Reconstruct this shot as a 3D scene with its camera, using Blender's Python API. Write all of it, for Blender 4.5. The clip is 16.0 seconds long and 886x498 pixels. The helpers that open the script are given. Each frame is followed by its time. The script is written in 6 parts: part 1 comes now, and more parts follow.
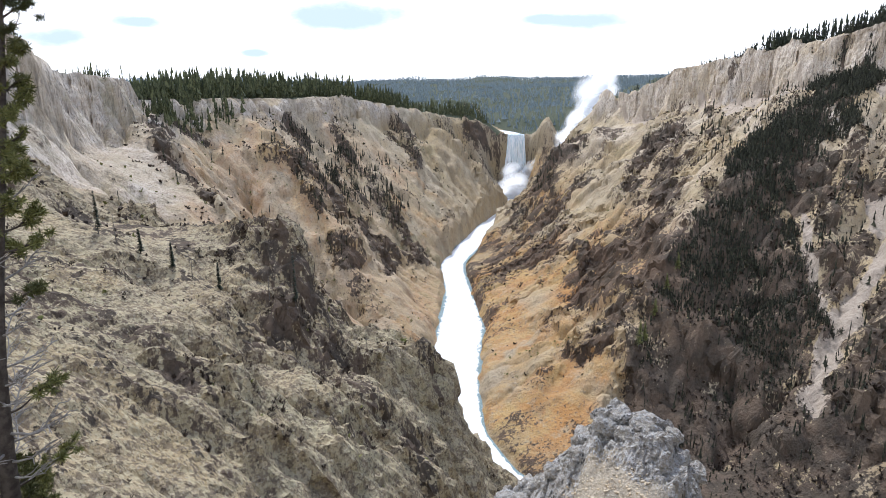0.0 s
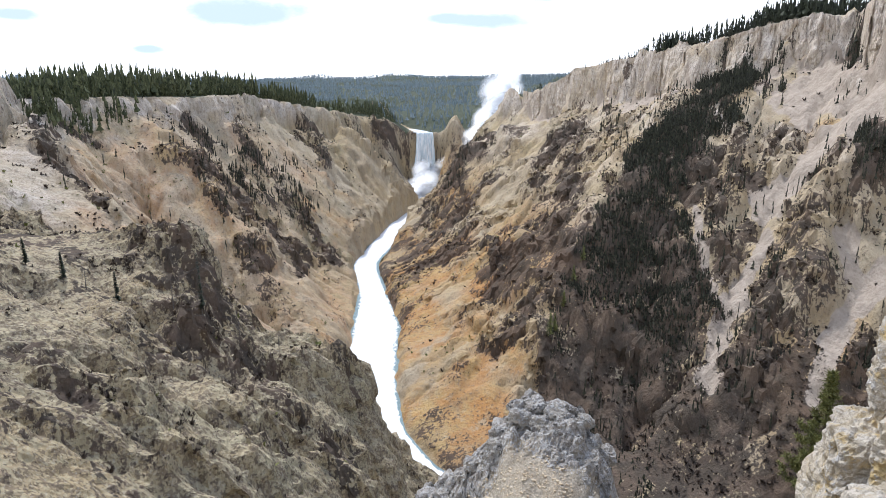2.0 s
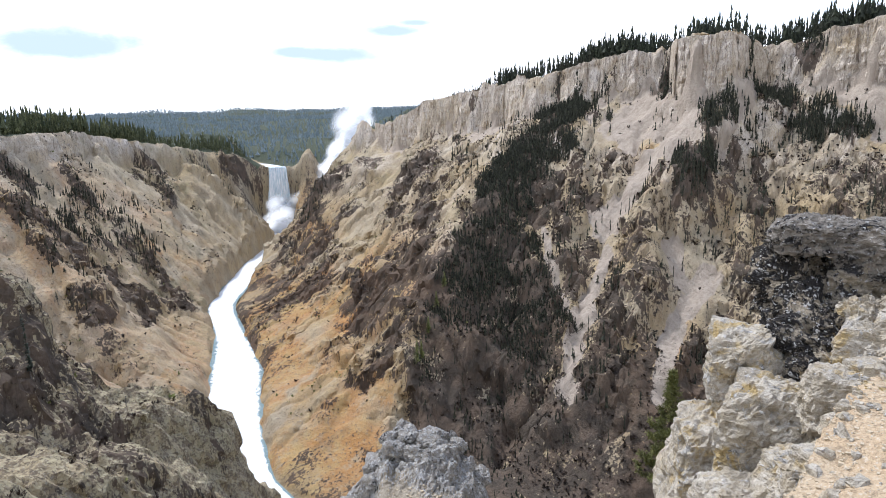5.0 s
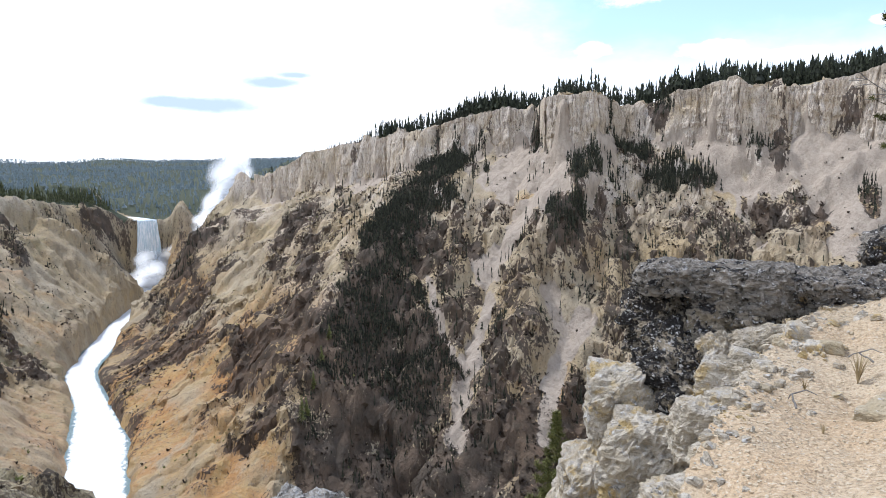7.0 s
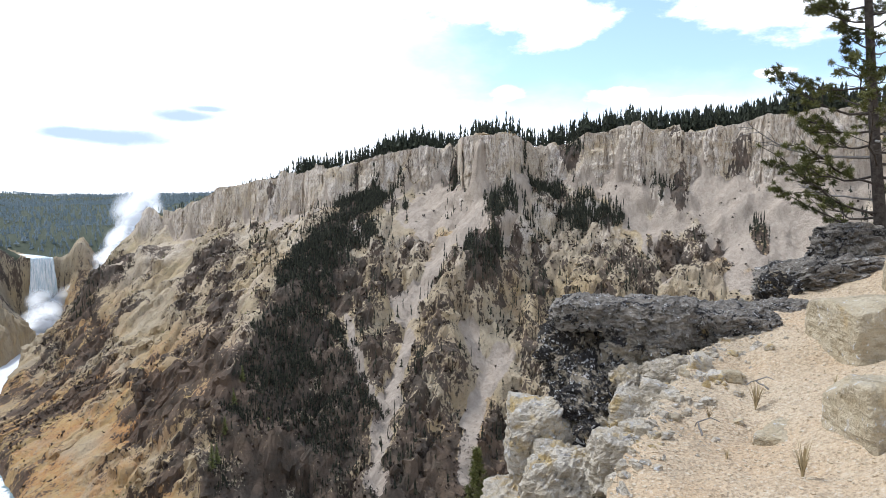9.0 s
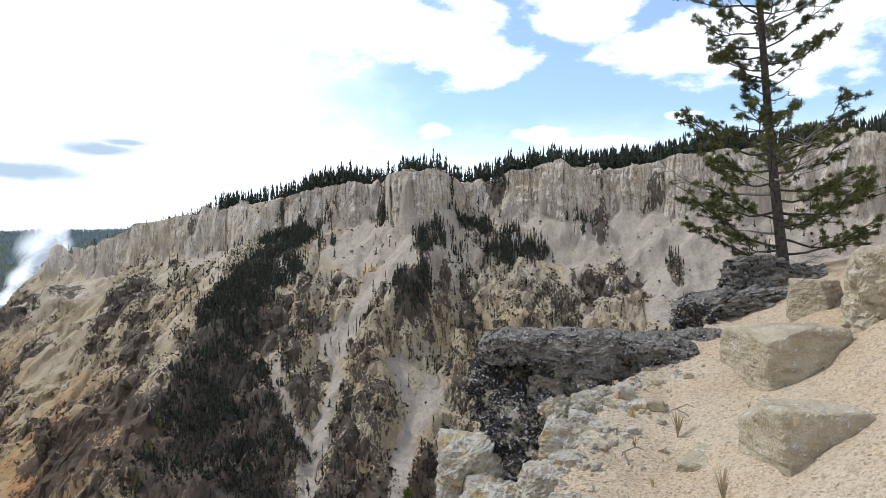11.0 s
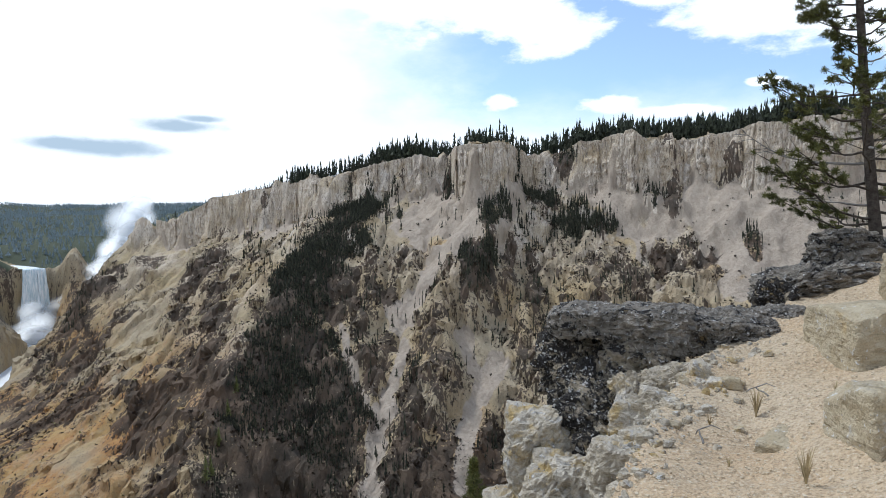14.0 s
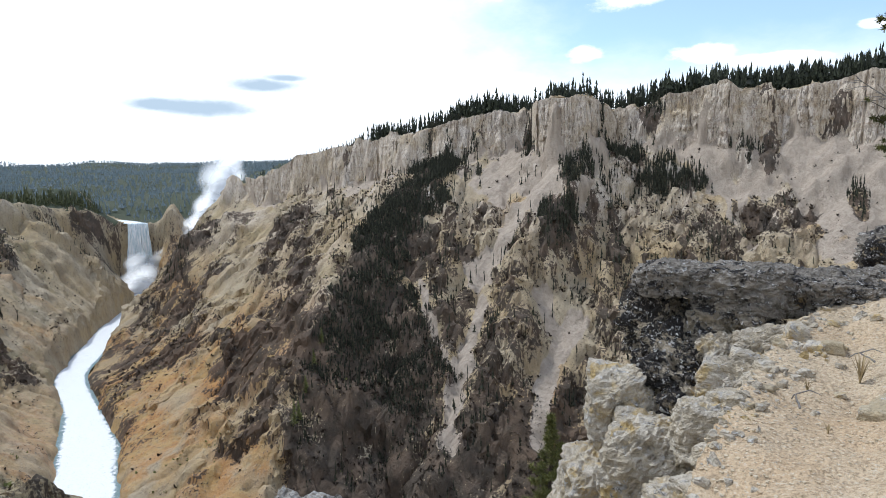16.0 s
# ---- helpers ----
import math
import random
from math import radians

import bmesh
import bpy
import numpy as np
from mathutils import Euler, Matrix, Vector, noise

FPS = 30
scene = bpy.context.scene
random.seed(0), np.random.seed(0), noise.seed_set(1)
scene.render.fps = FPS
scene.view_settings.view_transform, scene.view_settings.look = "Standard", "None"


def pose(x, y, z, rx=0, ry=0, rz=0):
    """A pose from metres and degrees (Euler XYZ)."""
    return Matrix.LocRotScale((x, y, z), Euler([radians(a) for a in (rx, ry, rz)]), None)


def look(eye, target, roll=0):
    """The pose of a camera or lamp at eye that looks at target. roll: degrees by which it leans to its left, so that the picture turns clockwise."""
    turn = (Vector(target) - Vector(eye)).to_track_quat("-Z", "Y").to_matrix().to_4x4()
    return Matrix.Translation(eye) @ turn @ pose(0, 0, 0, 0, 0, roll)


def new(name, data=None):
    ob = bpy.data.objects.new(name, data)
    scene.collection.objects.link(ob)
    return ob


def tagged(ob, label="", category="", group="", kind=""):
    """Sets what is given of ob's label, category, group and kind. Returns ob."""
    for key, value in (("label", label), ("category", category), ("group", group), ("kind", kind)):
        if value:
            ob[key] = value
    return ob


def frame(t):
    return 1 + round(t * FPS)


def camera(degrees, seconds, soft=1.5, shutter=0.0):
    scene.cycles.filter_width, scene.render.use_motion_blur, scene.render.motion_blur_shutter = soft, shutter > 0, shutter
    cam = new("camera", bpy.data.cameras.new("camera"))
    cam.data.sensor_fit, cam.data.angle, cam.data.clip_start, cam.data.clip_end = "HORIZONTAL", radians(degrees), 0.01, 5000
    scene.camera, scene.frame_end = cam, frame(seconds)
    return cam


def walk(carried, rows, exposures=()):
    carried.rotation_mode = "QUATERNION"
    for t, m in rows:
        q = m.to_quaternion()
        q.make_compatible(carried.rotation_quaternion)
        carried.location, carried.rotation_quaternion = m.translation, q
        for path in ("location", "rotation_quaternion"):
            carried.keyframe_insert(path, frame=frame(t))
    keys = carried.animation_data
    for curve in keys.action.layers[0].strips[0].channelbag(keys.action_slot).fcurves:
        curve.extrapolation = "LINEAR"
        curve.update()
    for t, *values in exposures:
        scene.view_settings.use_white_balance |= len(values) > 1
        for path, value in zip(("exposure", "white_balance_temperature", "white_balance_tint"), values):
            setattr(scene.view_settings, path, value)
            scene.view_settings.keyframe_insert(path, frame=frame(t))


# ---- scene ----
cam = camera(70.13, 16.0, soft=0.85)
# seconds, yaw, pitch, roll and small shift of a camera turned by hand on the lookout, 1.6 m above its ground
TURNS = [
    (0, -0.07, -14.57, -0.04, 0.013, -0.046, 0.009), (0.5, -1.63, -14.83, -0.11, 0.011, -0.053, 0.017), (1, -3.48, -15.07, 0.16, 0.010, -0.052, 0.020),
    (1.5, -5.44, -15.04, 0.15, 0.009, -0.043, 0.016), (2, -8.20, -14.69, 0.11, 0.010, -0.034, 0.011), (2.5, -10.38, -14.50, 0.25, 0.009, -0.027, 0.006),
    (3, -12.46, -14.13, 0.42, 0.010, -0.015, -0.001), (3.5, -15.25, -13.28, 0.08, 0.009, -0.002, -0.008), (4, -18.63, -12.57, 0.47, 0.008, 0.007, -0.011),
    (4.2, -19.40, -12.67, 0.17, 0.008, 0.011, -0.012), (6.3, -26.75, -8.69, -0.34, 0.048, 0.017, -0.013), (6.5, -28.39, -8.20, -0.32, 0.035, 0.012, -0.008),
    (7, -31.79, -7.48, -0.38, 0.023, 0.008, -0.005), (7.5, -33.95, -6.92, -0.15, 0.013, 0.005, -0.004), (8, -35.51, -5.96, 0.07, 0.006, 0.001, -0.002),
    (8.5, -37.24, -5.13, 0.10, -0.001, -0.004, 0.002), (9, -39.10, -4.15, 0.13, -0.009, -0.008, 0.004), (9.5, -41.06, -3.28, 0.21, -0.013, -0.008, 0.005),
    (10, -43.21, -2.41, -0.05, -0.012, -0.004, 0.004), (10.2, -44.08, -2.06, -0.14, -0.007, 0.003, 0.001), (12.3, -45.99, -0.38, -0.25, -0.022, -0.013, 0.018),
    (12.5, -45.35, -0.76, -0.17, -0.018, -0.006, 0.013), (13, -43.21, -1.83, -0.28, -0.013, 0.006, 0.008), (13.5, -41.01, -2.65, -0.34, -0.012, 0.019, 0.003),
    (14, -39.63, -3.36, -0.17, -0.014, 0.031, -0.003), (14.5, -37.83, -4.40, -0.10, -0.017, 0.040, -0.009), (15, -36.19, -5.38, -0.19, -0.019, 0.049, -0.014),
    (15.5, -34.09, -6.25, 0.09, -0.023, 0.059, -0.018), (16, -32.49, -7.21, -0.37, -0.027, 0.069, -0.025),
]
EYE = (0.0, 0.0, 180.0)
walk(cam, [(t, pose(EYE[0] + dx, EYE[1] + dy, EYE[2] + dz, 90 + p, -r, y)) for t, y, p, r, dx, dy, dz in TURNS],
     exposures=[(0, 0.66, 5800, 11), (4, 0.66, 5750, 11), (7, 0.54, 5700, 10), (8.5, 0.50, 5700, 9), (10, 0.42, 5700, 8), (12.5, 0.10, 5600, 6), (14.5, 0.12, 5600, 6), (16, 0.25, 5700, 7)])


# ---------------------------------------------------------------- world and sun
SUN_AZ, SUN_EL = -16.0, 56.0          # bearing from the lookout, and height
sun_dir = Vector((math.sin(radians(SUN_AZ)) * math.cos(radians(SUN_EL)), math.cos(radians(SUN_AZ)) * math.cos(radians(SUN_EL)), math.sin(radians(SUN_EL))))
sun = new("sun", bpy.data.lights.new("sun", "SUN"))
sun.data.energy, sun.data.angle, sun.data.color = 2.3, radians(4.0), (1.0, 0.94, 0.86)
sun.matrix_world = look(sun_dir * 500, (0, 0, 0))

world = bpy.data.worlds.new("sky")
scene.world = world
world.use_nodes = True


# bearing, height, half width and half height in degrees
CLOUDS = [(46.5, 17.0, 6.5, 3.6), (36.0, 20.0, 8.0, 5.0), (59.0, 19.5, 6.0, 2.4), (68.5, 16.0, 7.5, 3.2), (75.0, 15.0, 6.0, 5.0), (66.3, 10.3, 1.6, 0.4), (44.8, 9.7, 1.7, 0.8),
          (53.3, 9.2, 2.6, 0.8), (60.0, 8.4, 3.0, 0.5), (88.0, 22.0, 9.0, 6.0)]
GAPS = [(-29.8, 3.4, 3.4, 1.0), (-24.6, 4.8, 3.2, 0.7), (-8.5, 5.4, 6.2, 1.5), (-15.9, 2.6, 1.6, 0.4), (8.8, 5.3, 4.0, 0.6), (17.2, 7.1, 4.0, 0.7), (11.6, 5.2, 4.6, 0.8), (18.9, 7.8, 2.0, 0.4)]


def sky_nodes(nt):
    n, ln = nt.nodes, nt.links
    n.clear()
    out = n.new("ShaderNodeOutputWorld")
    bg = n.new("ShaderNodeBackground")
    sky = n.new("ShaderNodeTexSky")
    sky.sky_type, sky.sun_disc = "NISHITA", False
    sky.sun_elevation, sky.sun_rotation = radians(SUN_EL), radians(SUN_AZ)
    sky.air_density, sky.dust_density, sky.ozone_density = 1.0, 0.4, 2.0
    co = n.new("ShaderNodeTexCoord").outputs["Generated"]

    def op(kind, a, b=0.0):
        t = n.new("ShaderNodeMath"); t.operation = kind
        for i, v in enumerate((a, b)):
            if isinstance(v, (int, float)):
                t.inputs[i].default_value = v
            else:
                ln.new(v, t.inputs[i])
        return t.outputs[0]

    def ease(v, lo, hi):
        t = n.new("ShaderNodeMapRange"); t.interpolation_type = "SMOOTHSTEP"
        t.inputs["From Min"].default_value, t.inputs["From Max"].default_value = lo, hi
        ln.new(v, t.inputs["Value"])
        return t.outputs["Result"]

    def ragged(scale, detail):
        t = n.new("ShaderNodeTexNoise")
        t.inputs["Scale"].default_value, t.inputs["Detail"].default_value, t.inputs["Roughness"].default_value = scale, detail, 0.6
        squash = n.new("ShaderNodeVectorMath"); squash.operation = "MULTIPLY"; squash.inputs[1].default_value = (1, 1, 2.2)
        ln.new(co, squash.inputs[0]); ln.new(squash.outputs[0], t.inputs["Vector"])
        return t.outputs["Fac"]

    sep = n.new("ShaderNodeSeparateXYZ")
    ln.new(co, sep.inputs[0])
    az = op("MULTIPLY", op("ARCTAN2", sep.outputs[0], sep.outputs[1]), 180 / math.pi)
    el = op("MULTIPLY", op("ARCSINE", sep.outputs[2]), 180 / math.pi)
    rag = op("ADD", op("MULTIPLY", op("SUBTRACT", ragged(9.0, 6), 0.5), 2.4), op("MULTIPLY", op("SUBTRACT", ragged(3.0, 3), 0.5), 1.2))

    def patches(rows):
        total = None
        for a, e, wa, we in rows:
            dx, dy = op("DIVIDE", op("SUBTRACT", az, a), wa), op("DIVIDE", op("SUBTRACT", el, e), we)
            d = op("SQRT", op("ADD", op("MULTIPLY", dx, dx), op("MULTIPLY", dy, dy)))
            total = d if total is None else op("MINIMUM", total, d)
        return total

    # open blue to the east, a white veil over the canyon's head
    east = op("MULTIPLY", ease(op("ADD", az, op("MULTIPLY", rag, 7.0)), 27.0, 47.0), ease(op("ADD", el, op("MULTIPLY", rag, 2.0)), 4.5, 11.5))
    east = op("MULTIPLY", east, op("SUBTRACT", 1.0, ease(az, 110.0, 150.0)))
    puffs = op("SUBTRACT", 1.0, ease(op("ADD", patches(CLOUDS), rag), 0.72, 1.12))
    holes = op("MULTIPLY", op("SUBTRACT", 1.0, ease(op("ADD", patches(GAPS), op("MULTIPLY", rag, 0.7)), 0.45, 1.15)), 0.75)
    high = op("MULTIPLY", ease(op("ADD", el, op("MULTIPLY", rag, 9.0)), 24.0, 44.0), 0.75)
    east = op("MAXIMUM", east, high)
    blue = op("MULTIPLY", east, op("SUBTRACT", 1.0, puffs))
    veil = n.new("ShaderNodeMix"); veil.data_type = "RGBA"
    ln.new(holes, veil.inputs["Factor"])
    veil.inputs["A"].default_value, veil.inputs["B"].default_value = (7.2, 7.1, 7.0, 1), (2.1, 2.8, 3.4, 1)
    mix = n.new("ShaderNodeMix"); mix.data_type = "RGBA"
    ln.new(op("MULTIPLY", blue, 0.86), mix.inputs["Factor"])
    ln.new(veil.outputs["Result"], mix.inputs["A"])
    ln.new(sky.outputs[0], mix.inputs["B"])
    ln.new(mix.outputs["Result"], bg.inputs["Color"])
    bg.inputs["Strength"].default_value = 0.15
    ln.new(bg.outputs[0], out.inputs["Surface"])


sky_nodes(world.node_tree)


# ---------------------------------------------------------------- numbers and noise
rng = np.random.default_rng(7)
TAB = rng.random((256, 256))
TAB3 = rng.random((64, 64, 64))


def vn(x, y, k=0):
    """Smooth value noise on the plane, -1 to 1."""
    x, y = np.asarray(x) + 17.3 * k, np.asarray(y) + 31.7 * k
    i, j = np.floor(x).astype(int), np.floor(y).astype(int)
    u, v = x - i, y - j
    u, v = u * u * (3 - 2 * u), v * v * (3 - 2 * v)
    a, b = TAB[i & 255, j & 255], TAB[(i + 1) & 255, j & 255]
    c, d = TAB[i & 255, (j + 1) & 255], TAB[(i + 1) & 255, (j + 1) & 255]
    return (a * (1 - u) + b * u) * (1 - v) * 2 + (c * (1 - u) + d * u) * v * 2 - 1


def fbm(x, y, k=0, octaves=4):
    return sum(vn(x * 2.03 ** o, y * 2.03 ** o, k + o) * 0.5 ** o for o in range(octaves))


def vn3(p, k=0):
    """Smooth value noise in space, -1 to 1; p has a row for each point."""
    p = p + 11.7 * k
    i = np.floor(p).astype(int)
    f = p - i
    f = f * f * (3 - 2 * f)
    r = 0
    for a in (0, 1):
        for b in (0, 1):
            for c in (0, 1):
                w = (f[:, 0] if a else 1 - f[:, 0]) * (f[:, 1] if b else 1 - f[:, 1]) * (f[:, 2] if c else 1 - f[:, 2])
                r = r + w * TAB3[(i[:, 0] + a) & 63, (i[:, 1] + b) & 63, (i[:, 2] + c) & 63]
    return r * 2 - 1


def fbm3(p, k=0, octaves=4):
    return sum(vn3(p * 2.03 ** o, k + o) * 0.5 ** o for o in range(octaves))


def B(bearing, rise, dist):
    """A place fitted to the camera's view: bearing and rise in degrees, chosen level distance from the lookout."""
    a = radians(bearing)
    return (dist * math.sin(a), dist * math.cos(a), EYE[2] + dist * math.tan(radians(rise)))


# ---------------------------------------------------------------- materials
def material(name, rough=0.9):
    m = bpy.data.materials.new(name)
    m.use_nodes = True
    b = m.node_tree.nodes["Principled BSDF"]
    b.inputs["Roughness"].default_value = rough
    b.inputs["Specular IOR Level"].default_value = 0.2
    return m, m.node_tree.nodes, m.node_tree.links, b


def noise_node(n, ln, vec, scale, detail=5, rough=0.55, dist=0.0):
    t = n.new("ShaderNodeTexNoise")
    t.inputs["Scale"].default_value, t.inputs["Detail"].default_value = scale, detail
    t.inputs["Roughness"].default_value, t.inputs["Distortion"].default_value = rough, dist
    ln.new(vec, t.inputs["Vector"])
    return t.outputs["Fac"]


def span(n, ln, val, lo, hi, to0=0.0, to1=1.0):
    r = n.new("ShaderNodeMapRange")
    r.interpolation_type = "SMOOTHSTEP"
    for k, v in (("From Min", lo), ("From Max", hi), ("To Min", to0), ("To Max", to1)):
        r.inputs[k].default_value = v
    ln.new(val, r.inputs["Value"])
    return r.outputs["Result"]


def math_node(n, ln, op, a, b):
    t = n.new("ShaderNodeMath")
    t.operation = op
    for i, v in enumerate((a, b)):
        if isinstance(v, (int, float)):
            t.inputs[i].default_value = v
        else:
            ln.new(v, t.inputs[i])
    return t.outputs[0]


def blend(n, ln, fac, a, b, how="MIX"):
    t = n.new("ShaderNodeMix")
    t.data_type, t.blend_type = "RGBA", how
    for key, v in (("Factor", fac), ("A", a), ("B", b)):
        if isinstance(v, (int, float)):
            t.inputs[key].default_value = v
        elif isinstance(v, tuple):
            t.inputs[key].default_value = (*v, 1)
        else:
            ln.new(v, t.inputs[key])
    return t.outputs["Result"]


def relief(n, ln, bsdf, height, strength, dist):
    b = n.new("ShaderNodeBump")
    b.inputs["Strength"].default_value, b.inputs["Distance"].default_value = strength, dist
    ln.new(height, b.inputs["Height"])
    ln.new(b.outputs[0], bsdf.inputs["Normal"])


def stretch(n, ln, vec, sx, sy, sz):
    t = n.new("ShaderNodeVectorMath")
    t.operation = "MULTIPLY"
    t.inputs[1].default_value = (sx, sy, sz)
    ln.new(vec, t.inputs[0])
    return t.outputs[0]


def voronoi_node(n, ln, vec, scale):
    """A random value for each broken piece."""
    v = n.new("ShaderNodeTexVoronoi")
    v.inputs["Scale"].default_value = scale
    ln.new(vec, v.inputs["Vector"])
    c = n.new("ShaderNodeSeparateColor"); ln.new(v.outputs["Color"], c.inputs[0])
    return c.outputs[0]


def canyon_material():
    """Weathered rhyolite: buff, grey, ochre and rust rock, pale scree, thin dark brush and painted-in shade."""
    m, n, ln, b = material("canyon rock and scree", 0.95)
    pos = n.new("ShaderNodeNewGeometry").outputs["Position"]

    def channels(name):
        a = n.new("ShaderNodeAttribute"); a.attribute_name = name
        c = n.new("ShaderNodeSeparateColor"); ln.new(a.outputs["Color"], c.inputs[0])
        return c.outputs

    def times(a, k):
        return math_node(n, ln, "MULTIPLY", a, k)

    def plus(*vals):
        t = vals[0]
        for v in vals[1:]:
            t = math_node(n, ln, "ADD", t, v)
        return t

    def about(a, k):
        return times(math_node(n, ln, "SUBTRACT", a, 0.5), k)

    talus, ochre, scrub_shade = channels("cover")
    pale, green, floor_ = channels("tint")
    run, run_w, crag = channels("streak")
    big = noise_node(n, ln, pos, 0.017, 5, 0.6, 0.6)
    mid = noise_node(n, ln, pos, 0.09, 6, 0.62, 0.4)
    rib = noise_node(n, ln, stretch(n, ln, pos, 0.13, 0.13, 0.022), 1.0, 4, 0.6, 0.5)
    streak = noise_node(n, ln, stretch(n, ln, pos, 0.34, 0.34, 0.055), 1.0, 5, 0.6, 0.3)
    fine = noise_node(n, ln, pos, 0.55, 5, 0.6)
    tall = noise_node(n, ln, stretch(n, ln, pos, 0.62, 0.62, 0.13), 1.0, 4, 0.6, 0.4)
    grit = noise_node(n, ln, pos, 1.7, 4, 0.65)
    rock = blend(n, ln, span(n, ln, big, 0.38, 0.62), (0.434, 0.332, 0.189), (0.420, 0.350, 0.241))
    rock = blend(n, ln, times(span(n, ln, rib, 0.50, 0.68), 0.7), rock, (0.301, 0.227, 0.140))
    rock = blend(n, ln, times(span(n, ln, streak, 0.54, 0.70), 0.55), rock, (0.266, 0.203, 0.126))
    rock = blend(n, ln, times(span(n, ln, run, 0.52, 0.25), 0.40), rock, (0.280, 0.210, 0.130))
    rock = blend(n, ln, times(span(n, ln, run_w, 0.50, 0.75), 0.55), rock, (0.476, 0.395, 0.276))
    ochre_f = times(ochre, span(n, ln, plus(times(mid, 0.5), times(streak, 0.5)), 0.30, 0.52))
    rust = blend(n, ln, span(n, ln, plus(times(rib, 0.5), times(run_w, 0.5)), 0.42, 0.58), (0.476, 0.315, 0.130), (0.434, 0.224, 0.077))
    rock = blend(n, ln, ochre_f, rock, rust)
    rock = blend(n, ln, times(span(n, ln, run, 0.55, 0.75), 0.5), rock, (0.21, 0.155, 0.095))
    rock = blend(n, ln, times(span(n, ln, run_w, 0.44, 0.26), 0.45), rock, (0.25, 0.19, 0.125))
    # pale cliff rock: warm and cool bands, cracks, stained ledges
    pale_c = blend(n, ln, span(n, ln, rib, 0.36, 0.64), (0.66, 0.585, 0.495), (0.53, 0.45, 0.355))
    pale_c = blend(n, ln, times(span(n, ln, big, 0.50, 0.66), 0.6), pale_c, (0.504, 0.385, 0.224))
    pale_c = blend(n, ln, times(span(n, ln, mid, 0.52, 0.68), 0.45), pale_c, (0.350, 0.308, 0.280))
    crack = noise_node(n, ln, stretch(n, ln, pos, 0.45, 0.45, 0.045), 1.0, 5, 0.65, 0.8)
    pale_c = blend(n, ln, times(span(n, ln, crack, 0.54, 0.63), 0.8), pale_c, (0.210, 0.175, 0.147))
    seam = noise_node(n, ln, stretch(n, ln, pos, 1.0, 1.0, 0.16), 1.0, 4, 0.65, 0.6)
    pale_c = blend(n, ln, times(span(n, ln, seam, 0.54, 0.61), 0.65), pale_c, (0.21, 0.18, 0.155))
    pale_c = blend(n, ln, times(span(n, ln, seam, 0.44, 0.36), 0.5), pale_c, (0.66, 0.61, 0.54))
    beds = noise_node(n, ln, stretch(n, ln, pos, 0.03, 0.03, 0.30), 1.0, 5, 0.6, 0.3)
    pale_c = blend(n, ln, times(span(n, ln, beds, 0.54, 0.66), 0.4), pale_c, (0.364, 0.287, 0.217))
    rock = blend(n, ln, pale, rock, pale_c)
    rock = blend(n, ln, times(times(green, span(n, ln, mid, 0.42, 0.60)), 0.8), rock, (0.280, 0.252, 0.133))
    scree = blend(n, ln, span(n, ln, streak, 0.35, 0.7), (0.43, 0.36, 0.285), (0.34, 0.28, 0.22))
    scree = blend(n, ln, times(span(n, ln, fine, 0.55, 0.70), 0.35), scree, (0.280, 0.231, 0.182))
    edge = plus(talus, about(mid, 0.5), about(streak, 0.5))
    rock = blend(n, ln, span(n, ln, edge, 0.36, 0.56), rock, scree)
    loose = span(n, ln, edge, 0.30, 0.55, 1.0, 0.2)
    calm = times(loose, span(n, ln, pale, 0.2, 0.9, 1.0, 0.6))
    # broken dark rock standing out of the slopes
    rock = blend(n, ln, times(times(span(n, ln, plus(times(fine, 0.6), times(tall, 0.4)), 0.545, 0.60), calm), 0.6), rock, (0.20, 0.16, 0.12))
    rock = blend(n, ln, times(times(span(n, ln, grit, 0.56, 0.64), calm), 0.28), rock, (0.19, 0.155, 0.12))
    rock = blend(n, ln, times(times(span(n, ln, grit, 0.42, 0.34), loose), 0.30), rock, (0.518, 0.462, 0.371))
    # small broken rock on the near spur
    rock = blend(n, ln, times(crag, 0.55), rock, blend(n, ln, span(n, ln, mid, 0.40, 0.62), (0.34, 0.275, 0.155), (0.35, 0.305, 0.20)))
    chips = voronoi_node(n, ln, stretch(n, ln, pos, 1.0, 1.0, 0.7), 0.62)
    bits = voronoi_node(n, ln, pos, 1.5)
    facet = plus(times(chips, 0.5), times(bits, 0.5))
    rock = blend(n, ln, times(times(span(n, ln, facet, 0.56, 0.66), crag), 0.7), rock, (0.17, 0.13, 0.09))
    rock = blend(n, ln, times(times(span(n, ln, facet, 0.40, 0.30), crag), 0.6), rock, (0.46, 0.395, 0.25))
    rock = blend(n, ln, times(times(span(n, ln, plus(times(fine, 0.45), times(grit, 0.55)), 0.525, 0.575), crag), 0.70), rock, (0.115, 0.088, 0.066))
    rock = blend(n, ln, times(times(span(n, ln, grit, 0.43, 0.37), crag), 0.45), rock, (0.42, 0.38, 0.30))
    # brush, and shade of crags and gully painted dark, drawn out downslope
    thick = plus(scrub_shade, about(rib, 1.2), about(tall, 1.8), about(fine, 0.8), about(grit, 0.5), about(run, 0.4))
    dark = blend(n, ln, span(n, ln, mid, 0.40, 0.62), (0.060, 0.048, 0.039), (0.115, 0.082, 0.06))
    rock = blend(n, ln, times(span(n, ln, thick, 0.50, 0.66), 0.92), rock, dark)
    rock = blend(n, ln, span(n, ln, floor_, 0.3, 0.7), rock, (0.07, 0.08, 0.05))
    ln.new(rock, b.inputs["Base Color"])
    h = plus(times(fine, 1.0), times(grit, 0.25), times(streak, 1.3), times(tall, 0.5), times(crack, -0.9))
    relief(n, ln, b, h, 0.9, 1.1)
    return m


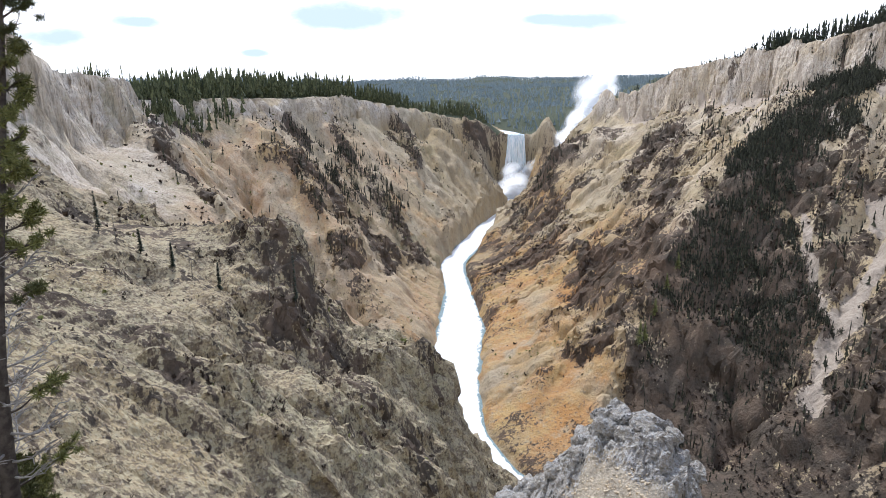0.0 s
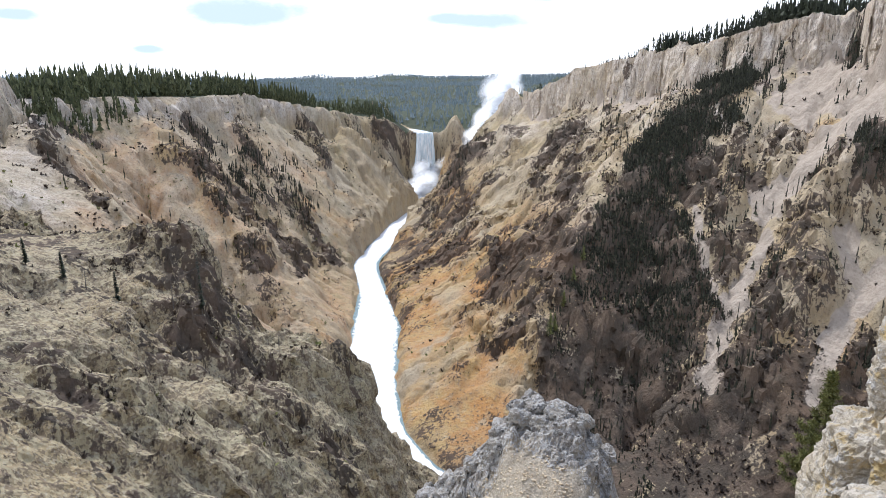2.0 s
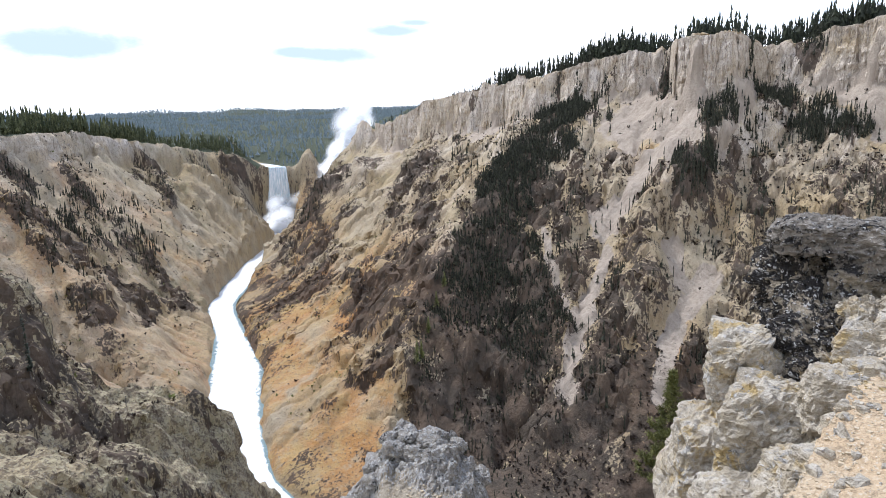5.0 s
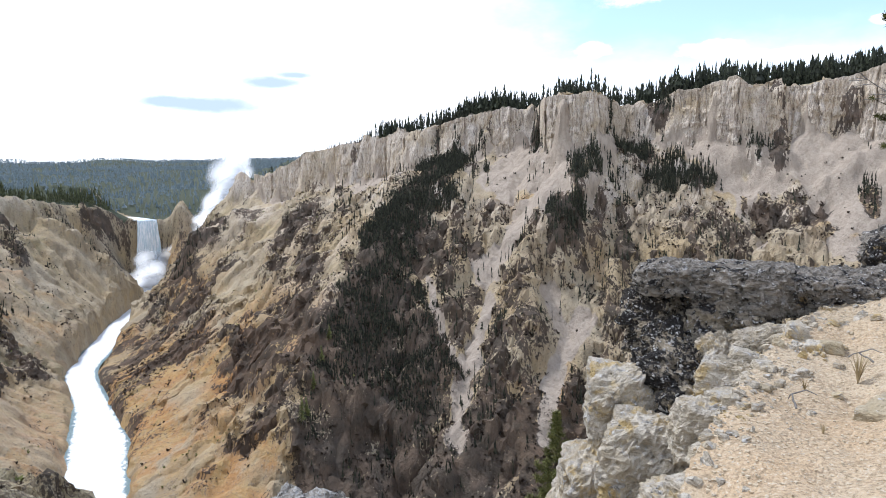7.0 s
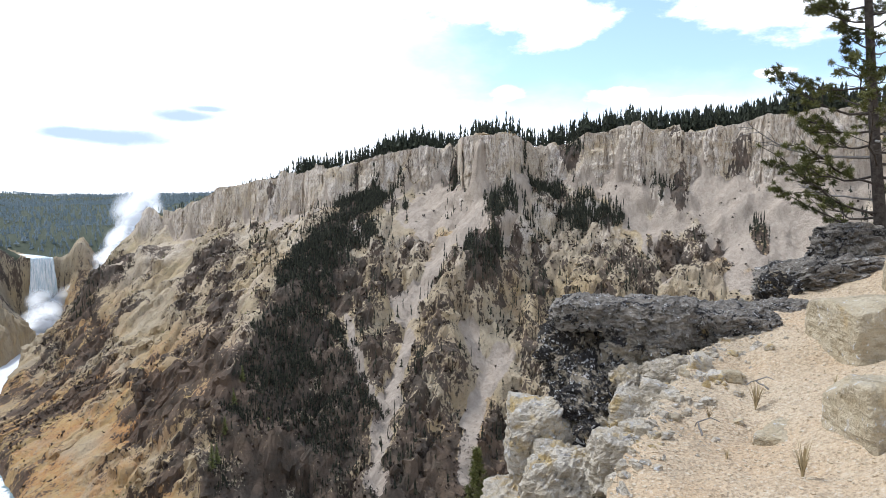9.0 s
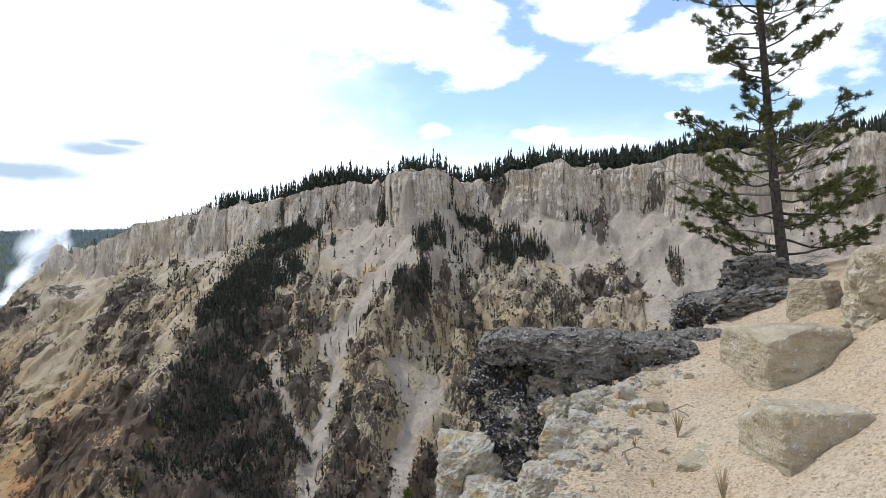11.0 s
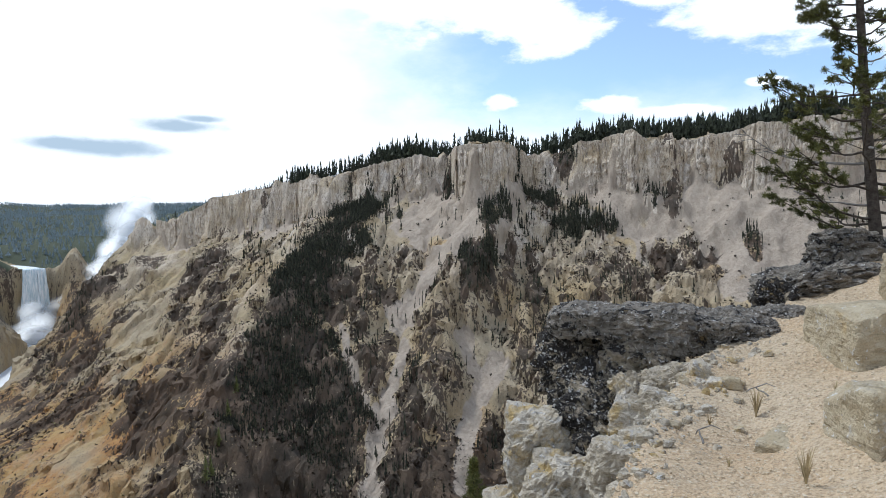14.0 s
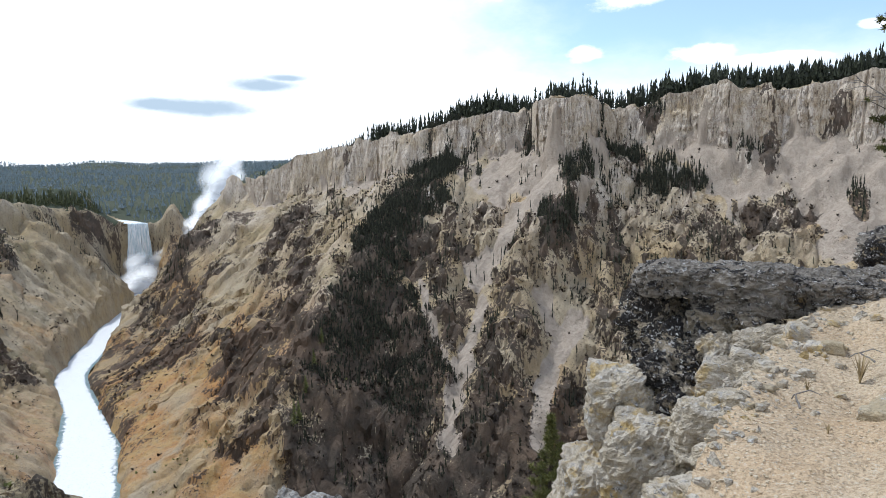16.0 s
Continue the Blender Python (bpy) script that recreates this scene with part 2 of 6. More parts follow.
def plain_material(name, c1, c2, scale, rough=0.9, bump=0.3, dist=0.05, detail=5):
    m, n, ln, b = material(name, rough)
    pos = n.new("ShaderNodeNewGeometry").outputs["Position"]
    f = noise_node(n, ln, pos, scale, detail, 0.6)
    g = noise_node(n, ln, pos, scale * 7.3, 4, 0.6)
    c = blend(n, ln, span(n, ln, f, 0.35, 0.65), c1, c2)
    c = blend(n, ln, math_node(n, ln, "MULTIPLY", span(n, ln, g, 0.5, 0.75), 0.4), c, tuple(v * 0.55 for v in c1))
    ln.new(c, b.inputs["Base Color"])
    relief(n, ln, b, math_node(n, ln, "ADD", f, math_node(n, ln, "MULTIPLY", g, 0.3)), bump, dist)
    return m


def needle_material(name, c1, c2, rough=0.7):
    m, n, ln, b = material(name, rough)
    r = n.new("ShaderNodeNewGeometry").outputs["Random Per Island"]
    pos = n.new("ShaderNodeNewGeometry").outputs["Position"]
    f = noise_node(n, ln, pos, 0.8, 3, 0.6)
    c = blend(n, ln, r, c1, c2)
    c = blend(n, ln, span(n, ln, f, 0.45, 0.7), c, tuple(v * 0.6 for v in c1))
    ln.new(c, b.inputs["Base Color"])
    return m


ROCK = canyon_material()
PINE = needle_material("conifer needles", (0.022, 0.027, 0.018), (0.060, 0.068, 0.040))
PINE_DARK = needle_material("dark fir needles", (0.020, 0.023, 0.016), (0.075, 0.075, 0.048))
# aerial haze is painted into the far needles as pale blue-green
PINE_HAZED = needle_material("haze-paled distant needles", (0.19, 0.24, 0.26), (0.25, 0.295, 0.315))
# brighter copy of the pine green, with sunlight painted into its colour
PINE_LIT = needle_material("sunlit-toned conifer needles", (0.045, 0.055, 0.026), (0.15, 0.158, 0.072))
SCRUB = needle_material("bare brush twigs", (0.036, 0.027, 0.021), (0.095, 0.068, 0.05))
SHRUB_GREEN = needle_material("olive shrub leaves", (0.13, 0.14, 0.04), (0.24, 0.235, 0.08))


# ---------------------------------------------------------------- mesh helpers
def mesh_from(name, verts, faces, mat, smooth=True):
    """A mesh from arrays of corners and of three- or four-sided faces."""
    me = bpy.data.meshes.new(name)
    verts, faces = np.asarray(verts, np.float32), np.asarray(faces, np.int32)
    me.vertices.add(len(verts))
    me.vertices.foreach_set("co", verts.ravel())
    k = faces.shape[1]
    me.loops.add(faces.size)
    me.loops.foreach_set("vertex_index", faces.ravel())
    me.polygons.add(len(faces))
    me.polygons.foreach_set("loop_start", np.arange(0, faces.size, k, dtype=np.int32))
    me.polygons.foreach_set("loop_total", np.full(len(faces), k, np.int32))
    me.polygons.foreach_set("use_smooth", np.full(len(faces), smooth))
    me.materials.append(mat)
    me.update(calc_edges=True)
    me.validate()
    return me


def grid_faces(rows, cols):
    i = np.arange((rows - 1) * cols).reshape(rows - 1, cols)[:, :-1].ravel()
    return np.stack([i, i + 1, i + cols + 1, i + cols], 1)


def part(name, me, parent, label=""):
    ob = new(name, me)
    ob.parent = parent
    if label:
        tagged(ob, label)
    return ob


# ---------------------------------------------------------------- the canyon's shape
# Ridge, rim, gully and river lines, placed to fit the camera's view; the ground hangs between them.
RIVER = [(420, -260, -5), (385, -60, -4), (345, 70, -3), (280, 135, -2), (190, 190, -1), (100, 208, 0), (44, 240, 0), (20, 292, 0), (12, 341, 1), (8, 390, 2), (14, 445, 3),
         (14, 519, 5), (10, 600, 7), (26, 663, 8), (60, 780, 10), (90, 846, 11), (112, 905, 11), (110, 968, 12)]
UPSTREAM = [(110, 1001, 104), (109, 1020, 104), (100, 1048, 104.3), (80, 1085, 105)]
RIM_TOP = [B(14.3, -0.2, 850), B(16.2, -0.8, 790), B(19.6, 1.2, 735), B(23.6, 2.0, 690), B(27.1, 2.7, 650), B(30.6, 3.4, 610), B(34.2, 4.5, 585), B(37.7, 5.1, 570), B(39.8, 4.8, 572),
           B(40.9, 5.9, 524), B(42.0, 6.15, 514), B(45.0, 6.15, 512), B(46.0, 5.9, 522), B(46.9, 4.9, 556), B(49.7, 5.0, 560), B(51.9, 6.1, 546), B(56.5, 6.8, 528), B(58.2, 5.8, 550), B(61.3, 6.1, 543), B(63.9, 6.4, 550),
           B(66.2, 7.1, 543), B(70, 7.2, 548), B(74, 7.2, 552), B(80, 7.6, 560), B(100, 8, 600)]
RIM_FOOT = [B(14.8, -2.4, 838), B(16.4, -3.2, 772), B(20.2, -2.2, 714), B(25.5, -1.2, 650), B(29.6, -0.3, 598), B(32.6, 0.5, 576), B(35.2, 0.5, 566), B(37.7, 1.0, 554), B(39.7, 1.5, 552),
            B(41.2, 1.8, 514), B(42.2, 2.0, 504), B(45.0, 2.0, 502), B(45.9, 1.8, 512), B(47.3, 0.6, 538), B(52.0, 1.8, 534), B(57.2, 1.9, 515), B(60.4, 2.2, 532), B(64.1, 2.4, 534), B(66.5, 2.4, 528), B(70, 2.0, 532),
            B(80, 1.5, 544), B(100, 1, 580)]
LEFT_RIM = [B(-60, 4, 190), B(-44, 6.5, 250), B(-33.5, 4.7, 330), B(-31.3, 1.2, 392), B(-28.5, 0.6, 430), B(-25.6, 0.4, 470), B(-25.0, -1.2, 480), B(-18.5, -1.0, 560), B(-13, -1.1, 640), B(-8.6, -0.9, 735),
            B(-4.0, -1.8, 850), B(-1.5, -2.4, 900), B(0.5, -2.8, 950), B(2.5, -3.0, 990), B(4.4, -3.6, 1012)]
LEFT_FOOT = [B(-50, -2.0, 190), B(-40, -3.5, 255), B(-33.5, -3.0, 315), B(-30.5, -5.0, 370), B(-27.5, -4.8, 415), B(-25.2, -3.6, 452), B(-21.7, -2.8, 515), B(-18.4, -2.6, 545), B(-13.0, -3.0, 622), B(-8.9, -2.8, 712),
             B(-4.4, -4.0, 825), B(-1.6, -4.8, 865), B(1.0, -6.0, 905), B(3.0, -8.5, 955)]
# crests of spurs
SPURS = [
    # sunny side: skyline spur beside the falls, then the spur that parts the orange face from the dark forest
    [B(16.4, -3.2, 765), B(14.2, -3.7, 735), B(12.7, -4.7, 735), B(11.6, -5.2, 740), B(10.0, -6.1, 765), B(8.5, -8.6, 785), B(6.9, -10.5, 800), B(6.2, -11.6, 806)],
    [B(29.8, -0.3, 590), B(27.5, -2.5, 536), B(25.0, -5.3, 486), B(23.4, -8.3, 448), B(21.7, -11.8, 412), B(20.1, -14.7, 386), B(18.7, -18.5, 359), B(17.7, -22.0, 337), B(17.6, -25.5, 318), B(17.5, -29.5, 300)],
    [B(44.2, -0.8, 472), B(42.0, -4.2, 440), B(39.3, -8.7, 408), B(38.1, -13.7, 376), B(37.3, -20.2, 340), B(36.8, -27.5, 300)],
    [B(53.0, 0.3, 515), B(51.5, -5.6, 456), B(48.0, -15.0, 384), B(44.0, -27.0, 312)],
    [B(61.5, -1.0, 505), B(59.6, -5.0, 466), B(58.6, -8.5, 440), B(56.0, -17.0, 372), B(53.0, -28.0, 302)],
    [B(73.0, -1.0, 515), B(70.0, -8.0, 444), B(67.0, -18.0, 362)],
    [B(20.4, -2.6, 690), B(18.2, -6.0, 615), B(14.0, -12.0, 545), B(8.5, -16.5, 505)],
    [B(25.0, -1.8, 630), B(20.8, -8.0, 525), B(15.5, -16.0, 444), B(9.0, -22.5, 398)],
    # left wall
    [B(-25.3, -0.8, 466), B(-25.1, -2.6, 432), B(-24.6, -5.4, 398), B(-22.5, -8.3, 365), B(-20.0, -10.6, 335), B(-18.1, -13.4, 318), B(-14.0, -18.1, 300), B(-8.9, -22.0, 290), B(-4.7, -25.6, 288)],
    [B(-18.5, -1.8, 555), B(-15.5, -3.5, 530), B(-13.3, -6.7, 500), B(-11.5, -10.2, 475), B(-9.1, -14.4, 445), B(-6.7, -18.5, 415), B(-3.5, -22.2, 395)],
    [B(-9.1, -2.1, 725), B(-7.1, -6.3, 660), B(-4.9, -9.9, 615), B(-3.1, -14.0, 580), B(-1.0, -16.1, 590)],
    [B(-2.5, -2.3, 880), B(0.7, -4.4, 862), B(2.4, -6.1, 852), B(3.9, -7.6, 850), B(5.4, -9.3, 850), B(6.2, -10.7, 850)],
    # near spur below the lookout, nose by nose
    [B(-50, -6, 190), B(-33.2, -7.5, 255), B(-29.4, -10.7, 240), B(-24.0, -11.9, 228), B(-18.9, -11.8, 222), B(-15.0, -11.3, 216), B(-13.9, -13.4, 212), B(-13.4, -17.2, 208), B(-12.9, -21.2, 198)],
    [B(-26.1, -15.0, 195), B(-18.5, -18.2, 188), B(-14.2, -21.1, 184), B(-8.0, -24.5, 190), B(-4.6, -22.9, 208), B(-0.5, -25.2, 216), B(0.9, -29.6, 214), B(4.4, -33.3, 218), B(6.2, -35.2, 226)],
]
GULLIES = [
    [B(39.3, 1.2, 545), B(38.5, -2.8, 492), B(37.2, -6.9, 448), B(35.8, -11.5, 408), B(34.6, -16.1, 372), B(33.5, -21.0, 336), B(32.1, -27.6, 298)],
    [B(33.6, -1.0, 530), B(31.0, -8.0, 455), B(28.5, -15.0, 392), B(27.0, -24.0, 332), B(26.0, -31.0, 290)],
    [B(49.5, 0.0, 515), B(46.8, -5.5, 462), B(44.8, -9.4, 430), B(43.4, -14.0, 390), B(42.5, -18.0, 360), B(41.6, -22.6, 324), B(40.9, -27.4, 292)],
    [B(57.0, -1.0, 500), B(54.5, -10.0, 420), B(51.0, -20.0, 348)],
    [B(67.0, -1.2, 500), B(64.0, -10.0, 418), B(61.0, -22.0, 340)],
    [B(22.3, -3.4, 625), B(18.0, -10.0, 525), B(12.0, -17.5, 452)],
    [B(15.5, -5.0, 690), B(12.0, -9.5, 650), B(8.0, -13.5, 620), B(5.0, -15.5, 620)],
    [B(-21.7, -2.8, 525), B(-18.6, -8.5, 480), B(-15.2, -14.1, 440), B(-10.4, -19.9, 405), B(-4.6, -23.6, 385), B(-1.3, -26.5, 355)],
    [B(-13.1, -3.4, 630), B(-9.4, -8.8, 590), B(-6.5, -13.4, 550), B(-3.4, -18.1, 500), B(-1.3, -20.7, 465)],
    [B(-4.7, -4.0, 800), B(-1.7, -7.9, 740), B(0.3, -11.5, 700), B(2.4, -13.3, 685)],
    [B(-29.9, -8.6, 330), B(-23.9, -12.5, 310), B(-18.7, -15.8, 285), B(-15.0, -19.6, 270), B(-10.1, -24.8, 262), B(-4.7, -28.8, 260), B(0.9, -32.5, 262)],
    [B(-36.0, -22.0, 110), B(-25.0, -27.0, 120), B(-14.0, -31.0, 130), B(-4.0, -33.0, 150), B(1.0, -37.0, 175)],
    [B(-60, -25, 60), B(-40, -36, 62), B(-20, -42, 84), B(-2, -45, 115), B(8, -45, 160), B(8.5, -42, 195)],
]
LINES = [RIM_TOP, RIM_FOOT, LEFT_RIM, LEFT_FOOT] + SPURS + GULLIES + [
    # head of the canyon beside the falls, and the wooded shoulder over it
    [B(-3.5, -1.9, 1030), B(-2.0, -1.5, 1050), B(-0.3, -1.2, 1060), B(1.6, -1.4, 1055), B(3.2, -2.4, 1040), B(4.3, -3.7, 1022)],
    [B(4.7, -9.4, 990), B(5.2, -9.5, 1002), B(7.4, -9.5, 1002), B(8.3, -9.2, 990)],
    [B(5.2, -3.8, 1012), B(5.5, -4.4, 1010), B(7.2, -4.4, 1010), B(7.5, -3.9, 1012)],
    [B(7.9, -6.2, 985), B(8.3, -4.4, 992), B(9.0, -2.9, 996), B(9.5, -3.2, 994), B(10.2, -5.6, 985)],
    [B(8.0, -4.6, 1006), B(8.6, -3.3, 1008), B(9.3, -2.5, 1008), B(9.9, -3.4, 1006)],
    [B(14.2, -0.5, 870), B(13.9, -2.0, 950), B(13.0, -4.6, 1020), B(11.5, -5.0, 1060), B(10.0, -4.4, 1090), B(9.0, -3.8, 1100)],
    [B(10.9, -7.0, 925), B(11.2, -6.6, 965), B(11.8, -6.0, 1000), B(12.4, -4.4, 1030)],
    # the lookout's own flank
    [(0, 0, 172), (6, 3, 172), (14, 6, 172), (26, 9, 168)],
    [(-40, -30, 172), (0, -30, 176), (40, -30, 176), (100, -60, 182)],
    [B(10, -60, 20), B(30, -62, 22), B(50, -60, 24)],
    # plateaus
    [(900, -200, 275), (900, 300, 275), (800, 700, 240), (600, 1100, 205), (420, 1300, 190)],
    [B(8.6, -2.2, 1400), B(10.0, -0.6, 1700), B(6.0, -0.2, 2600), B(7.7, 0.5, 3400), B(13, 0.2, 3400), B(25, 1.0, 3400), B(60, 3, 3200)],
    [B(-35, -0.2, 900), B(-20, -0.5, 1000), B(-9, -0.6, 1250), B(-3, -1.0, 1500), B(1.5, -1.5, 1450), B(3.4, -3.0, 1300)],
    [B(-60, 0, 3600), B(-30, -0.1, 3400), B(-6.6, -0.2, 3000), B(0, 0.1, 3100), B(4, 0.35, 3200)],
    [(-900, -900, 190), (0, -900, 190), (900, -900, 260)],
    UPSTREAM,
]
# traced in the camera's view by bearing and rise, with half widths in degrees: scree chutes, dark crags and brush,
# stands of firs, ochre rock
SCREE_TOWER = [
    ([(43.5, 1.0), (42.4, -0.4), (40.8, -2.0)], 1.97),
    ([(43.9, 0.6), (44.2, -0.7)], 1.32),
    ([(41.3, -1.5), (39.8, -3.9), (38.2, -6.0), (36.1, -9.7)], 1.11),
    ([(39.5, 1.9), (38.2, -0.7), (37.1, -3.3)], 0.92),
]
SCREE_LOW = [
    ([(34.5, -7.9), (35.9, -11.3), (35.3, -14.7), (34.2, -17.7)], 0.74),
    ([(34.4, -16.7), (33.3, -20.4), (32.8, -24.5)], 1.18),
    ([(41.1, -10.8), (42.2, -14.4)], 0.79),
    ([(44.4, -13.8), (43.1, -15.9), (42.3, -18.4), (41.5, -20.9), (41.1, -24.3)], 1.00),
    ([(30.2, -9.7), (31.0, -13.3), (32.6, -17.7)], 0.37),
]
SCREE_EAST = [
    ([(53.7, 2.3), (56.2, -0.4), (57.4, -2.6), (58.0, -7.1)], 1.32),
    ([(61.5, 2.0), (62.5, -1.6), (64.0, -6.8)], 1.58),
    ([(64.5, 1.9), (65.7, -1.5), (67.8, -4.7)], 2.50),
    ([(68.1, 1.4), (69.8, -2.4)], 2.37),
]
CRAGS_LOW = [
    ([(38.5, -10.0), (38.7, -13.4), (40.4, -15.2)], 1.32),
    ([(37.7, -19.2), (37.7, -22.2), (36.9, -24.6)], 1.97),
    ([(44.2, -18.4), (43.7, -23.2)], 1.11),
    ([(31.8, -10.7), (33.4, -14.7)], 0.79),
    ([(46.4, -11.7), (47.0, -14.7)], 0.66),
    ([(36.9, -12.9), (36.6, -16.7)], 0.58),
    ([(30.2, -7.1), (31.8, -10.2)], 0.79),
]
CRAGS_EAST = [
    ([(60.0, 1.8), (59.8, 0.1)], 0.95),
    ([(58.6, -4.1), (60.8, -3.3), (62.5, -5.2), (63.4, -7.7)], 1.37),
    ([(55.3, -4.4), (56.6, -6.2), (57.1, -8.1)], 1.26),
    ([(62.9, 5.7), (63.0, 2.9)], 0.63),
    ([(64.3, 5.2), (64.0, 3.3)], 0.42),
    ([(58.8, 6.3), (59.3, 3.2), (60.2, 0.8)], 0.47),
    ([(60.6, 4.8), (61.0, 3.2)], 0.21),
    ([(49.8, 5.6), (50.7, 3.6)], 0.79),
    ([(45.8, -2.8), (45.6, -7.0)], 0.58),
    ([(47.6, -4.1), (48.6, -7.2)], 0.63),
    ([(43.7, -6.0), (43.9, -8.6)], 0.63),
    ([(53.4, -4.2), (54.0, -8.3)], 0.79),
    ([(57.1, -2.1), (57.3, -4.1)], 0.32),
    ([(49.6, -3.5), (50.2, -7.9)], 0.47),
]
CRAGS_MID = [
    ([(42.7, -3.3), (42.2, -7.0)], 1.05),
    ([(45.3, -4.1), (45.6, -7.5)], 0.63),
    ([(47.6, -5.3), (47.7, -9.5)], 0.63),
    ([(36.1, -3.9), (34.5, -7.6)], 0.53),
    ([(33.1, -4.1), (33.4, -9.1)], 0.58),
    ([(40.3, -4.1), (38.7, -7.0)], 0.39),
    ([(20.4, -2.5), (18.7, -4.0), (19.1, -6.2)], 0.92),
    ([(19.6, -8.3), (19.5, -9.6)], 0.92),
    ([(23.4, -8.4), (24.5, -9.5)], 0.79),
    ([(22.6, -2.2), (22.9, -3.8)], 0.37),
    ([(36.1, 3.5), (36.8, 2.2)], 0.47),
    ([(40.0, 4.5), (40.0, 2.2)], 0.63),
    ([(24.2, 2.1), (23.8, 0.6)], 0.32),
]
FIRS_EAST = [
    ([(46.9, 6.4), (47.7, 4.2), (48.0, 1.9), (48.8, -0.5)], 0.89),
    ([(48.7, -0.2), (50.9, -2.0)], 0.89),
    ([(51.6, -0.4), (54.0, -1.9)], 0.63),
    ([(43.8, -0.7), (44.1, -4.1)], 0.74),
    ([(57.3, 2.6), (57.4, 0.7)], 0.24),
    ([(58.1, 1.4), (58.2, 0.1)], 0.26),
    ([(56.6, 1.8), (56.7, 0.1)], 0.16),
    ([(65.5, -1.9), (66.1, -3.6)], 0.32),
    ([(50.4, 6.4), (51.2, 4.6)], 0.63),
]
FIRS_TOWER = [
    ([(43.9, -0.7), (43.5, -4.4)], 0.68),
    ([(41.9, -4.1), (42.2, -6.5)], 0.68),
    ([(45.1, 1.6), (45.2, -0.4)], 0.32),
    ([(32.4, 3.2), (32.9, 0.3), (32.4, -1.5)], 0.89),
    ([(34.2, 2.2), (34.5, 0.3)], 0.24),
    ([(35.6, 2.2), (35.6, 0.3)], 0.18),
    ([(34.5, -0.5), (34.5, -2.5)], 0.47),
    ([(35.9, -0.5), (35.8, -2.0)], 0.24),
    ([(40.0, 4.8), (40.0, 2.4)], 0.58),
    ([(46.4, 5.5), (47.2, 3.7), (47.8, -0.7)], 0.63),
]
CRAGS_LEFT = [
    ([(-24.2, -2.9), (-23.6, -5.5), (-22.2, -7.0), (-20.7, -9.1), (-20.1, -10.1)], 0.58),
    ([(-18.5, -12.2), (-16.2, -11.4), (-14.8, -11.3), (-13.8, -12.8)], 0.45),
    ([(-27.3, -11.3), (-24.0, -12.5), (-21.5, -13.9), (-19.3, -14.9)], 0.65),
    ([(-14.9, -5.5), (-13.4, -5.8), (-11.7, -7.6), (-10.4, -9.6)], 0.79),
    ([(-12.6, -7.5), (-9.8, -10.6), (-9.2, -12.9), (-8.3, -15.0)], 0.74),
    ([(-13.5, -2.9), (-11.9, -4.9)], 0.74),
    ([(-9.4, -3.5), (-8.4, -6.2)], 0.58),
    ([(-4.1, -3.8), (-2.2, -6.3)], 0.79),
    ([(-10.0, -13.9), (-8.9, -16.0)], 0.66),
    ([(-4.0, -11.7), (-2.1, -15.9)], 0.66),
    ([(-7.1, -12.1), (-4.8, -15.8)], 0.58),
    ([(-23.0, -3.6), (-20.4, -4.6)], 0.37),
]
FIRS_LEFT = [
    ([(-8.5, -6.4), (-6.4, -8.5), (-4.8, -10.9)], 1.05),
    ([(-13.6, -3.1), (-11.0, -5.6)], 0.53),
    ([(-10.2, -7.6), (-7.2, -10.3)], 0.58),
]
OCHRE_LEFT = [
    ([(-18.3, -5.1), (-17.1, -7.8), (-15.9, -10.5)], 1.18),
    ([(-16.1, -4.7), (-13.9, -6.5), (-12.3, -9.7), (-10.8, -13.8)], 1.05),
    ([(-4.5, -10.1), (-2.8, -13.6)], 0.58),
    ([(-21.9, -4.1), (-20.8, -6.8)], 0.66),
    ([(-19.0, -10.9), (-17.6, -11.8)], 0.66),
]
OCHRE_RIGHT = [
    ([(10.1, -14.1), (8.5, -16.5)], 0.66),
    ([(15.1, -18.5), (10.2, -22.0), (6.2, -26.1), (4.7, -29.4)], 1.18),
    ([(8.5, -26.1), (10.9, -29.1)], 1.18),
    ([(17.1, -24.9), (19.1, -26.7)], 0.92),
    ([(-4.3, -21.1), (-2.2, -23.3)], 0.92),
    ([(4.5, -24.6), (7.4, -21.5)], 1.05),
]
CRAGS_NEAR = [
    ([(-21.0, -16.2), (-17.2, -16.9), (-14.6, -17.9)], 0.5),
    ([(-12.5, -18.7), (-10.9, -20.9)], 1.0),
    ([(-22.2, -22.0), (-21.0, -23.2)], 0.7),
]
CRAGS_FALLS = [
    ([(2.3, -3.6), (3.6, -4.6), (4.8, -6.6)], 0.9),
    ([(12.7, -4.9), (11.6, -5.6), (10.0, -6.6), (8.5, -9.0), (6.9, -11.0)], 0.7),
    ([(2.3, -18.6), (6.0, -16.4), (8.9, -13.8), (11.0, -12.3)], 1.0),
    ([(12.7, -23.8), (15.1, -21.5), (18.4, -18.4), (20.1, -13.8)], 1.0),
    ([(13.7, -16.7), (12.9, -14.3)], 0.6),
]
FIRS_FALLS = [
    ([(1.2, -3.2), (3.6, -4.6), (4.6, -5.6)], 0.7),
    ([(12.7, -4.9), (11.6, -5.6), (10.0, -6.6), (8.5, -9.0)], 0.35),
]
CHUTE_BANDS = SCREE_TOWER + SCREE_LOW + SCREE_EAST
CRAG_BANDS = CRAGS_LOW + CRAGS_EAST + CRAGS_MID + CRAGS_LEFT + CRAGS_NEAR + CRAGS_FALLS
FIR_BANDS = FIRS_EAST + FIRS_TOWER + FIRS_LEFT + FIRS_FALLS
OCHRE_BANDS = OCHRE_LEFT + OCHRE_RIGHT


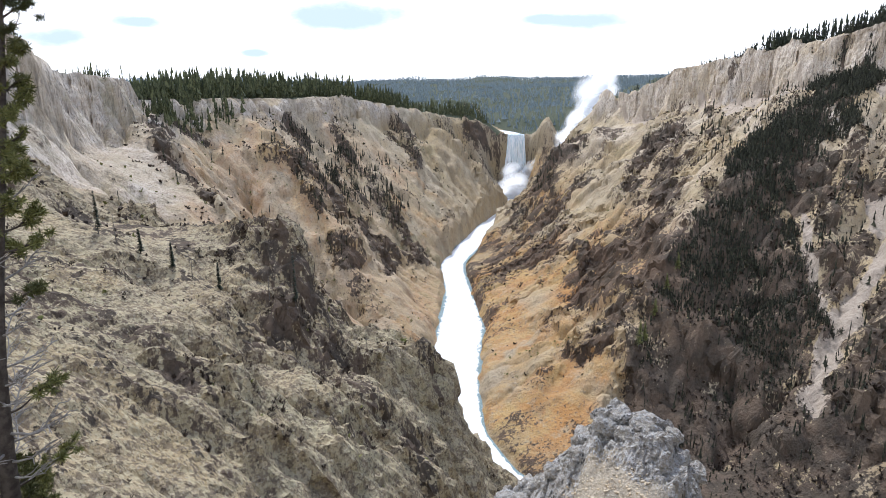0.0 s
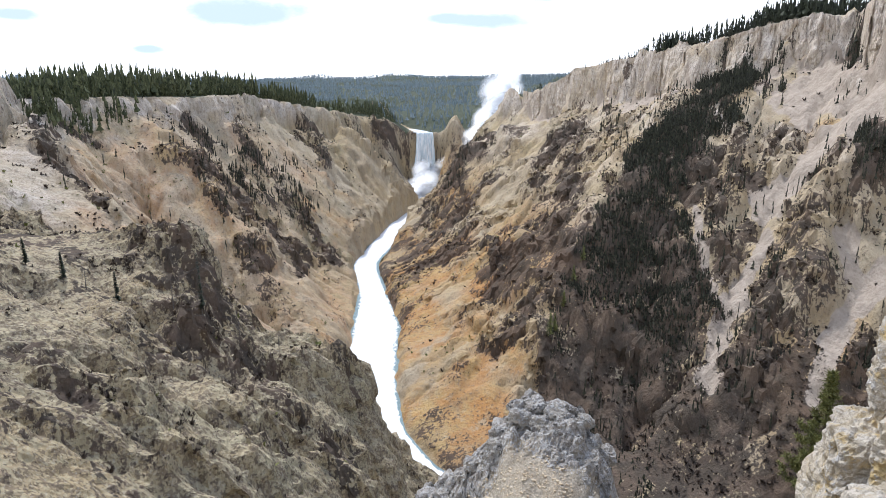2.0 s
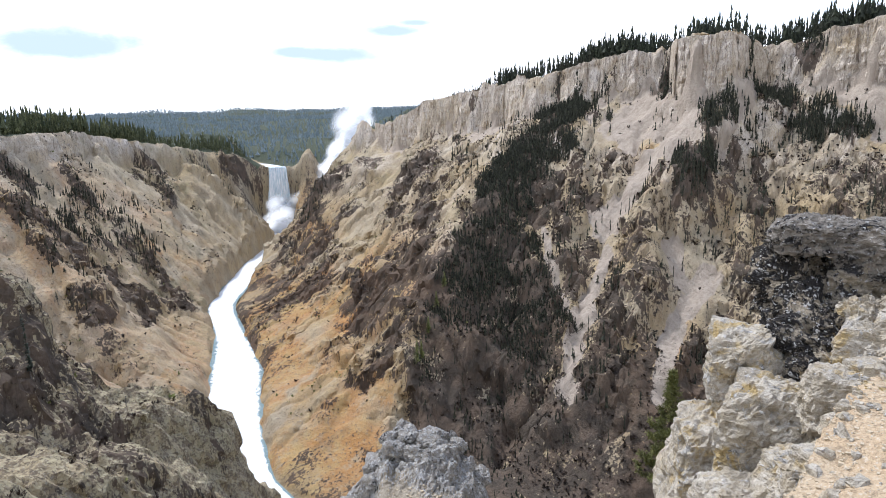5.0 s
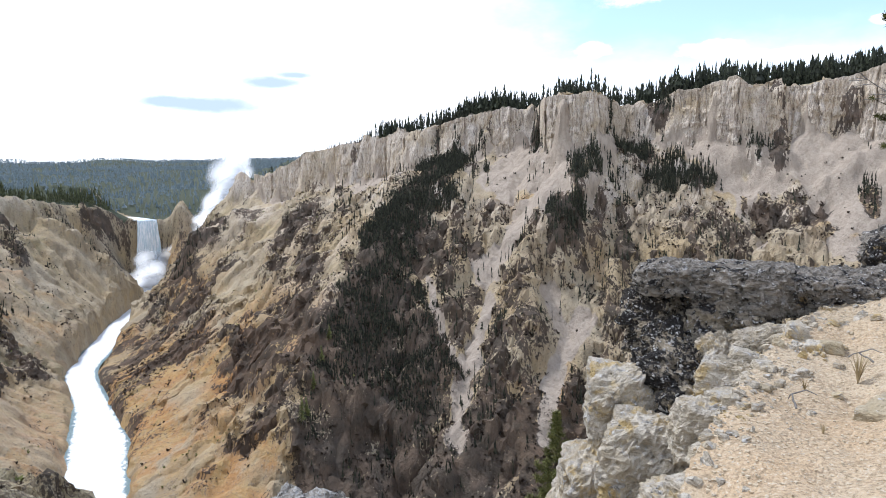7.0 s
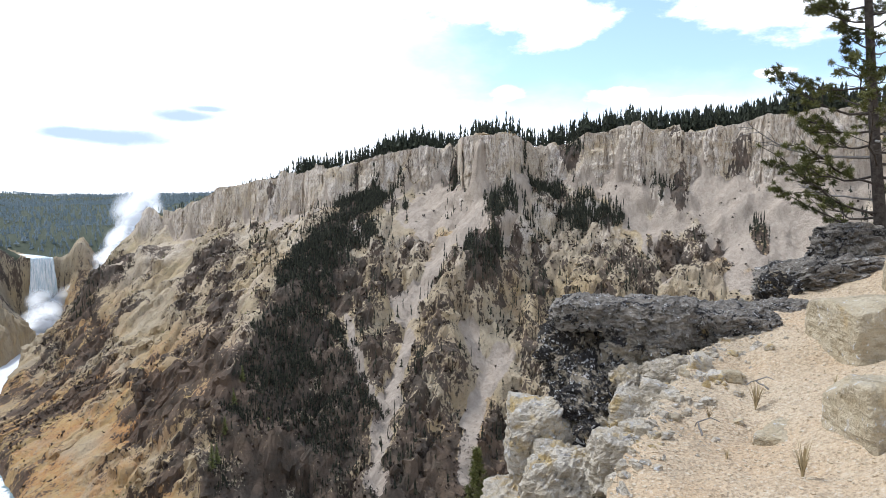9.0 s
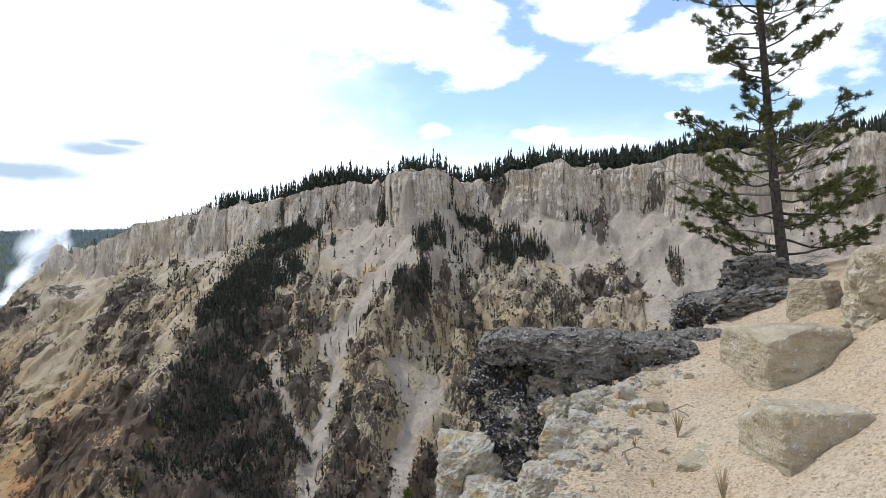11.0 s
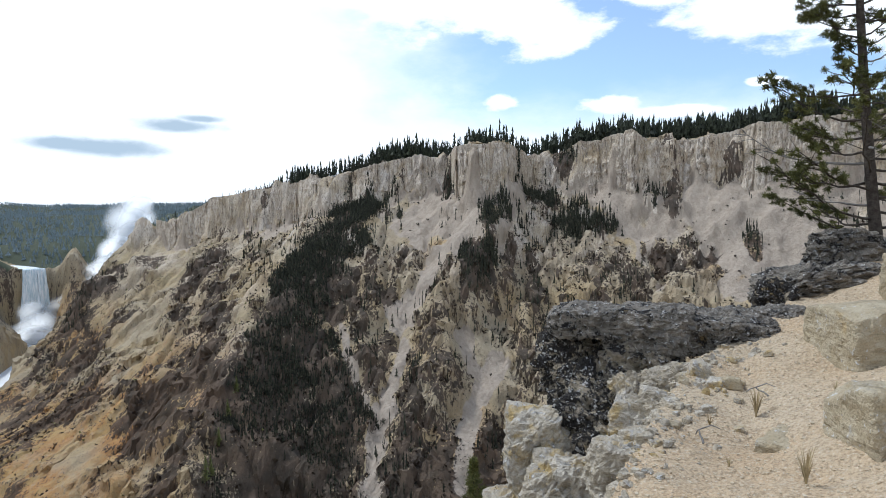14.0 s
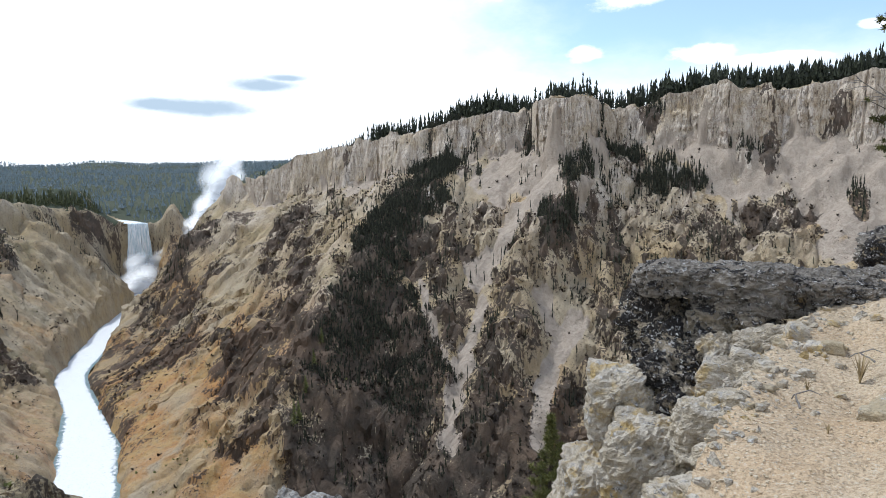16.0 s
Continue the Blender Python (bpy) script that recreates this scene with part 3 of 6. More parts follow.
def axis(lo, a, b, hi, fine, c0, c1, close, mid_hi=None, mid=3.0):
    """Grid lines: close between c0 and c1, fine between a and b, coarser on to mid_hi, then widening outwards."""
    inner = np.concatenate([np.arange(a, c0, fine), np.arange(c0, c1, close), np.arange(c1, b, fine)])
    if mid_hi:
        inner = np.concatenate([inner, np.arange(b, mid_hi, mid)])
    up, down, step = [inner[-1]], [inner[0]], fine
    while up[-1] < hi:
        step *= 1.09
        up.append(up[-1] + max(step, mid))
    step = fine
    while down[-1] > lo:
        step *= 1.12
        down.append(down[-1] - step)
    return np.concatenate([np.array(down[:0:-1]), inner, np.array(up[1:])])


def relax(h, fixed, n):
    """The height of a stretched sheet held at the fixed cells."""
    for _ in range(n):
        p = np.pad(h, 1, mode="edge")
        q = (p[:-2, 1:-1] + p[2:, 1:-1] + p[1:-1, :-2] + p[1:-1, 2:]) / 4
        h = np.where(fixed, h, q)
    return h


def sheet(x0, x1, y0, y1, cell, lines, start=None):
    nx, ny = int((x1 - x0) / cell) + 1, int((y1 - y0) / cell) + 1
    s, w = np.zeros((ny, nx)), np.zeros((ny, nx))
    for line in lines:
        p = np.array(line, float)
        for a, b in zip(p[:-1], p[1:]):
            k = max(2, int(np.hypot(*(b - a)[:2]) / cell * 1.6))
            q = a + (b - a) * np.linspace(0, 1, k)[:, None]
            i, j = np.round((q[:, 1] - y0) / cell).astype(int), np.round((q[:, 0] - x0) / cell).astype(int)
            ok = (i >= 0) & (j >= 0) & (i < ny) & (j < nx)
            np.add.at(s, (i[ok], j[ok]), q[ok, 2])
            np.add.at(w, (i[ok], j[ok]), 1)
    fixed = w > 0
    h = np.full((ny, nx), 180.0) if start is None else start(x0 + cell * np.arange(nx), y0 + cell * np.arange(ny))
    return np.where(fixed, s / np.maximum(w, 1), h), fixed


def sampler(h, x0, y0, cell):
    def at(xs, ys, pairs=False):
        X, Y = (np.asarray(xs, float), np.asarray(ys, float)) if pairs else np.meshgrid(xs, ys)
        u, v = np.clip((X - x0) / cell, 0, h.shape[1] - 1.001), np.clip((Y - y0) / cell, 0, h.shape[0] - 1.001)
        i, j = u.astype(int), v.astype(int)
        u, v = u - i, v - j
        return (h[j, i] * (1 - u) + h[j, i + 1] * u) * (1 - v) + (h[j + 1, i] * (1 - u) + h[j + 1, i + 1] * u) * v
    return at


ALL_LINES = LINES + [[(x, y, z) for x, y, z in RIVER]]
start = None
for cell in (64, 32, 16):
    H, fx = sheet(-4600, 4600, -1400, 4600, cell, ALL_LINES, start)
    H = relax(H, fx, 260)
    start = sampler(H, -4600, -1400, cell)
WIDE = start
for cell in (8, 4):
    H, fx = sheet(-460, 720, -180, 1140, cell, ALL_LINES, start)
    H = relax(H, fx, 160)
    start = sampler(H, -460, -180, cell)


def blur(a, n=1):
    for _ in range(n):
        p = np.pad(a, 1, mode="edge")
        a = (p[:-2, 1:-1] + p[2:, 1:-1] + p[1:-1, :-2] + p[1:-1, 2:] + 2 * p[1:-1, 1:-1]) / 6
    return a


# run-off carves gullies into the slopes
CELL = 2.4
gx, gy = np.arange(-460, 720, CELL), np.arange(-180, 1140, CELL)
H = blur(start(gx, gy), 1)
GX, GY = np.meshgrid(gx, gy)


def soft(v, lo, hi):
    t = np.clip((v - lo) / (hi - lo), 0, 1)
    return t * t * (3 - 2 * t)


def river_gap(X, Y, line=RIVER):
    """Level distance to the river's middle line."""
    best = np.full(np.shape(X), 1e9)
    p = np.array(line, float)[:, :2]
    for a, b in zip(p[:-1], p[1:]):
        d = b - a
        t = np.clip(((X - a[0]) * d[0] + (Y - a[1]) * d[1]) / (d @ d), 0, 1)
        best = np.minimum(best, np.hypot(X - a[0] - t * d[0], Y - a[1] - t * d[1]))
    return best


GAP = river_gap(GX, GY)


def bands(X, Y, Z, lines, wobble=0.6):
    """How far a place lies inside bands drawn in the camera's view by bearing and rise, 0 to 1."""
    az, el = np.degrees(np.arctan2(X, Y)), np.degrees(np.arctan2(Z - EYE[2], np.hypot(X, Y)))
    n = fbm(X / 15, Y / 15, 27, 4) * wobble
    m = np.zeros(np.shape(X))
    for line, w in lines:
        m = np.maximum(m, 1 - soft(river_gap(az, el, line) + n * (0.4 + w), w * 0.55, w * 1.25))
    return m * (np.hypot(X, Y) > 150)


def chute_mask(X, Y, Z):
    """Where loose scree runs down, 0 to 1: the chutes and the aprons under the cliffs."""
    n1, n2 = fbm(X / 40, Y / 40, 21), fbm(X / 11, Y / 11, 22, 3)
    m = np.zeros(np.shape(X))
    m = np.maximum(m, bands(X, Y, Z, CHUTE_BANDS, 0.45) * (np.hypot(X, Y) > 190))
    az, dist = np.degrees(np.arctan2(X, Y)), np.hypot(X, Y)
    q = np.array(RIM_FOOT)
    below = np.interp(az, np.degrees(np.arctan2(q[:, 0], q[:, 1])), np.hypot(q[:, 0], q[:, 1])) - dist
    deep = np.interp(az, [15, 19, 24, 30, 33, 37, 41, 46, 49, 52, 60, 66, 80], [14, 24, 34, 16, 18, 52, 60, 30, 6, 24, 34, 80, 90])
    apron = (below > -3) * (1 - soft(below + n1 * 16 + n2 * 10, deep * 0.75, deep * 1.3)) * (az > 14)
    return np.maximum(m, apron * np.clip(0.8 + 0.6 * n2, 0, 0.95)) * (1 - 0.9 * bands(X, Y, Z, CRAG_BANDS + FIR_BANDS))


BANK_Y, BANK_X = zip(*sorted((q[1], q[0]) for q in RIVER if q[1] > 235))


def left_slopes(X, Y):
    """The smooth open slopes of the left wall, 0 to 1."""
    az, dist = np.degrees(np.arctan2(X, Y)), np.hypot(X, Y)
    return soft(az, -1.5, -4) * soft(dist, 258, 285) * (dist < 760)


def crag_mask(X, Y, Z):
    """Bare broken rock and brush along the spurs' crests, 0 to 1."""
    d = np.full(np.shape(X), 1e9)
    for line in SPURS:
        d = np.minimum(d, river_gap(X, Y, line))
    n1 = fbm(X / 26, Y / 26, 13)
    az_ = np.degrees(np.arctan2(X, Y))
    face_ = soft(X - np.interp(Y, BANK_Y, BANK_X), 4, 12) * (Y > 235) * (Y < 680) * soft(az_, 24, 20) * soft(Z, 140, 100)
    return np.clip(0.7 * face_ * soft(fbm(X / 19, Y / 19, 16), -0.05, 0.3) + np.maximum(bands(X, Y, Z, CRAG_BANDS), (1 - soft(d + n1 * 13, 3, 13)) * np.where((np.degrees(np.arctan2(X, Y)) < 0) & (np.hypot(X, Y) > 265), 0.35, 0.8)) + soft(fbm(X / 30, Y / 30, 14), 0.18, 0.45) * np.where((np.degrees(np.arctan2(X, Y)) < 0) & (np.hypot(X, Y) > 265), 0.12, 1.0) + 0.35 * (np.hypot(X, Y) < 250) * soft(fbm(X / 17, Y / 17, 15), 0.05, 0.4), 0, 1)


gyv, gxv = np.gradient(H, CELL)
steep = np.hypot(gxv, gyv)
wall = np.clip((steep - 0.25) / 0.4, 0, 1) * soft(np.hypot(GX - 110, GY - 1000), 35, 80)
TALUS = chute_mask(GX, GY, H)
OUT = crag_mask(GX, GY, H) * wall * (1 - TALUS)
calm = (1 - 0.9 * TALUS) * (1 - 0.35 * left_slopes(GX, GY)) * np.where(np.hypot(GX, GY) < 255, 0.35, 1.0)
H = H + wall * calm * (fbm(GX / 46, GY / 46, 3) * 3.6 + (1 - 2 * np.abs(fbm(GX / 21, GY / 21, 9, 4))) * (0.9 + 2.2 * OUT)) + OUT * 2.5
ny_c, nx_c = H.shape
cells = np.arange(H.size)


def run_off(h, steps, sign=-1.0, jitter=0.3):
    """Cells passed, step by step, by drops that run down (or back up) the slopes."""
    dy, dx = np.gradient(blur(h, 1))
    px = np.tile(np.arange(nx_c, dtype=float), (ny_c, 1)).ravel() + (rng.random(h.size) - 0.5) * (jitter > 0)
    py = np.repeat(np.arange(ny_c, dtype=float), nx_c) + (rng.random(h.size) - 0.5) * (jitter > 0)
    for _ in range(steps):
        i, j = np.clip(py.round().astype(int), 0, ny_c - 1), np.clip(px.round().astype(int), 0, nx_c - 1)
        a, b = dx[i, j], dy[i, j]
        s_ = np.hypot(a, b)
        go = s_ > 0.25
        yield i * nx_c + j, go
        px = px + sign * np.where(go, a / (s_ + 1e-6) * 0.9, 0) + (rng.random(h.size) - 0.5) * jitter
        py = py + sign * np.where(go, b / (s_ + 1e-6) * 0.9, 0) + (rng.random(h.size) - 0.5) * jitter


for turn in range(2):
    flow = np.zeros(H.size)
    for idx, go in run_off(H, 80):
        flow += np.bincount(idx[go], minlength=H.size)
    f = np.log1p(flow.reshape(H.shape) / 3)
    f = f - blur(f, 14)
    H = H - wall * np.clip(f, -1.2, 2.2) * 0.95 * (1 - 0.75 * TALUS)
# streaks that follow the fall of the slopes
white, soft_white = rng.random(H.size), blur(rng.random(H.shape), 3).ravel()
fine_s, wide_s = np.zeros(H.size), np.zeros(H.size)
for sign in (-1.0, 1.0):
    for idx, go in run_off(H, 11, sign, 0.0):
        fine_s += white[idx]
        wide_s += soft_white[idx]
STREAK = [np.clip(0.5 + (v - v.mean()) / v.std() * 0.2, 0, 1).reshape(H.shape) for v in (fine_s, wide_s)]
H = H + wall * ((STREAK[0] - 0.5) * 1.6 + (STREAK[1] - 0.5) * 3.2) * (1 - 0.6 * TALUS)
BED = np.interp(GY, [200, 260, 968], [-3, -2, 10])
HALF_Y, HALF_W = [250, 264, 299, 341, 387, 445, 519, 600, 663, 794, 968], [9, 6.0, 5.0, 9.5, 16.5, 16.5, 10.5, 11, 12, 11, 18]
bank = soft(GAP + 2.0 * fbm(GX / 12, GY / 12, 17, 3) - np.interp(GY, HALF_Y, HALF_W), -2.0, 7.0)
H = np.where(GAP < 32, np.minimum(H, BED) * (1 - bank) + np.maximum(H, BED + 1.5) * bank, H)
NEAR = sampler(H, -460, -180, CELL)
OUT_AT, TALUS_AT, FINE_AT, WIDE_AT = (sampler(v, -460, -180, CELL) for v in (OUT, TALUS, *STREAK))


def ground_height(X, Y):
    """Height of the ground at pairs of places."""
    near = (X > -450) & (X < 705) & (Y > -170) & (Y < 1125)
    edge = np.clip(np.minimum.reduce([X + 450, 705 - X, Y + 170, 1125 - Y]) / 60, 0, 1)
    far = WIDE(X, Y, True) + fbm(X / 420, Y / 300, 5) * np.clip((np.hypot(X, Y) - 1150) / 700, 0, 1) * 24
    amp = 1.0 * (np.hypot(X, Y) > 150) * soft(np.hypot(X - 110, Y - 1000), 40, 90) * soft(river_gap(X, Y), 25, 60)
    wx = (vn(X / 17, Y / 17, 33) * 6 + vn(X / 7, Y / 7, 34) * 2.6) * amp
    wy = (vn(X / 17, Y / 17, 35) * 6 + vn(X / 7, Y / 7, 36) * 2.6) * amp
    return np.where(near, NEAR(X + wx, Y + wy, True) * edge + far * (1 - edge), far)


def bearing(X, Y):
    return np.degrees(np.arctan2(X, Y))


def beyond_rim(X, Y):
    """How far a place lies behind the rim's edge, seen from the lookout."""
    az, dist = bearing(X, Y), np.hypot(X, Y)
    out = np.full(np.shape(X), -1e3)
    for line in (RIM_TOP, LEFT_RIM):
        q = np.array(line)
        a, d = np.degrees(np.arctan2(q[:, 0], q[:, 1])), np.hypot(q[:, 0], q[:, 1])
        o = np.argsort(a)
        out = np.where((az > a.min()) & (az < a.max()), dist - np.interp(az, a[o], d[o]), out)
    return out


def build_ground():
    ax = axis(-4400, -262, 560, 4400, 1.85, -150, 40, 1.2)
    ay = axis(-1300, 60, 610, 4500, 1.85, 70, 240, 1.2, 1020, 3.3)
    X, Y = np.meshgrid(ax, ay)
    Z = ground_height(X, Y)
    gy_, gx_ = np.gradient(Z, ay, ax)
    s = np.hypot(gx_, gy_)
    wl = np.clip((s - 0.3) / 0.5, 0, 1) * soft(river_gap(X, Y) - np.interp(Y, HALF_Y, HALF_W), 0.5, 4.0)
    # flutes and ledges on the steep rock
    P = np.stack([X.ravel(), Y.ravel(), Z.ravel()], 1)
    inside = (X > -450) & (X < 705) & (Y > -170) & (Y < 1125)
    out, tal, fine_, wide_ = (np.where(inside, v(X, Y, True), d0) for v, d0 in ((OUT_AT, 0), (TALUS_AT, 0), (FINE_AT, 0.5), (WIDE_AT, 0.5)))
    rough = (1 - 0.85 * tal) * (1 - 0.7 * dark_gully(X, Y, Z)) * np.where(np.hypot(X, Y) < 255, 0.55, 1.0) * (0.45 + 0.75 * out) * (1 - 0.65 * left_slopes(X, Y) * (1 - out))
    crag = (fbm3(P * [1 / 9, 1 / 9, 1 / 16], 2, 5).reshape(X.shape) * 3.0 + (1 - 2.2 * np.abs(fbm3(P / 8, 6, 4))).reshape(X.shape) * 1.6)
    cl = np.clip((s - 1.1) / 1.4, 0, 1)
    push = crag * wl * np.maximum(rough, 1.15 * cl)
    nx_, ny_ = -gx_ / (s + 1e-6), -gy_ / (s + 1e-6)
    lim = np.clip(np.hypot(X, Y) / 60, 0, 1) * soft(np.hypot(X - 110, Y - 1000), 30, 60)
    X2, Y2 = X + nx_ * push * lim, Y + ny_ * push * lim
    Z2 = Z + wl * rough * (fbm3(P / 5.0, 8, 4).reshape(X.shape) * 1.3 + out * np.abs(fbm3(P / 3.5, 4, 2)).reshape(X.shape) * 2.6) * lim
    bend = np.stack([fbm3(P / 7.0, 20 + i, 3) for i in range(3)], 1) * 1.1

    def broken(size):
        i = np.floor(P / size + bend).astype(int) & 63
        return (TAB3[i[:, 0], i[:, 1], i[:, 2]] - 0.5).reshape(X.shape)

    close_by = soft(np.hypot(X, Y), 300, 235)
    Z2 = Z2 + wl * lim * (1 - 0.9 * tal) * (close_by * (broken(4.2) * 0.6 + broken(2.1) * 1.3 + broken(1.3) * 1.2) * (0.55 + 0.8 * out) + out * (broken(6.0) * 1.5 + broken(3.2) * 1.3) * (1 - 0.8 * dark_gully(X, Y, Z)) * np.where(X > 120, 0.6, 1.0))
    me = mesh_from("ground", np.stack([X2.ravel(), Y2.ravel(), Z2.ravel()], 1), grid_faces(len(ay), len(ax)), ROCK, True)
    # what covers the ground, place by place
    az, dist = np.degrees(np.arctan2(X, Y)), np.hypot(X, Y)
    ochre, scrub_shade, pale, green, forest = cover(X, Y, Z, s, az, dist, out, tal)
    scrub_shade = scrub_shade + (wide_ - 0.5) * 0.7 * (scrub_shade > 0.05)
    for key, three in (("cover", (tal, ochre, scrub_shade)), ("tint", (pale, green, forest)), ("streak", (fine_, wide_, close_by))):
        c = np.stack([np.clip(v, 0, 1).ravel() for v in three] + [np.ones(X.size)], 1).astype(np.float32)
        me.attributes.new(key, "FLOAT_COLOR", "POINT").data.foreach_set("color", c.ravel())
    quads = grid_faces(len(ay), len(ax))
    me.polygons.foreach_set("use_smooth", np.maximum(out, close_by).ravel()[quads[:, 0]] < 0.45)
    ob = tagged(new("ground", me), "buff, grey and ochre volcanic canyon walls with pale scree chutes", "canyon", kind="structure")
    return ob


def rise_of(X, Y, Z):
    """The angle at which a place is seen from the lookout, in degrees."""
    return np.degrees(np.arctan2(Z - EYE[2], np.hypot(X, Y)))


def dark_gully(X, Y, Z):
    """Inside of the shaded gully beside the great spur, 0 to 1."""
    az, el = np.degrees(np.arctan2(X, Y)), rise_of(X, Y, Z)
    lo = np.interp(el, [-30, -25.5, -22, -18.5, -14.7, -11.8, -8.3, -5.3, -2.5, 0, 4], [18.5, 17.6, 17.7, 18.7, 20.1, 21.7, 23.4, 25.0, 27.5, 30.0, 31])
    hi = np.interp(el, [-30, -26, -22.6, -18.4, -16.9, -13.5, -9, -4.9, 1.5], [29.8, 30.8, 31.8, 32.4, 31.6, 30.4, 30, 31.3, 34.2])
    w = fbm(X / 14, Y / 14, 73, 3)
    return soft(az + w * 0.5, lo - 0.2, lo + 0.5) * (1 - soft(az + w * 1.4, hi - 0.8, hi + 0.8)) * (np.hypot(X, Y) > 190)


def cover(X, Y, Z, s, az, dist, out, tal):
    rg = river_gap(X, Y)
    right = np.maximum(soft(az, 6, 9), soft(X - np.interp(Y, BANK_Y, BANK_X), 4, 12) * (Y > 235) * (Y < 680)) * (dist < 1000)
    n1, n2 = fbm(X / 40, Y / 40, 21), fbm(X / 14, Y / 14, 24, 3)
    left = (1 - soft(az, -1, 2)) * (1 - right)
    near = soft(dist, 262, 235) * left
    pale = soft(s, 0.95, 1.6) * soft(Z, 125, 155) * np.clip(0.88 + 0.35 * n1, 0, 1)
    pale = np.maximum(pale, 0.9 * soft(az, -20, -24) * soft(Z, 105, 130) * soft(dist, 270, 300) * np.clip(0.85 + 0.4 * n1, 0, 1) * (1 - 0.6 * out))
    pale = np.maximum(pale, 0.35 * left * (1 - near) * (dist < 760) * (1 - out) * np.clip(0.85 + 0.5 * n1, 0, 1) * np.interp(az, [-22, -8, 0], [1, 0.85, 0.3]))
    face = right * (1 - soft(az, 20, 26)) * (Z < 150)
    pale = np.maximum(pale, 0.55 * face * soft(Z, 70, 120) * np.clip(0.5 + 0.9 * n1, 0, 1))
    ochre = face * np.clip(soft(Z, 130, 30) * (0.62 + 1.1 * n1) + 0.5 * soft(Z, 60, 15), 0, 1)
    el = rise_of(X, Y, Z)
    ochre = np.maximum(ochre, 0.9 * right * soft(az, 36, 40) * soft(el, -1.5, -4) * np.clip(0.25 + 0.8 * n1, 0, 0.7))
    ochre = np.maximum(ochre, 0.6 * bands(X, Y, Z, [([(-32.6, -14.5), (-29.1, -15.5)], 1.3)]) + 0.25 * near * np.clip(n1 + 0.3, 0, 1))
    crags, firs = bands(X, Y, Z, CRAG_BANDS), bands(X, Y, Z, FIR_BANDS)
    ochre = np.maximum(ochre, left * (1 - near) * (dist < 720) * np.clip(0.30 + 0.6 * n1, 0, 0.7) * soft(Z, 172, 135) * (1 - 0.6 * out))
    ochre = np.maximum(ochre, 0.85 * bands(X, Y, Z, OCHRE_BANDS, 0.9) * (1 - 0.5 * out))
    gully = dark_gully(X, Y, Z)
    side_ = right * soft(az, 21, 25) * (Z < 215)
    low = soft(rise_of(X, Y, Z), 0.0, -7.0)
    scrub_shade = side_ * (0.24 + 0.20 * low + 0.10 * soft(el, -9, -17) + 0.30 * n1 + 0.25 * n2 + 0.22 * out) * (1 - tal)
    # gully painted darker for its shade, on top of its real brush
    scrub_shade = np.maximum(scrub_shade, gully * (1.1 + 0.3 * n2))
    scrub_shade = np.maximum(scrub_shade, right * soft(az, 16.5, 18) * soft(az, 46, 40) * soft(el, -16, -23) * (1.05 + 0.3 * n2) * (1 - 0.8 * tal))
    scrub_shade = np.maximum(scrub_shade, (left * (dist < 1000) + face) * ((0.66 - 0.22 * near) * out + 0.22 * n1 + 0.2 * n2 - 0.14 + 0.42 * near + face * (0.36 + 0.35 * n1)))
    scrub_shade = np.maximum(scrub_shade, right * soft(az, 14, 9) * (dist > 540) * soft(dist, 820, 780) * (0.62 + 0.4 * n2))
    # headwall by the falls: brush, plus dark colour painted in for its shading
    scrub_shade = np.maximum(scrub_shade, (np.abs(az - 4.5) < 8) * soft(dist, 860, 930) * (s > 0.5) * np.where(az < 5.2, 0.44, 0.34) * (0.95 + 0.5 * n2))
    scrub_shade = np.maximum(scrub_shade, (crags + 0.8 * firs) * (np.where(az > 22, 0.84, np.where(dist < 262, 0.62, np.where(az > 0, 0.58, 0.80))) + 0.3 * n2) * (dist < 1000))
    scrub_shade = scrub_shade * (1 - 0.75 * pale * (1 - np.maximum(crags, firs)))
    green = np.clip(0.30 + 0.9 * fbm(X / 45, Y / 45, 31), 0, 1) * (0.5 * left + 0.8 * near + 0.45 * face)
    forest = soft(s, 0.75, 0.35) * soft(beyond_rim(X, Y), -2, 3) * (rg > 40) * soft(Z, 95, 130)
    forest = np.maximum(forest, soft(dist, 1050, 1150))
    forest = np.maximum(forest, soft(Y, 1003, 1012) * (Z > 96) * soft(river_gap(X, Y, UPSTREAM), 13, 17) * (s < 1.2))
    return ochre, scrub_shade, pale, green, forest


ground = build_ground()


def polar(line):
    """Bearings, distances and heights of a line, in order of bearing."""
    q = np.array(line)
    a = np.degrees(np.arctan2(q[:, 0], q[:, 1]))
    o = np.argsort(a)
    return a[o], np.hypot(q[:, 0], q[:, 1])[o], q[o, 2]


def notched(x, size, k):
    """Columns of uneven width with narrow joints: how far each stands out, and the joints."""
    u_ = x / size + 0.35 * vn(x / size * 0.7, x * 0 + k, k)
    i = np.floor(u_).astype(int)
    f = u_ - i
    return TAB[i & 255, (7 * k) & 255] - 0.5, np.exp(-(np.minimum(f, 1 - f) / 0.09) ** 2)


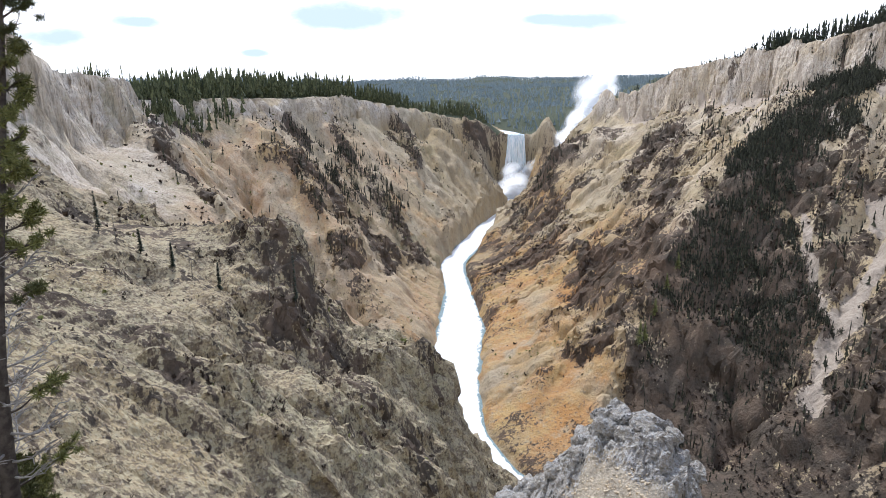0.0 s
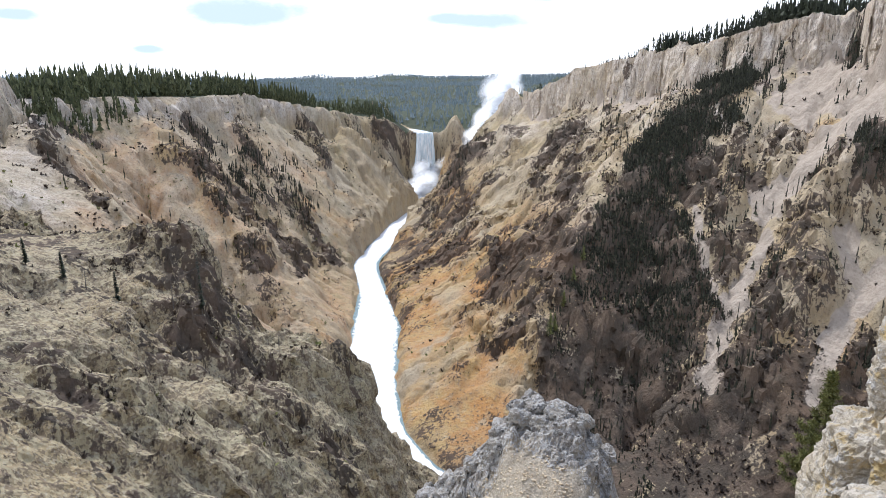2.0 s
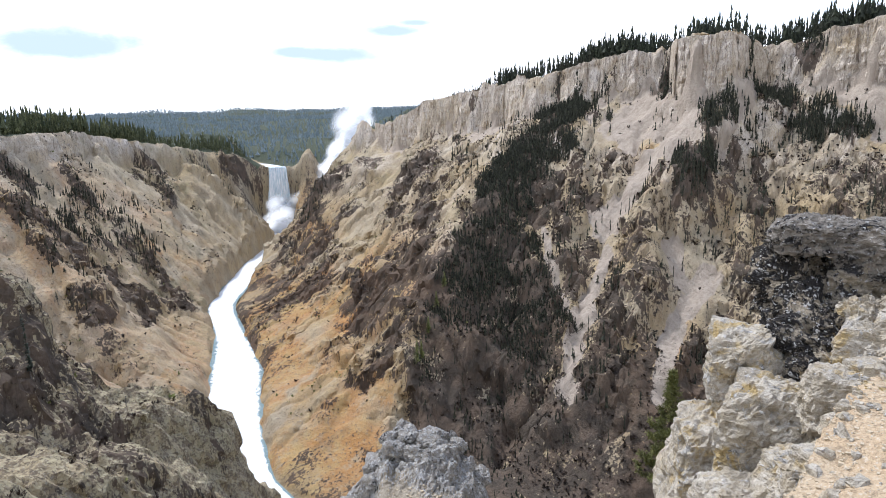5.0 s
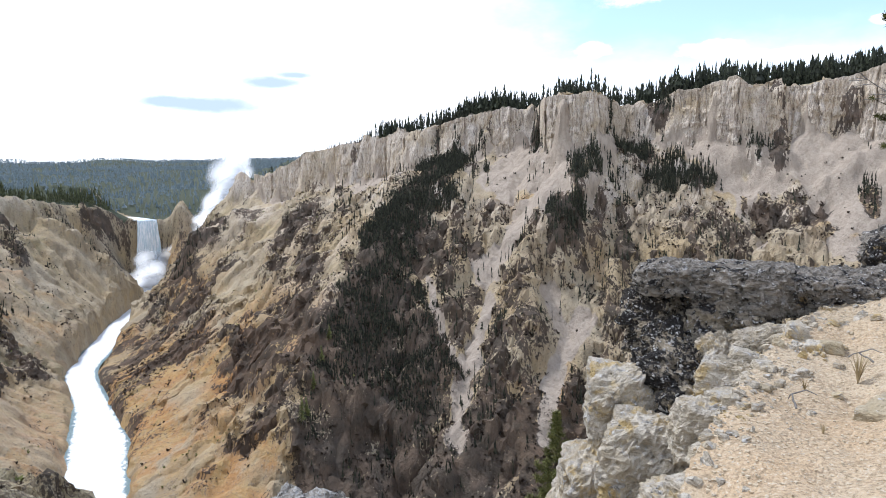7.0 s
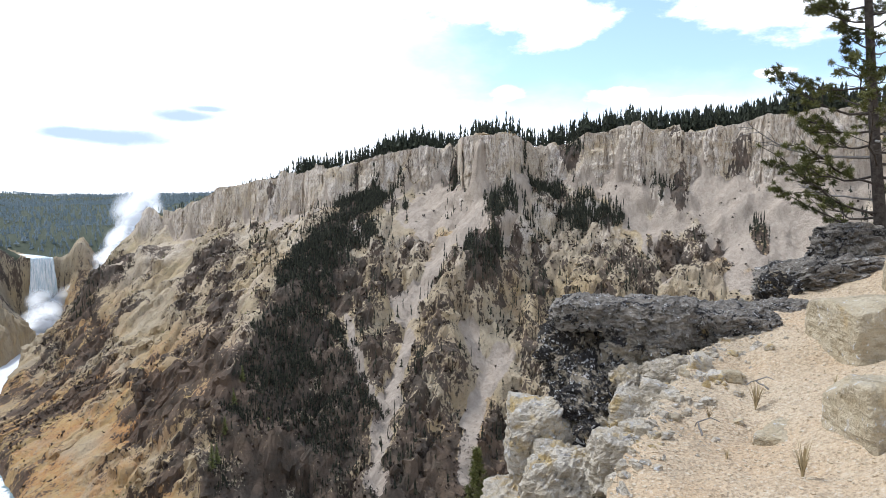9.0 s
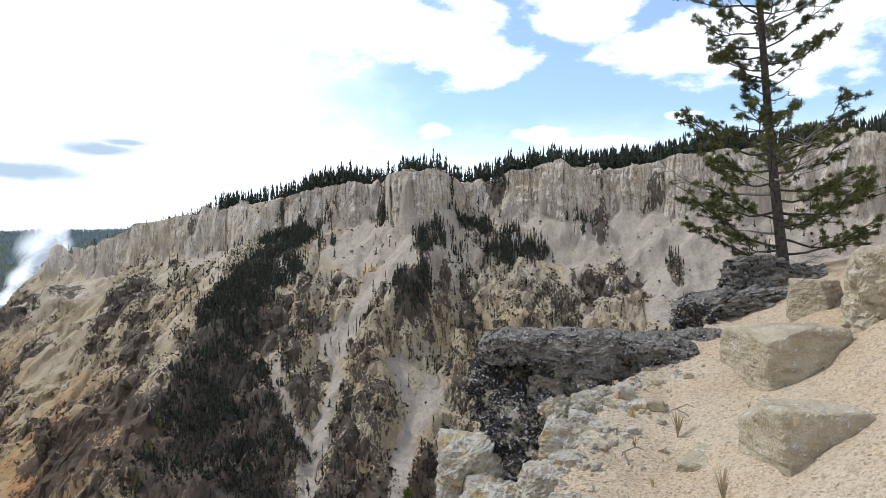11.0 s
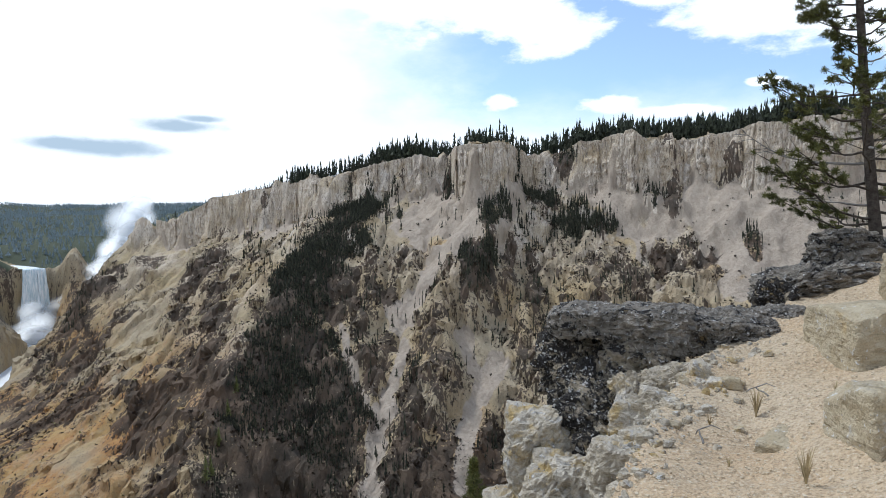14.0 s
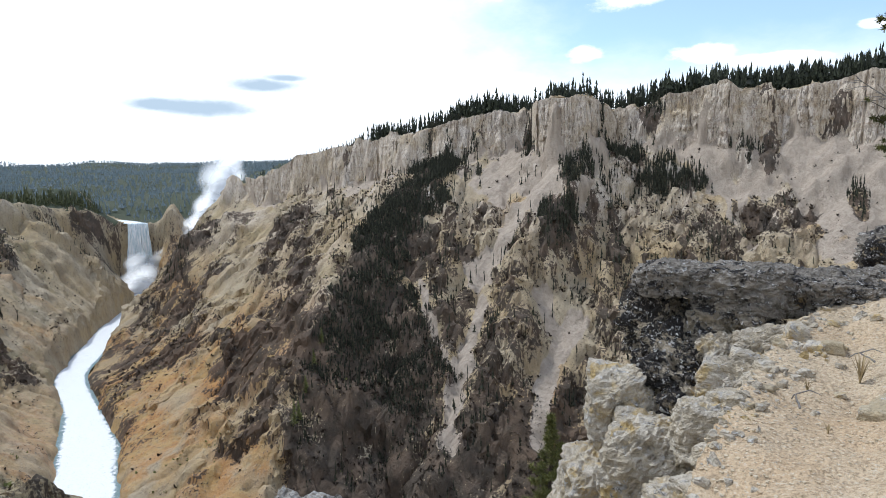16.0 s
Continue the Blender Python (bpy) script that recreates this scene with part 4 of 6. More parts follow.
def cliff(name, top, foot, b0, b1, forward, label, step=0.75, rise_to=36, seed=1):
    """A band of jointed cliff: columns, ledges and a ragged brow, with a strip of ground behind it."""
    ta, td, tz = polar(top)
    fa, fd, fz = polar(foot)
    mean = np.interp((b0 + b1) / 2, ta, td)
    a = np.arange(b0, b1, np.degrees(step / mean))
    dist_t, z_t = np.interp(a, ta, td) - forward, np.interp(a, ta, tz)
    dist_f, z_f = np.interp(a, fa, fd) - forward - 1.5, np.interp(a, fa, fz) - 17.0
    run_ = np.concatenate([[0], np.cumsum(np.hypot(np.radians(np.diff(a)) * mean, np.diff(dist_t)))])
    v = np.linspace(0, 1, rise_to)
    R_, V = np.meshgrid(run_, v)
    zero = R_ * 0
    col, joint = np.zeros(R_.shape), np.zeros(R_.shape)
    for size, amp, k in ((23, 6.0, 1), (9.5, 3.6, 2), (4.2, 2.0, 3), (2.2, 1.0, 4)):
        c_, j_ = notched(R_ + 1.5 * fbm(R_ / 9, V * 3, 140 + k, 3), size, k + seed)
        col += amp * (c_ - 0.55 * j_ * (0.6 + 0.6 * vn(R_ / 30, V * 2, 150 + k)))
    brow = np.interp(run_, run_, 1.3 * fbm(run_ / 16, run_ * 0, 160 + seed, 4)) + 0.35 * np.minimum(col[-1], 2.0)
    ledge = (TAB[np.floor(V * 9 + fbm(R_ / 20, V * 4, 165, 3) * 1.4).astype(int) & 255, 11] - 0.5) * 1.6
    rough_ = fbm(R_ / 2.6, V * 14, 170 + seed, 4) * 0.9 + fbm(R_ / 12, V * 5, 174 + seed, 3) * 1.6
    out_ = (col + ledge + rough_) * soft(V, 0.0, 0.22) * (0.55 + 0.45 * soft(V, 1.0, 0.9))
    curve_ = V ** 0.8
    D = dist_f[None] * (1 - curve_) + dist_t[None] * curve_ - out_
    Z = z_f[None] * (1 - V) + (z_t + brow)[None] * V
    # the brow turns over on to the ground behind
    for back, drop in ((3.0, 0.2), (9.0, 1.2), (20.0, 9.0)):
        D = np.concatenate([D, D[rise_to - 1:rise_to] * 0 + dist_t[None] + back])
        Z = np.concatenate([Z, (z_t + brow * 0.6)[None] - drop])
    A_ = np.radians(np.repeat(a[None], len(D), 0))
    me = mesh_from(name, np.stack([(D * np.sin(A_)).ravel(), (D * np.cos(A_)).ravel(), Z.ravel()], 1), grid_faces(len(D), len(a)), ROCK, False)
    X, Y = D * np.sin(A_), D * np.cos(A_)
    V = np.concatenate([V, np.ones((3, len(a)))])
    R2 = np.concatenate([R_, np.repeat(R_[:1], 3, 0)])
    n1 = fbm(R2 / 34, V * 1.5, 180 + seed, 3)
    marks = np.maximum(bands(X, Y, Z, CRAG_BANDS, 0.8), bands(X, Y, Z, FIR_BANDS, 0.8))
    full = np.ones(X.shape)
    pale = np.clip(0.95 + 0.2 * n1, 0, 1) * (1 - 0.35 * marks)
    sets = (("cover", (0.5 * soft(V, 0.12, 0.0), 0.25 * np.clip(n1, 0, 1), 0.26 * marks + 0.12 * np.clip(-n1, 0, 1))), ("tint", (pale, 0 * full, soft(V, 0.999, 1.0) * 0)), ("streak", (0.5 * full, 0.5 * full, 0 * full)))
    for key, three in sets:
        c = np.stack([np.clip(q, 0, 1).ravel() for q in three] + [np.ones(X.size)], 1).astype(np.float32)
        me.attributes.new(key, "FLOAT_COLOR", "POINT").data.foreach_set("color", c.ravel())
    return tagged(new(name, me), label, "cliff", kind="structure")


cliff("cliff_rim", RIM_TOP, RIM_FOOT, 15.2, 84.0, 6.0, "pale jointed cliff band under the forested rim", seed=1)
cliff("cliff_bluff", LEFT_RIM, LEFT_FOOT, -46.0, -25.1, 4.0, "cream and buff bluff with a sharp peak", step=0.6, rise_to=48, seed=5)


# ---------------------------------------------------------------- river and falls
def water_material():
    m, n, ln, b = material("white river water", 0.35)
    pos = n.new("ShaderNodeNewGeometry").outputs["Position"]
    att = n.new("ShaderNodeAttribute"); att.attribute_name = "edge"
    f = noise_node(n, ln, pos, 0.14, 5, 0.6, 1.5)
    g = noise_node(n, ln, pos, 1.1, 4, 0.6)
    e = math_node(n, ln, "ADD", att.outputs["Fac"], math_node(n, ln, "MULTIPLY", math_node(n, ln, "SUBTRACT", f, 0.5), 1.2))
    c = blend(n, ln, span(n, ln, e, 0.56, 0.84), (0.86, 0.87, 0.87), (0.15, 0.22, 0.23))
    c = blend(n, ln, math_node(n, ln, "MULTIPLY", span(n, ln, g, 0.52, 0.7), 0.55), c, (0.42, 0.48, 0.48))
    ln.new(c, b.inputs["Base Color"])
    relief(n, ln, b, math_node(n, ln, "ADD", f, g), 0.5, 1.0)
    return m


def spline(points, step):
    p = np.array(points, float)
    q = np.concatenate([[2 * p[0] - p[1]], p, [2 * p[-1] - p[-2]]])
    out = []
    for i in range(1, len(q) - 2):
        k = max(2, int(np.linalg.norm(q[i + 1] - q[i]) / step))
        t = np.linspace(0, 1, k, endpoint=False)[:, None]
        out.append(0.5 * (2 * q[i] + (q[i + 1] - q[i - 1]) * t + (2 * q[i - 1] - 5 * q[i] + 4 * q[i + 1] - q[i + 2]) * t ** 2 + (3 * q[i] - q[i - 1] - 3 * q[i + 1] + q[i + 2]) * t ** 3))
    return np.concatenate(out + [p[-1:]])


WATER = water_material()
mid = spline(RIVER, 3.0)
tan = np.gradient(mid, axis=0)
tan /= np.linalg.norm(tan[:, :2], axis=1)[:, None]
side = np.stack([tan[:, 1], -tan[:, 0]], 1)
width = np.interp(mid[:, 1], HALF_Y, HALF_W)
cols = 25
u = np.linspace(-1, 1, cols)
rx = mid[:, 0, None] + side[:, 0, None] * u * width[:, None] * 1.2
ry = mid[:, 1, None] + side[:, 1, None] * u * width[:, None] * 1.2
rz = mid[:, 2, None] + 0.6 + 0.5 * fbm(rx / 5, ry / 5, 41, 3) * (1 - u ** 4)
rme = mesh_from("river", np.stack([rx.ravel(), ry.ravel(), rz.ravel()], 1), grid_faces(len(mid), cols), WATER)
rme.attributes.new("edge", "FLOAT", "POINT").data.foreach_set("value", np.tile(np.abs(u) ** 2.5 * 1.2, len(mid)).astype(np.float32))
tagged(new("river", rme), "foaming white river rushing through the canyon floor", "river", kind="structure")


def fall_material():
    m, n, ln, b = material("falling water", 0.5)
    pos = n.new("ShaderNodeNewGeometry").outputs["Position"]
    f = noise_node(n, ln, stretch(n, ln, pos, 0.45, 0.45, 0.02), 1.0, 5, 0.65)
    c = blend(n, ln, span(n, ln, f, 0.36, 0.66), (0.55, 0.65, 0.70), (0.88, 0.90, 0.91))
    ln.new(c, b.inputs["Base Color"])
    relief(n, ln, b, f, 0.6, 2.0)
    return m


def build_falls():
    rows_, cols_ = 70, 40
    v, uu = np.meshgrid(np.linspace(0, 1, rows_), np.linspace(-1, 1, cols_), indexing="ij")
    cx, cy = 117.0, 995.0
    x = cx - 2.0 + uu * (12.0 + 8.0 * v) - 1.0 * v
    y = cy + 2 - 13 * np.sqrt(np.clip(v, 0, 1)) + 2.0 * uu ** 2 + fbm(uu * 8, v * 1.5, 51) * 1.2
    z = 105.5 - 96 * v - 0.8 * uu ** 2 * (v < 0.05)
    me = mesh_from("waterfall", np.stack([x.ravel(), y.ravel(), z.ravel()], 1), grid_faces(rows_, cols_), fall_material())
    fall = tagged(new("waterfall", me), "tall white waterfall plunging over a rock brink", "waterfall", kind="structure")
    s = fall.modifiers.new("thick", "SOLIDIFY")
    s.thickness = 1.5
    return fall


build_falls()
up = spline(UPSTREAM, 6.0)
ut = np.gradient(up, axis=0)
ut /= np.linalg.norm(ut[:, :2], axis=1)[:, None]
uw = np.linspace(-1, 1, 9) * 13
ux, uy = up[:, 0, None] + ut[:, 1, None] * uw, up[:, 1, None] - ut[:, 0, None] * uw
ume = mesh_from("river", np.stack([ux.ravel(), uy.ravel(), np.repeat(up[:, 2] + 1.8, 9)], 1), grid_faces(len(up), 9), WATER)
ume.attributes.new("edge", "FLOAT", "POINT").data.foreach_set("value", np.tile(np.abs(uw / 13) ** 2.5, len(up)).astype(np.float32))
tagged(new("river", ume), "white river above the brink of the falls", "river", kind="structure")


# ---------------------------------------------------------------- forests and brush
def conifer_shape(seed, tiers=5, sides=4):
    """A small ragged conifer one metre high, as corners and triangles."""
    r = np.random.default_rng(seed)
    v, f = [], []
    slim, start_ = r.uniform(0.6, 1.15), r.uniform(0.08, 0.42)
    for k in range(tiers):
        z0 = start_ + (0.92 - start_) * (k + r.uniform(-0.2, 0.2)) / tiers
        z1 = min(1.0, z0 + r.uniform(1.0, 1.6) / tiers)
        rad = slim * (0.135 * (1 - z0) ** 0.75 + 0.012) * r.uniform(0.6, 1.25)
        c = len(v)
        ox, oy = r.normal(0, 0.012, 2)
        v.append((ox, oy, z1))
        for i in range(sides):
            a = 2 * math.pi * (i + 0.5 * (k % 2)) / sides + r.uniform(-0.4, 0.4)
            q = rad * r.uniform(0.2, 1.5)
            v.append((ox + q * math.cos(a), oy + q * math.sin(a), z0 + r.uniform(-0.06, 0.05)))
        f += [(c, c + 1 + i, c + 1 + (i + 1) % sides) for i in range(sides)]
    c = len(v)
    v += [(0.016, 0, 0), (-0.008, 0.014, 0), (-0.008, -0.014, 0), (0, 0, 0.97)]
    f += [(c, c + 1, c + 3), (c + 1, c + 2, c + 3), (c + 2, c, c + 3)]
    return np.array(v), np.array(f)


def brush_shape(seed, n=5, w0=0.18, w1=0.34):
    """A tuft of twigs and leaves about one metre across: crossed slivers."""
    r = np.random.default_rng(seed)
    v, f = [], []
    for i in range(n):
        a, t = r.uniform(0, 6.283), r.uniform(0.2, 1.0)
        d = np.array([math.cos(a) * t * 0.5, math.sin(a) * t * 0.5, r.uniform(0.25, 0.8)])
        w = np.array([-math.sin(a), math.cos(a), r.uniform(-0.4, 0.4)]) * r.uniform(w0, w1)
        c = len(v)
        v += [d * 0.15 - w * 0.6, d * 0.15 + w * 0.6, d + w * 0.5, d * 1.1 - w * 0.7]
        f += [(c, c + 1, c + 2), (c, c + 2, c + 3)]
    return np.array(v), np.array(f)


def scatter(name, shapes, places, heights, widths, mat, label, category):
    """One object of many small plants standing at the places."""
    if not len(places):
        return None
    vs, fs, base = [], [], 0
    pick = rng.integers(0, len(shapes), len(places))
    for k, (v, f) in enumerate(shapes):
        sel = pick == k
        P, h, w = places[sel], heights[sel], widths[sel]
        a = rng.random(len(P)) * 6.283
        c, s = np.cos(a)[:, None], np.sin(a)[:, None]
        x, y = v[None, :, 0] * w[:, None], v[None, :, 1] * w[:, None]
        lean = rng.normal(0, 0.03, (len(P), 2))
        z = v[None, :, 2] * h[:, None]
        V = np.stack([x * c - y * s + lean[:, :1] * z + P[:, 0, None], x * s + y * c + lean[:, 1:] * z + P[:, 1, None], z + P[:, 2, None]], 2)
        vs.append(V.reshape(-1, 3))
        fs.append((f[None] + (np.arange(len(P)) * len(v))[:, None, None] + base).reshape(-1, 3))
        base += len(P) * len(v)
    me = mesh_from(name, np.concatenate(vs), np.concatenate(fs), mat, smooth=False)
    return tagged(new(name, me), label, category, kind="stuff")


def draw_places(n, x0, x1, y0, y1, density):
    """Random places, kept by a density between 0 and 1."""
    X, Y = rng.uniform(x0, x1, n), rng.uniform(y0, y1, n)
    Z = ground_height(X, Y)
    e = 3.0
    s = np.hypot((ground_height(X + e, Y) - ground_height(X - e, Y)) / (2 * e), (ground_height(X, Y + e) - ground_height(X, Y - e)) / (2 * e))
    keep = rng.random(n) < density(X, Y, Z, s)
    return np.stack([X, Y, Z - 0.6], 1)[keep]


CONIFERS = [conifer_shape(k) for k in range(14)]
FAR_CONIFERS = [conifer_shape(k, 2, 4) for k in range(6)]
BRUSH = [brush_shape(k) for k in range(6)]


def rim_trees(X, Y, Z, s):
    az = bearing(X, Y)
    past = beyond_rim(X, Y)
    spill = np.where((az > -25) & (az < -17), -34, 1.5)
    return (past > spill) * (past < 46 + 74 * (az < -3)) * soft(s, 1.6, 0.9) * np.clip(0.75 + 1.1 * fbm(X / 26, Y / 26, 61), 0.12, 1) * np.where(X < 90, 0.45, 1.0) * (Z > 120) * np.where(az < -28.8, 0.05, 1.0) * np.where(az > 10, np.interp(az, [14, 20, 23, 24.5, 27], [0.5, 0.22, 0.10, 0.5, 1.0]), 1.0)


p = draw_places(330000, -420, 720, 60, 1120, rim_trees)
for keep, mat_, label_ in ((p[:, 0] < 90, PINE_LIT, "lodgepole pine forest along the left canyon rim, coloured as sunlit"), (p[:, 0] >= 90, PINE, "dense dark green pine forest along the pale cliff tops")):
    q = p[keep]
    low_edge = np.interp(bearing(q[:, 0], q[:, 1]), [-27, -23], [0.45, 1.0])
    tall = 5 + 14 * rng.random(len(q)) ** 1.9 + 4.0 * (q[:, 0] < -60) - 1.0 * (q[:, 0] < 90) + 9.0 * (q[:, 0] < 90) * rng.random(len(q)) ** 3 + 3.0 * (q[:, 0] > 330) + 3.0 * np.clip(fbm(q[:, 0] / 30, q[:, 1] / 30, 66), -1, 1)
    tall = tall * low_edge * np.where(q[:, 0] > 60, np.interp(bearing(q[:, 0], q[:, 1]), [14, 20, 23.5, 25], [0.6, 0.45, 0.5, 1.0]), 1.0)
    scatter("forest", CONIFERS, q, tall, tall * rng.uniform(0.5, 1.1, len(q)), mat_, label_, "forest")
# far hills; their pale tone is haze carried by the needle colour
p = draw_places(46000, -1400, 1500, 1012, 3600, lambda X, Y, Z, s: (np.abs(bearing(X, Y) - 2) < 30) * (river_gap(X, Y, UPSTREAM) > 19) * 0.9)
scatter("forest", FAR_CONIFERS, p, rng.uniform(9, 14, len(p)), rng.uniform(15, 26, len(p)), PINE_HAZED, "distant conifer forest on rolling hills, coloured pale blue for haze", "forest")


def gully_trees(X, Y, Z, s):
    firs = np.interp(rise_of(X, Y, Z), [-30, -18, -12, -4, 2], [0.05, 0.16, 0.42, 0.65, 0.65])
    return dark_gully(X, Y, Z) * np.clip(firs + 0.7 * fbm(X / 22, Y / 22, 71), 0.03, 0.95)


p = draw_places(72000, 60, 360, 220, 600, gully_trees)
scatter("forest", CONIFERS, p, rng.uniform(2, 10, len(p)) * np.interp(p[:, 2], [40, 110], [0.6, 1.0]), rng.uniform(4, 10, len(p)) * np.interp(p[:, 2], [40, 110], [0.7, 1.0]), PINE_DARK, "dark fir trees crowding a shaded gully", "forest")


def slope_trees(X, Y, Z, s):
    az, dist = bearing(X, Y), np.hypot(X, Y)
    right = (az > 22) * (Z > 5) * (river_gap(X, Y) > 22) * (dist > 240) * (beyond_rim(X, Y) < -8)
    cl = np.clip(fbm(X / 24, Y / 24, 81) * 1.6 + 0.5 * OUT_AT(X, Y, True) - 0.05, 0.03, 1)
    left = (az < 6) * (Z > 60) * (beyond_rim(X, Y) < 0) * (dist > 200) * (0.45 * OUT_AT(X, Y, True) * (dist > 420) + 0.004)
    band = (az > 44.5) * (az < 53) * (np.abs(rise_of(X, Y, Z) + 1.6) < 2.2) * 0.7
    el = rise_of(X, Y, Z)
    notch = np.maximum(np.maximum((az > 46.2) * (az < 50.5), (az > 39.2) * (az < 40.9) * 0.8), (az > 30.8) * (az < 33.8)) * (el > -1.5) * (el < 5.2) * (fbm(X / 12, Y / 12, 83, 3) > -0.15) * 0.8
    return 0.85 * bands(X, Y, Z, FIR_BANDS) * (beyond_rim(X, Y) < 2) + right * notch * (beyond_rim(X, Y) < 2) + (np.maximum(right * cl * 0.75, right * band) + left) * (1 - 0.86 * TALUS_AT(X, Y, True)) * soft(s, 2.4, 1.7)


p = draw_places(42000, -330, 600, 60, 900, slope_trees)
p = np.concatenate([p, draw_places(16000, 300, 480, 250, 430, lambda X, Y, Z, s: 0.6 * bands(X, Y, Z, FIR_BANDS, 1.1) * (beyond_rim(X, Y) < 2)), draw_places(34000, -180, 90, 380, 900, lambda X, Y, Z, s: 0.35 * bands(X, Y, Z, FIRS_LEFT + FIRS_FALLS, 1.0) * (s < 2.4))])
p = np.concatenate([p, draw_places(90000, 180, 520, 200, 560, lambda X, Y, Z, s: 0.34 * bands(X, Y, Z, FIRS_EAST + FIRS_TOWER, 1.0) * (beyond_rim(X, Y) < 6))])
scatter("forest", CONIFERS, p, rng.uniform(3, 12, len(p)), rng.uniform(3.5, 9, len(p)), PINE_DARK, "scattered dark conifers on steep canyon slopes", "forest")


def brush_spread(X, Y, Z, s):
    az, dist = bearing(X, Y), np.hypot(X, Y)
    ok = (river_gap(X, Y) > 21) * (dist > 70) * (dist < 900) * (s > 0.3) * soft(s, 2.4, 1.6) * (Z < 215)
    dens = np.where(az > 22, 0.20 + 0.26 * soft(rise_of(X, Y, Z), 0.0, -7.0), np.where(dist < 260, 0.10, -0.12)) + 0.6 * fbm(X / 20, Y / 20, 91) + 0.6 * OUT_AT(X, Y, True) + 0.9 * dark_gully(X, Y, Z) + 0.7 * bands(X, Y, Z, CRAG_BANDS) + 0.6 * (az > 17) * (az < 46) * soft(rise_of(X, Y, Z), -16, -23)
    bare = (az > 5) * (az < 17.5) * (dist > 200) * (1 - bands(X, Y, Z, CRAG_BANDS))
    return ok * (1 - 0.75 * bare) * np.clip(dens, 0.02, 1) * (1 - 0.95 * TALUS_AT(X, Y, True))


p = draw_places(90000, -260, 600, 60, 800, lambda X, Y, Z, s: brush_spread(X, Y, Z, s) * (np.hypot(X, Y) > 225))
scatter("brush", BRUSH, p, rng.uniform(0.8, 2.8, len(p)), rng.uniform(1.2, 4.2, len(p)), SCRUB, "grey-brown leafless brush on the canyon slopes", "brush")
TWIGGY = [brush_shape(20 + k, 20, 0.05, 0.13) for k in range(5)]
p = draw_places(16000, -190, 60, 60, 235, lambda X, Y, Z, s: brush_spread(X, Y, Z, s) * (np.hypot(X, Y) <= 225))
scatter("brush", TWIGGY, p, rng.uniform(0.6, 1.8, len(p)), rng.uniform(0.8, 2.6, len(p)), SCRUB, "twiggy brown brush among the rocks of the near spur", "brush")
p = draw_places(9000, -260, 260, 60, 700, lambda X, Y, Z, s: (np.hypot(X, Y) > 120) * (river_gap(X, Y) > 24) * (bearing(X, Y) < 24) * np.clip(fbm(X / 28, Y / 28, 95) * 1.4, 0, 0.7) * (s > 0.4))
scatter("brush", BRUSH, p, rng.uniform(0.8, 2.4, len(p)), rng.uniform(1.2, 3.4, len(p)), SHRUB_GREEN, "olive-green shrubs on the canyon slopes", "brush")


# ---------------------------------------------------------------- single trees on the spurs
BARK_FAR = plain_material("weathered grey bark", (0.10, 0.085, 0.07), (0.18, 0.16, 0.14), 2.0)


def slender_tree(a, d, height, seed, bare=0.0, spread=1.3, mat=PINE, label="slender lodgepole pine standing on a rocky spur"):
    """A thin spire: trunk, and a ragged crown of drooping sprays."""
    r = np.random.default_rng(seed)
    x, y = d * math.sin(radians(a)), d * math.cos(radians(a))
    z = float(ground_height(np.array([x]), np.array([y]))[0])
    tree = tagged(new("pine_tree"), label, "tree", "single pines on the spurs")
    tree.matrix_basis = pose(x, y, z - 1.0)
    t = np.linspace(0, 2 * math.pi, 7)[:-1]
    rings = []
    for h in (0, 0.3, 0.65, 1.0):
        rr = 0.20 * (1 - 0.9 * h)
        rings.append(np.stack([rr * np.cos(t) + 0.25 * h * math.sin(seed), rr * np.sin(t), np.full(6, h * height)], 1))
    i = np.arange(3)[:, None] * 6 + np.arange(6)
    j = np.arange(3)[:, None] * 6 + (np.arange(6) + 1) % 6
    part("trunk", mesh_from("trunk", np.concatenate(rings), np.stack([i, j, j + 6, i + 6], 2).reshape(-1, 4), BARK_FAR), tree)
    v, f = [], []
    n_ = 30 if bare else 220
    for k in range(n_):
        h = r.uniform(0.18 + 0.3 * bare, 0.99)
        l = spread * (1.05 - h) * r.uniform(0.5, 1.2) + 0.15
        b_ = r.uniform(0, 6.283)
        o = np.array([0.25 * h * math.sin(seed), 0, h * height])
        e = o + np.array([math.cos(b_) * l, math.sin(b_) * l, r.uniform(-0.35, 0.15) * l])
        w = np.array([-math.sin(b_), math.cos(b_), 0.3]) * (0.07 if bare else 0.42 * r.uniform(0.5, 1.2))
        c = len(v)
        v += [o - w * 0.3, o + w * 0.3, (o + e) / 2 + w, e, (o + e) / 2 - w]
        f += [(c, c + 1, c + 2), (c, c + 2, c + 4), (c + 4, c + 2, c + 3)]
    part("crown", mesh_from("crown", np.array(v), np.array(f), BARK_FAR if bare else mat, False), tree)["kind"] = "stuff"
    return tree


for k, (a, d, h, bare) in enumerate([(-29.2, 205, 14, 0), (-28.0, 203, 10, 1), (-26.3, 200, 9, 0), (-24.0, 196, 9, 0), (-22.5, 193, 8, 1), (-20.4, 190, 11, 0), (-16.1, 188, 11, 1), (-13.8, 185, 20, 0),
                                     (-10.8, 192, 7, 1), (-7.4, 200, 8, 1), (39.4, 26, 3.6, 1)]):
    slender_tree(a, d, h, 500 + k, bare, label="bare dead pine standing on a rocky spur" if bare else "slender lodgepole pine standing on a rocky spur")
for k, (a, d, h) in enumerate([(18.5, 330, 17), (18.9, 338, 13), (19.6, 352, 12), (20.4, 372, 12), (21.2, 384, 11)]):
    slender_tree(a, d, h, 540 + k, 0.0, 3.2, SHRUB_GREEN, "bushy yellow-green tree at the edge of the dark forest")


